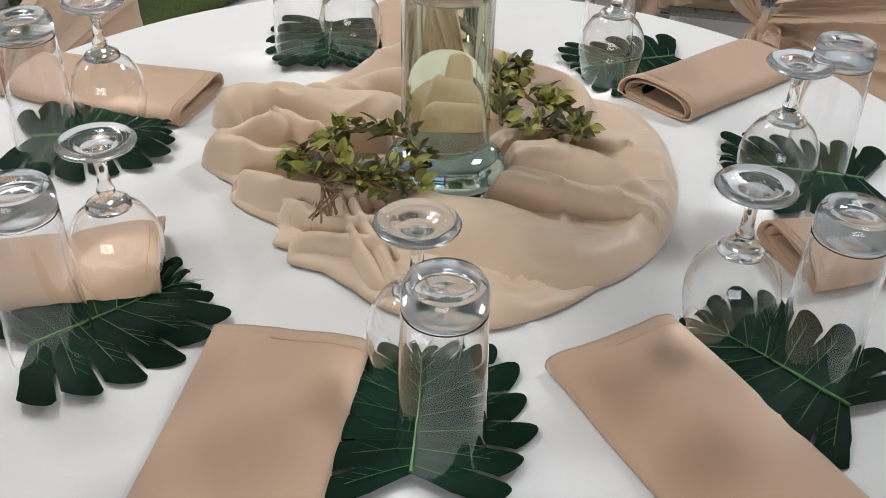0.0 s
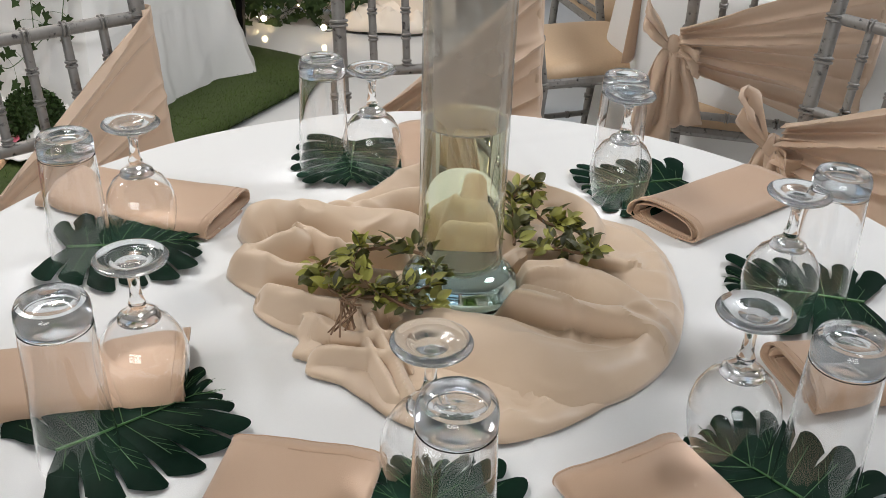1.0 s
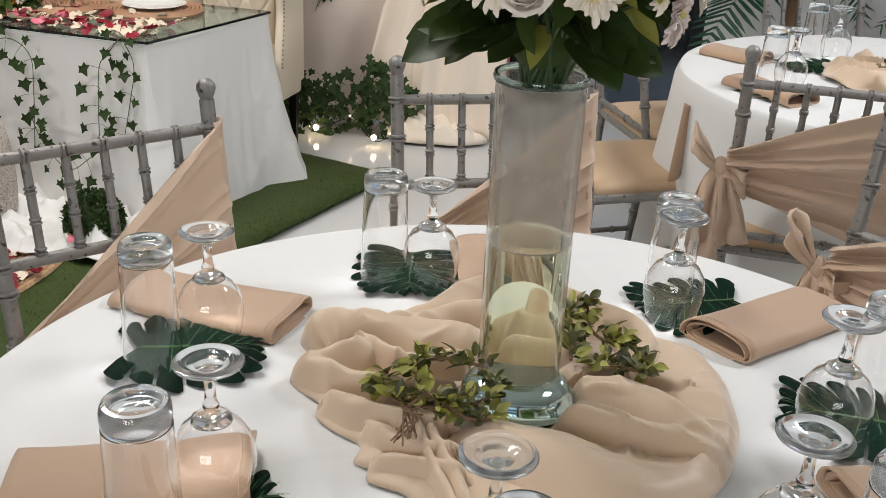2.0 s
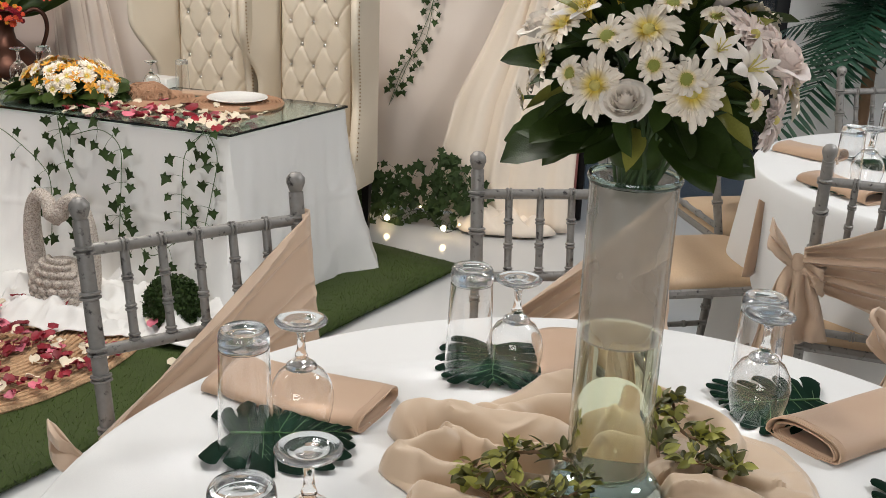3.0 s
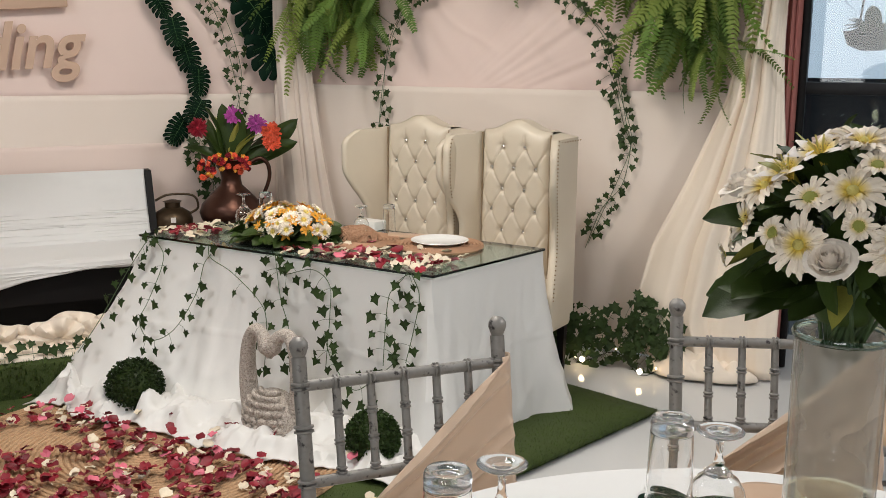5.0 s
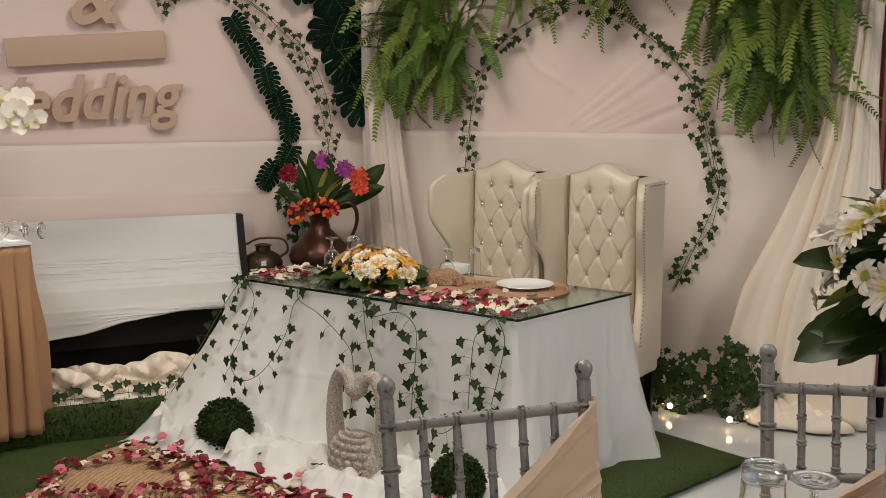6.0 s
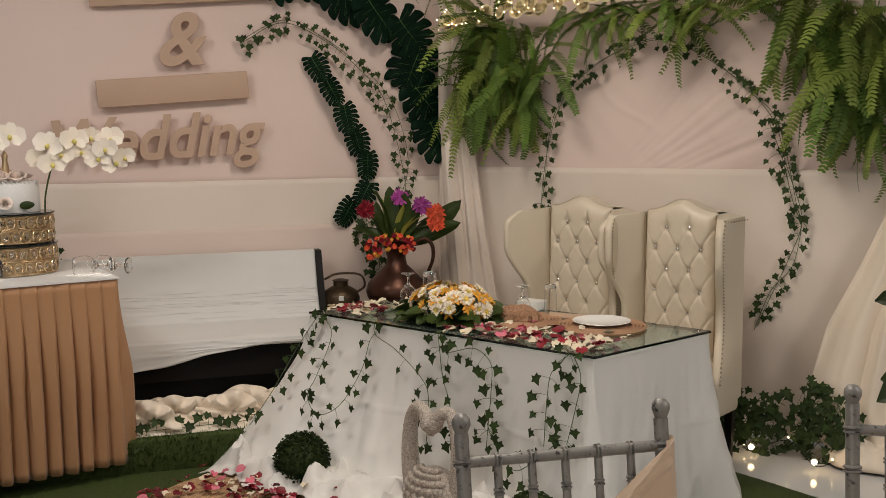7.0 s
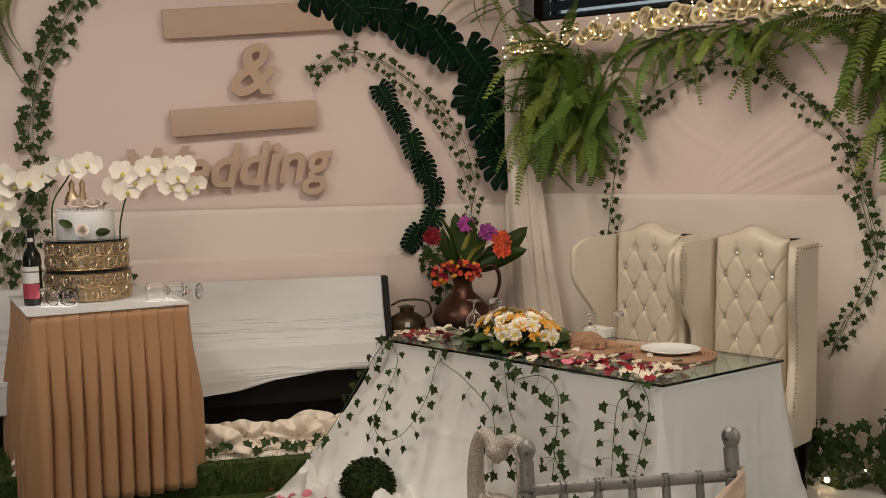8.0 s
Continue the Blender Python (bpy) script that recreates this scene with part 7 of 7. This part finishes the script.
def bottle_and_glasses():
    b = thing("wine_bottle", "dark red wine bottle with a white and red label", "bottle", at(-3.765, 2.345, CAKE_Z + 0.001, -40))
    part("bottle_glass", Shape().lathe([(1e-5, 0.0), (0.036, 0.0), (0.0385, 0.004), (0.0385, 0.19), (0.034, 0.215), (0.018, 0.245), (0.0145, 0.26), (0.0145, 0.31), (0.016, 0.312), (0.016, 0.322), (1e-5, 0.322)], 32), BOTTLE, b)
    def wrap(z0, z1, rr):
        return Shape().grid(20, 3, lambda u, v: (rr * math.cos(radians(-150 + 200 * u)), rr * math.sin(radians(-150 + 200 * u)), lerp(z0, z1, v)))
    part("label", wrap(0.095, 0.165, 0.0390), PAPER, b, "white paper label")
    part("label_band", wrap(0.030, 0.093, 0.0390), RED_LABEL, b, "red printed band")
    part("print", wrap(0.140, 0.146, 0.0393), GREY_PRINT, b, "grey printed bar")
    part("neck_label", wrap(0.268, 0.285, 0.0150), PAPER, b)
    for x, y, turn in ((-3.68, 2.32, 70), (-3.62, 2.34, 110), (-3.42, 2.66, 60), (-3.38, 2.74, 20), (-3.56, 2.38, 150)):
        goblet(0, 0, 0, "clear goblet lying on its side on the cake table", pose(x, y, CAKE_Z + 0.043, 0, 90, turn))


bottle_and_glasses()


# ---- greenery and letters on the backdrops ----
def wall_text(word, s_left, s_right, z, height):
    """Raised letters on the left backdrop, from the built-in font."""
    curve = bpy.data.curves.new("letters", "FONT")
    curve.body, curve.size, curve.extrude, curve.bevel_depth, curve.offset, curve.shear = word, 1.0, 0.009, 0.003, 0.018, 0.24
    tmp = bpy.data.objects.new("letters", curve)
    scene.collection.objects.link(tmp)
    bpy.context.view_layer.update()
    me = bpy.data.meshes.new_from_object(tmp.evaluated_get(bpy.context.evaluated_depsgraph_get()))
    bpy.data.objects.remove(tmp)
    xs, ys = [v.co.x for v in me.vertices], [v.co.y for v in me.vertices]
    x0, x1, y0, y1 = min(xs), max(xs), min(ys), max(ys)
    kx, ky = (s_left - s_right) / (x1 - x0), height / (y1 - y0)
    for v in me.vertices:
        p = on_left(s_left - (v.co.x - x0) * kx, z + (v.co.y - y0) * ky + 0.055 * (v.co.x - x0) * kx, 0.046 + v.co.z)
        v.co = p
    me.materials.clear()
    me.materials.append(MDF)
    return me


sign = thing("wedding_sign", "cut-out tan board letters mounted on the blush backdrop", "sign")
part("ampersand", wall_text("&", 1.55, 1.31, 1.80, 0.27), MDF, sign, "tan cut-out ampersand")
part("word", wall_text("Wedding", 2.08, 1.03, 1.235, 0.30), MDF, sign, "tan cut-out word in slanting letters")


def name_bar(s_left, s_right, z, h):
    length = s_left - s_right
    way = -ALONG
    p = on_left((s_left + s_right) / 2, z + h / 2, 0.046)
    m = Matrix((way, Vector((0, 0, 1)).cross(way) * -1, Vector((0, 0, 1)))).transposed().to_4x4()
    return Shape().box(length, 0.024, h, Matrix.Translation(p) @ m @ rot("Y", -4), 0.008)


part("name_bar", name_bar(1.88, 0.99, 2.12, 0.15), MDF, sign, "plain tan board bar")
part("name_bar", name_bar(1.86, 1.11, 1.62, 0.14), MDF, sign, "plain tan board bar")

IVY_LABEL = "green ivy garland pinned in an arch on the backdrop"


def wall_ivy(pts, seed, size=0.040, spread=0.040, every=0.055, left=True, strands=2, label=IVY_LABEL):
    rng = random.Random(seed)
    for k in range(strands):
        if left:
            path = [on_left(s + rng.uniform(-.03, .03), z + rng.uniform(-.02, .02), 0.035) for s, z in pts]
            ivy("ivy_garland", label, path, FACING, every, size, seed + k, spread, 70)
        else:
            path = [(x + rng.uniform(-.02, .02), WALL_Y - 0.045, z + rng.uniform(-.015, .015)) for x, z in pts]
            ivy("ivy_garland", label, path, SOUTH, every, size, seed + k, spread, 70)


wall_ivy([(1.15, 1.94), (0.95, 2.03), (0.713, 1.957), (0.499, 1.807), (0.36, 1.62), (0.285, 1.32), (0.30, 1.12), (0.36, 0.95)], 71, strands=2)
wall_ivy([(0.50, 1.0), (0.45, 0.85), (0.42, 0.70)], 75, 0.05, 0.06, 0.03)
wall_ivy([(2.25, 2.34), (2.40, 2.11), (2.495, 1.864), (2.522, 1.584), (2.53, 1.359), (2.66, 1.0), (2.70, .92)], 73, strands=3, size=0.05, spread=0.05)
wall_ivy([(2.62, 1.20), (2.45, 1.10), (2.25, 0.95), (2.05, 0.90)], 78, strands=1, size=0.05)
ARCH = [(-2.265, 1.05), (-2.255, 1.20), (-2.235, 1.39), (-2.158, 1.57), (-2.033, 1.736), (-1.795, 1.862), (-1.570, 1.901), (-1.328, 1.77), (-1.199, 1.645), (-1.085, 1.50), (-1.010, 1.30), (-0.955, 1.10), (-0.925, 1.00), (-0.985, 0.84), (-1.055, 0.69), (-1.135, 0.52)]
wall_ivy(ARCH, 81, 0.038, 0.035, 0.055, False, 2)
wall_ivy(ARCH[9:-3], 85, 0.042, 0.045, 0.055, False, 1)


BIG_MONSTERA = monstera_mesh("leaf_blade", 0.225, 0.235, 6, 0.50, 0.10, 11)
SMALL_MONSTERA = monstera_mesh("leaf_blade", 0.2, 0.15, 9, 0.42, 0.08, 14)


def leaf_chain(label, pts, meshes, size, seed):
    rng = random.Random(seed)
    chain = thing("leaf_garland", label, "garland")
    path = spline([on_left(s, z, 0.04) for s, z in pts], 40)
    part("stem", Shape().tube(path, 0.004, 6), STEM, chain)
    n = len(pts)
    for k in range(n):
        s, z = pts[k]
        s2, z2 = pts[min(k + 1, n - 1)] if k < n - 1 else (2 * s - pts[k - 1][0], 2 * z - pts[k - 1][1])
        way = (on_left(s2, z2) - on_left(s, z)).normalized()
        face = (FACING + Vector((0, 0, 0.15))).normalized()
        y = (way - face * way.dot(face)).normalized()
        m = Matrix((y.cross(face), y, face)).transposed().to_4x4()
        p = on_left(s, z, 0.05 + 0.012 * (k % 3)) - y * size * 0.5
        leaf = part("leaf", meshes[0], MONSTERA, chain, "dark green split leaf", Matrix.Translation(p) @ m @ rot("Y", rng.uniform(-20, 20)) @ rot("X", rng.uniform(-16, 4)) @ rot("Z", rng.uniform(-22, 22)) @ Matrix.Scale(size / 0.2 * rng.uniform(.92, 1.06), 4))
        part("vein", meshes[1], RIB, leaf)


leaf_chain("chain of large dark green split leaves on the backdrop", [(1.05, 2.33), (0.90, 2.295), (0.74, 2.23), (0.57, 2.16), (0.40, 2.09), (0.26, 1.97), (0.185, 1.80), (0.185, 1.61), (0.105, 1.42)], BIG_MONSTERA, 0.212, 5)
leaf_chain("chain of small dark green split leaves on the backdrop", [(0.735, 1.79), (0.665, 1.67), (0.585, 1.53), (0.535, 1.40), (0.505, 1.27), (0.535, 1.13), (0.63, 1.03)], SMALL_MONSTERA, 0.165, 6)


def frond_mesh(name, droop, mat, pairs=30, width=0.22, seed=1, sway=0.0):
    """A fern frond of length 1 along +y that arches over; leaflets in pairs along it."""
    rng, s = random.Random(seed), Shape()
    def rib(u):
        return Vector((sway * u * u, u * (1 - 0.25 * droop * u), -droop * u * u * 0.75))
    path = [rib(k / 14) for k in range(15)]
    s.tube(path, lambda k: 0.006 * (1.1 - k), 4)
    for k in range(pairs):
        u = 0.07 + 0.92 * k / pairs
        p, way = rib(u), (rib(u + 0.02) - rib(u)).normalized()
        l = width * (math.sin(math.pi * (0.12 + 0.80 * u)) ** 0.7) * rng.uniform(0.85, 1.1)
        for side in (-1, 1):
            out = (Vector((side, 0, -0.15)) + way * 0.35 + Vector((0, 0, rng.uniform(-.25, .1)))).normalized()
            w = way * 0.0200
            up = out.cross(way) * 0.004 * side
            s.add([p - w * 0.5, p + out * l * 0.55 - w * 0.75 + up, p + out * l, p + out * l * 0.5 + w * 0.85 + up, p + w * 0.6], [(0, 1, 3, 4), (1, 2, 3)])
    return s.mesh(name, mat, smooth=False)


FRONDS = [frond_mesh("frond", d, mt, 26, w * 0.44, k, sw) for k, (d, mt, w, sw) in enumerate(((0.5, FERN, .22, .1), (0.9, FERN, .20, -.12), (0.3, FERN, .22, .05), (0.7, FERN_OLD, .20, .15), (1.1, FERN_OLD, .18, 0.1), (0.4, FERN_OLD, .22, -.15)))]


def fern(label, roots, count, seed, size=(0.3, 0.5), down=1.0, spread=0.8):
    """A hanging fern: many arching fronds from roots (x, y, z)."""
    rng = random.Random(seed)
    f = thing("hanging_fern", label, "fern", None, "artificial ferns")
    for k in range(count):
        r = Vector(rng.choice(roots)) + Vector((rng.uniform(-.07, .07), rng.uniform(-.02, .02), rng.uniform(-.05, .05)))
        d = Vector((rng.uniform(-spread, spread), -rng.uniform(0.10, 0.5), rng.uniform(-1.0, 0.25) * down)).normalized()
        m = Matrix.Translation(r) @ d.to_track_quat("Y", "Z").to_matrix().to_4x4() @ rot("Y", rng.uniform(-40, 40)) @ Matrix.Scale(rng.uniform(*size), 4)
        part("frond", FRONDS[rng.randrange(len(FRONDS))], FERN, f, m=m)


fern("bushy green artificial fern hanging at the backdrop's corner", [(-2.62, 4.62, 2.0), (-2.52, 4.62, 2.02), (-2.42, 4.62, 2.0), (-2.60, 4.62, 1.82), (-2.48, 4.62, 1.80), (-2.35, 4.62, 1.82)], 120, 3, (0.32, 0.52), 2.4, 0.28)
fern("long green artificial fern hanging beside the arch", [(-2.25, 4.62, 1.95), (-2.2, 4.62, 1.85), (-2.3, 4.62, 1.7), (-2.62, 4.60, 1.7)], 36, 4, (0.28, 0.45), 1.5, 0.45)
fern("green artificial fern sprays along the top of the backdrop", [(-2.0, 4.64, 2.04), (-1.8, 4.64, 2.06), (-1.6, 4.64, 2.06), (-1.4, 4.64, 2.06), (-1.2, 4.64, 2.05)], 64, 5, (0.26, 0.40), 0.4, 1.3)
fern("large green artificial fern hanging beside the curtain", [(-0.95, 4.62, 2.02), (-0.80, 4.62, 1.98), (-0.65, 4.62, 1.95), (-0.50, 4.60, 1.92), (-0.85, 4.62, 1.78), (-0.68, 4.62, 1.72)], 120, 6, (0.34, 0.58), 1.5, 0.5)
fern("green artificial fern over the voile curtain", [(-0.62, 4.58, 1.55), (-0.75, 4.60, 1.55), (-0.55, 4.58, 1.48)], 20, 7, (0.26, 0.36), 0.7, 1.0)
fern("green artificial fern above the dark leaf chain", [(-2.80, 4.58, 2.30), (-2.90, 4.50, 2.36), (-2.74, 4.60, 2.22)], 12, 8, (0.22, 0.34), 0.5, 0.9)
fern("yellow-green artificial fern at the side of the sign", [tuple(on_left(2.60, 2.30, 0.06)), tuple(on_left(2.66, 2.26, 0.06))], 10, 9, (0.34, 0.46), 1.6, 0.3)


def rose_garland():
    g = thing("rose_garland", "garland of cream roses wound with tiny warm lights", "garland")
    rng = random.Random(17)
    path = spline([(-2.77, 4.57, 2.045), (-2.47, 4.56, 2.075), (-2.145, 4.56, 2.10), (-1.846, 4.56, 2.115), (-1.567, 4.56, 2.13), (-1.306, 4.56, 2.13), (-1.06, 4.56, 2.13), (-0.7, 4.56, 2.12)], 150)
    bulb, wire = Shape().ball(0.0030, None, 8, 6).mesh("bulb", FAIRY), Shape()
    for k in range(130):
        p = path[rng.randrange(150)] + Vector((0, rng.uniform(-.03, .02), rng.uniform(-.045, .04)))
        bloom(g, "cream_rose", ROSE[2], p, (rng.uniform(-.6, .6), -1, rng.uniform(-.2, .7)), rng.uniform(.026, .038))
    prev = None
    for k in range(110):
        q = path[min(149, int(k * 1.36))] + Vector((rng.uniform(-.02, .02), -0.05 - rng.uniform(0, .03), rng.uniform(-.05, .065)))
        part("fairy_bulb", bulb, FAIRY, g, m=Matrix.Translation(q))
        if prev is not None:
            wire.tube([prev, (prev + q) / 2 + Vector((0, 0.01, 0.012)), q], 0.0009, 3)
        prev = q
    part("wire", wire, BLACK, g)


rose_garland()


def ivy_bush():
    """Ivy heaped along the foot of the backdrop, with a few warm bulbs in it."""
    rng = random.Random(9)
    for k in range(11):
        x = lerp(-1.28, -0.62, k / 10)
        pts = [(x, 4.52 - 0.05 * (k % 2), 0.03), (x + rng.uniform(-.1, .1), 4.46, 0.14), (x + rng.uniform(-.15, .15), 4.48, 0.26), (x + rng.uniform(-.2, .2), 4.46, 0.33 - 0.1 * (k % 3))]
        ivy("ivy_garland", "dense ivy heaped at the foot of the backdrop", pts, (0, -1, 0.3), 0.022, 0.052, 90 + k, 0.06, 40)
    lights = thing("fairy_lights", "warm fairy lights lying on the tiles by the ivy", "lights")
    bulb = Shape().ball(0.016, None, 12, 8).mesh("bulb", FAIRY)
    spots = [(-1.052, 4.39, 0.04), (-0.765, 4.315, 0.04), (-0.90, 4.42, 0.10), (-1.10, 4.45, 0.03), (-0.70, 4.36, 0.05)]
    for k, p in enumerate(spots):
        part("bulb", bulb, FAIRY, lights, m=Matrix.Translation(p) @ Matrix.Scale(0.8 if k < 2 else 0.25, 4))
    part("wire", Shape().tube(spline([Vector(p) - Vector((0, 0, 0.015)) for p in sorted(spots)], 30), 0.0016, 4), BLACK, lights)


ivy_bush()


# ---- the second table and the far right ----
for k, (x, y, gx, gy) in enumerate([(0.60, 2.62, 0.66, 2.68), (0.78, 3.05, 0.86, 3.10), (1.0, 2.45, 1.08, 2.47), (1.35, 2.62, 1.40, 2.70), (1.45, 3.10, 1.40, 3.16)]):
    x, y, gx, gy = x + 0.03, y + 0.16, gx + 0.03, gy + 0.16
    tumbler(x, y, label="clear tumbler upside down on the second table")
    goblet(gx, gy, label="clear goblet upside down on the second table")
    place_leaf(x + 0.05, y - 0.06, 40 + 70 * k, 0.95, k % 2)
napkin((0.70, 2.66), (0.56, 2.86), 0.12, 0.04, "rose-beige napkin rolled on the second table", 11.0)
napkin((0.66, 3.12), (0.52, 3.24), 0.12, 0.04, "rose-beige napkin rolled on the second table", 13.0)


def second_centre():
    def fn(u, v):
        a, r = 2 * math.pi * u, 0.27 * v * (1 + 0.15 * wave(math.cos(2 * math.pi * u) * 2, math.sin(2 * math.pi * u) * 2, 3.0))
        z = 0.006 + 0.045 * (1 - abs(math.sin(4.5 * a + 3 * v + wave(u * 6, v * 3) * 2))) * smooth_step(0, .3, v) * (1 - smooth_step(.85, 1, v) * .9)
        return (T2.x + r * math.cos(a), T2.y + r * math.sin(a), RT_Z + 0.003 + z)
    thick(single("centre_drape", Shape().grid(120, 30, fn, wrap=True), DRAPE, "champagne cloth bunched on the second table", "cloth"), 0.002)
    v = thing("vase", "clear glass vase on the second table", "vase", at(T2.x, T2.y, RT_Z + 0.02))
    part("glass_wall", Shape().lathe([(0.0475, 0.04), (0.0475, 0.40)], 40), HAZY, v)
    part("thick_foot", Shape().lathe([(1e-5, 0), (0.062, 0), (0.067, 0.013), (0.058, 0.035), (0.047, 0.045), (1e-5, 0.04)], 40), SEA_GLASS, v)
    sprig("leaf_sprig", [(T2.x - 0.16, T2.y - 0.14, Z0 + .06), (T2.x - 0.08, T2.y - 0.19, Z0 + .08), (T2.x + 0.04, T2.y - 0.16, Z0 + .07), (T2.x + 0.12, T2.y - 0.1, Z0 + .06)], "artificial leaf sprig on the second table", 8)


second_centre()


def seat_napkin():
    """A napkin left hanging from the second table over the chair's cushion."""
    def fn(u, v):
        x = 0.42 + 0.10 * u + 0.03 * v
        y = 2.80 + 0.16 * u
        z = 0.70 - 0.20 * v - 0.02 * math.sin(u * 7 + v)
        return (x - 0.05 * v + 0.012 * math.sin(u * 9), y - 0.03 * v, z)
    thick(single("hanging_napkin", Shape().grid(16, 14, fn), NAPKIN, "rose-beige napkin hanging over the chair's cushion", "napkin"), 0.004)


seat_napkin()


def palm(x, y, z, seed, count, size, label):
    rng = random.Random(seed)
    p = thing("palm", label, "palm", at(x, y, 0))
    part("pot", Shape().lathe([(0.12, 0.0), (0.16, 0.28), (0.17, 0.30), (0.15, 0.30), (0.14, 0.26), (1e-5, 0.26)], 24), BLACK, p)
    part("trunk", Shape().tube([(0, 0, 0.26), (0.01, 0, z * 0.6), (0, 0, z)], lambda k: 0.035 - 0.012 * k, 10), TWINE, p)
    for k in range(count):
        a = rng.uniform(0, 6.283)
        d = Vector((math.cos(a), math.sin(a), rng.uniform(-0.1, 1.3))).normalized()
        m = Matrix.Translation((0, 0, z * rng.uniform(.75, 1))) @ d.to_track_quat("Y", "Z").to_matrix().to_4x4() @ Matrix.Scale(size * rng.uniform(.7, 1.1), 4)
        part("palm_frond", PALM_FROND[k % 2], PALM, p, m=m)


PALM_FROND = [frond_mesh("palm_frond", d, PALM, 22, 0.36, 40 + k, 0.1) for k, d in enumerate((0.5, 0.8))]
palm(1.05, 4.95, 1.15, 3, 22, 0.62, "dark green potted palm by the white wall")
palm(1.75, 4.6, 0.95, 4, 20, 0.6, "dark green potted palm behind the second table")


def hanging_basket(x, seed):
    b = thing("hanging_basket", "dark wire basket with a trailing plant outside the window", "basket", at(x, 6.4, 1.56))
    part("bowl", Shape().lathe([(0.06, -0.09), (0.13, -0.06), (0.16, 0.02), (0.15, 0.02), (0.1, -0.03), (1e-5, -0.05)], 20), BLACK, b)
    for k in range(3):
        a = k * 2.094
        part("chain", Shape().tube([(0.15 * math.cos(a), 0.15 * math.sin(a), 0.02), (0, 0, 0.885)], 0.004, 5), BLACK, b)
    rng = random.Random(seed)
    for k in range(26):
        d = Vector((rng.uniform(-1, 1), rng.uniform(-1, 1), rng.uniform(-.5, .8))).normalized()
        part("leaf", BIG_LEAF[k % 3], None, b, m=Matrix.Translation((0, 0, 0.02)) @ d.to_track_quat("Y", "Z").to_matrix().to_4x4() @ Matrix.Scale(rng.uniform(.1, .18), 4))


block("pergola_beam", -2.0, 3.0, 6.36, 6.44, 2.44, 2.52, ALUMINIUM, "dark beam outside the window", "beam")
hanging_basket(0.06, 1)
hanging_basket(0.52, 2)
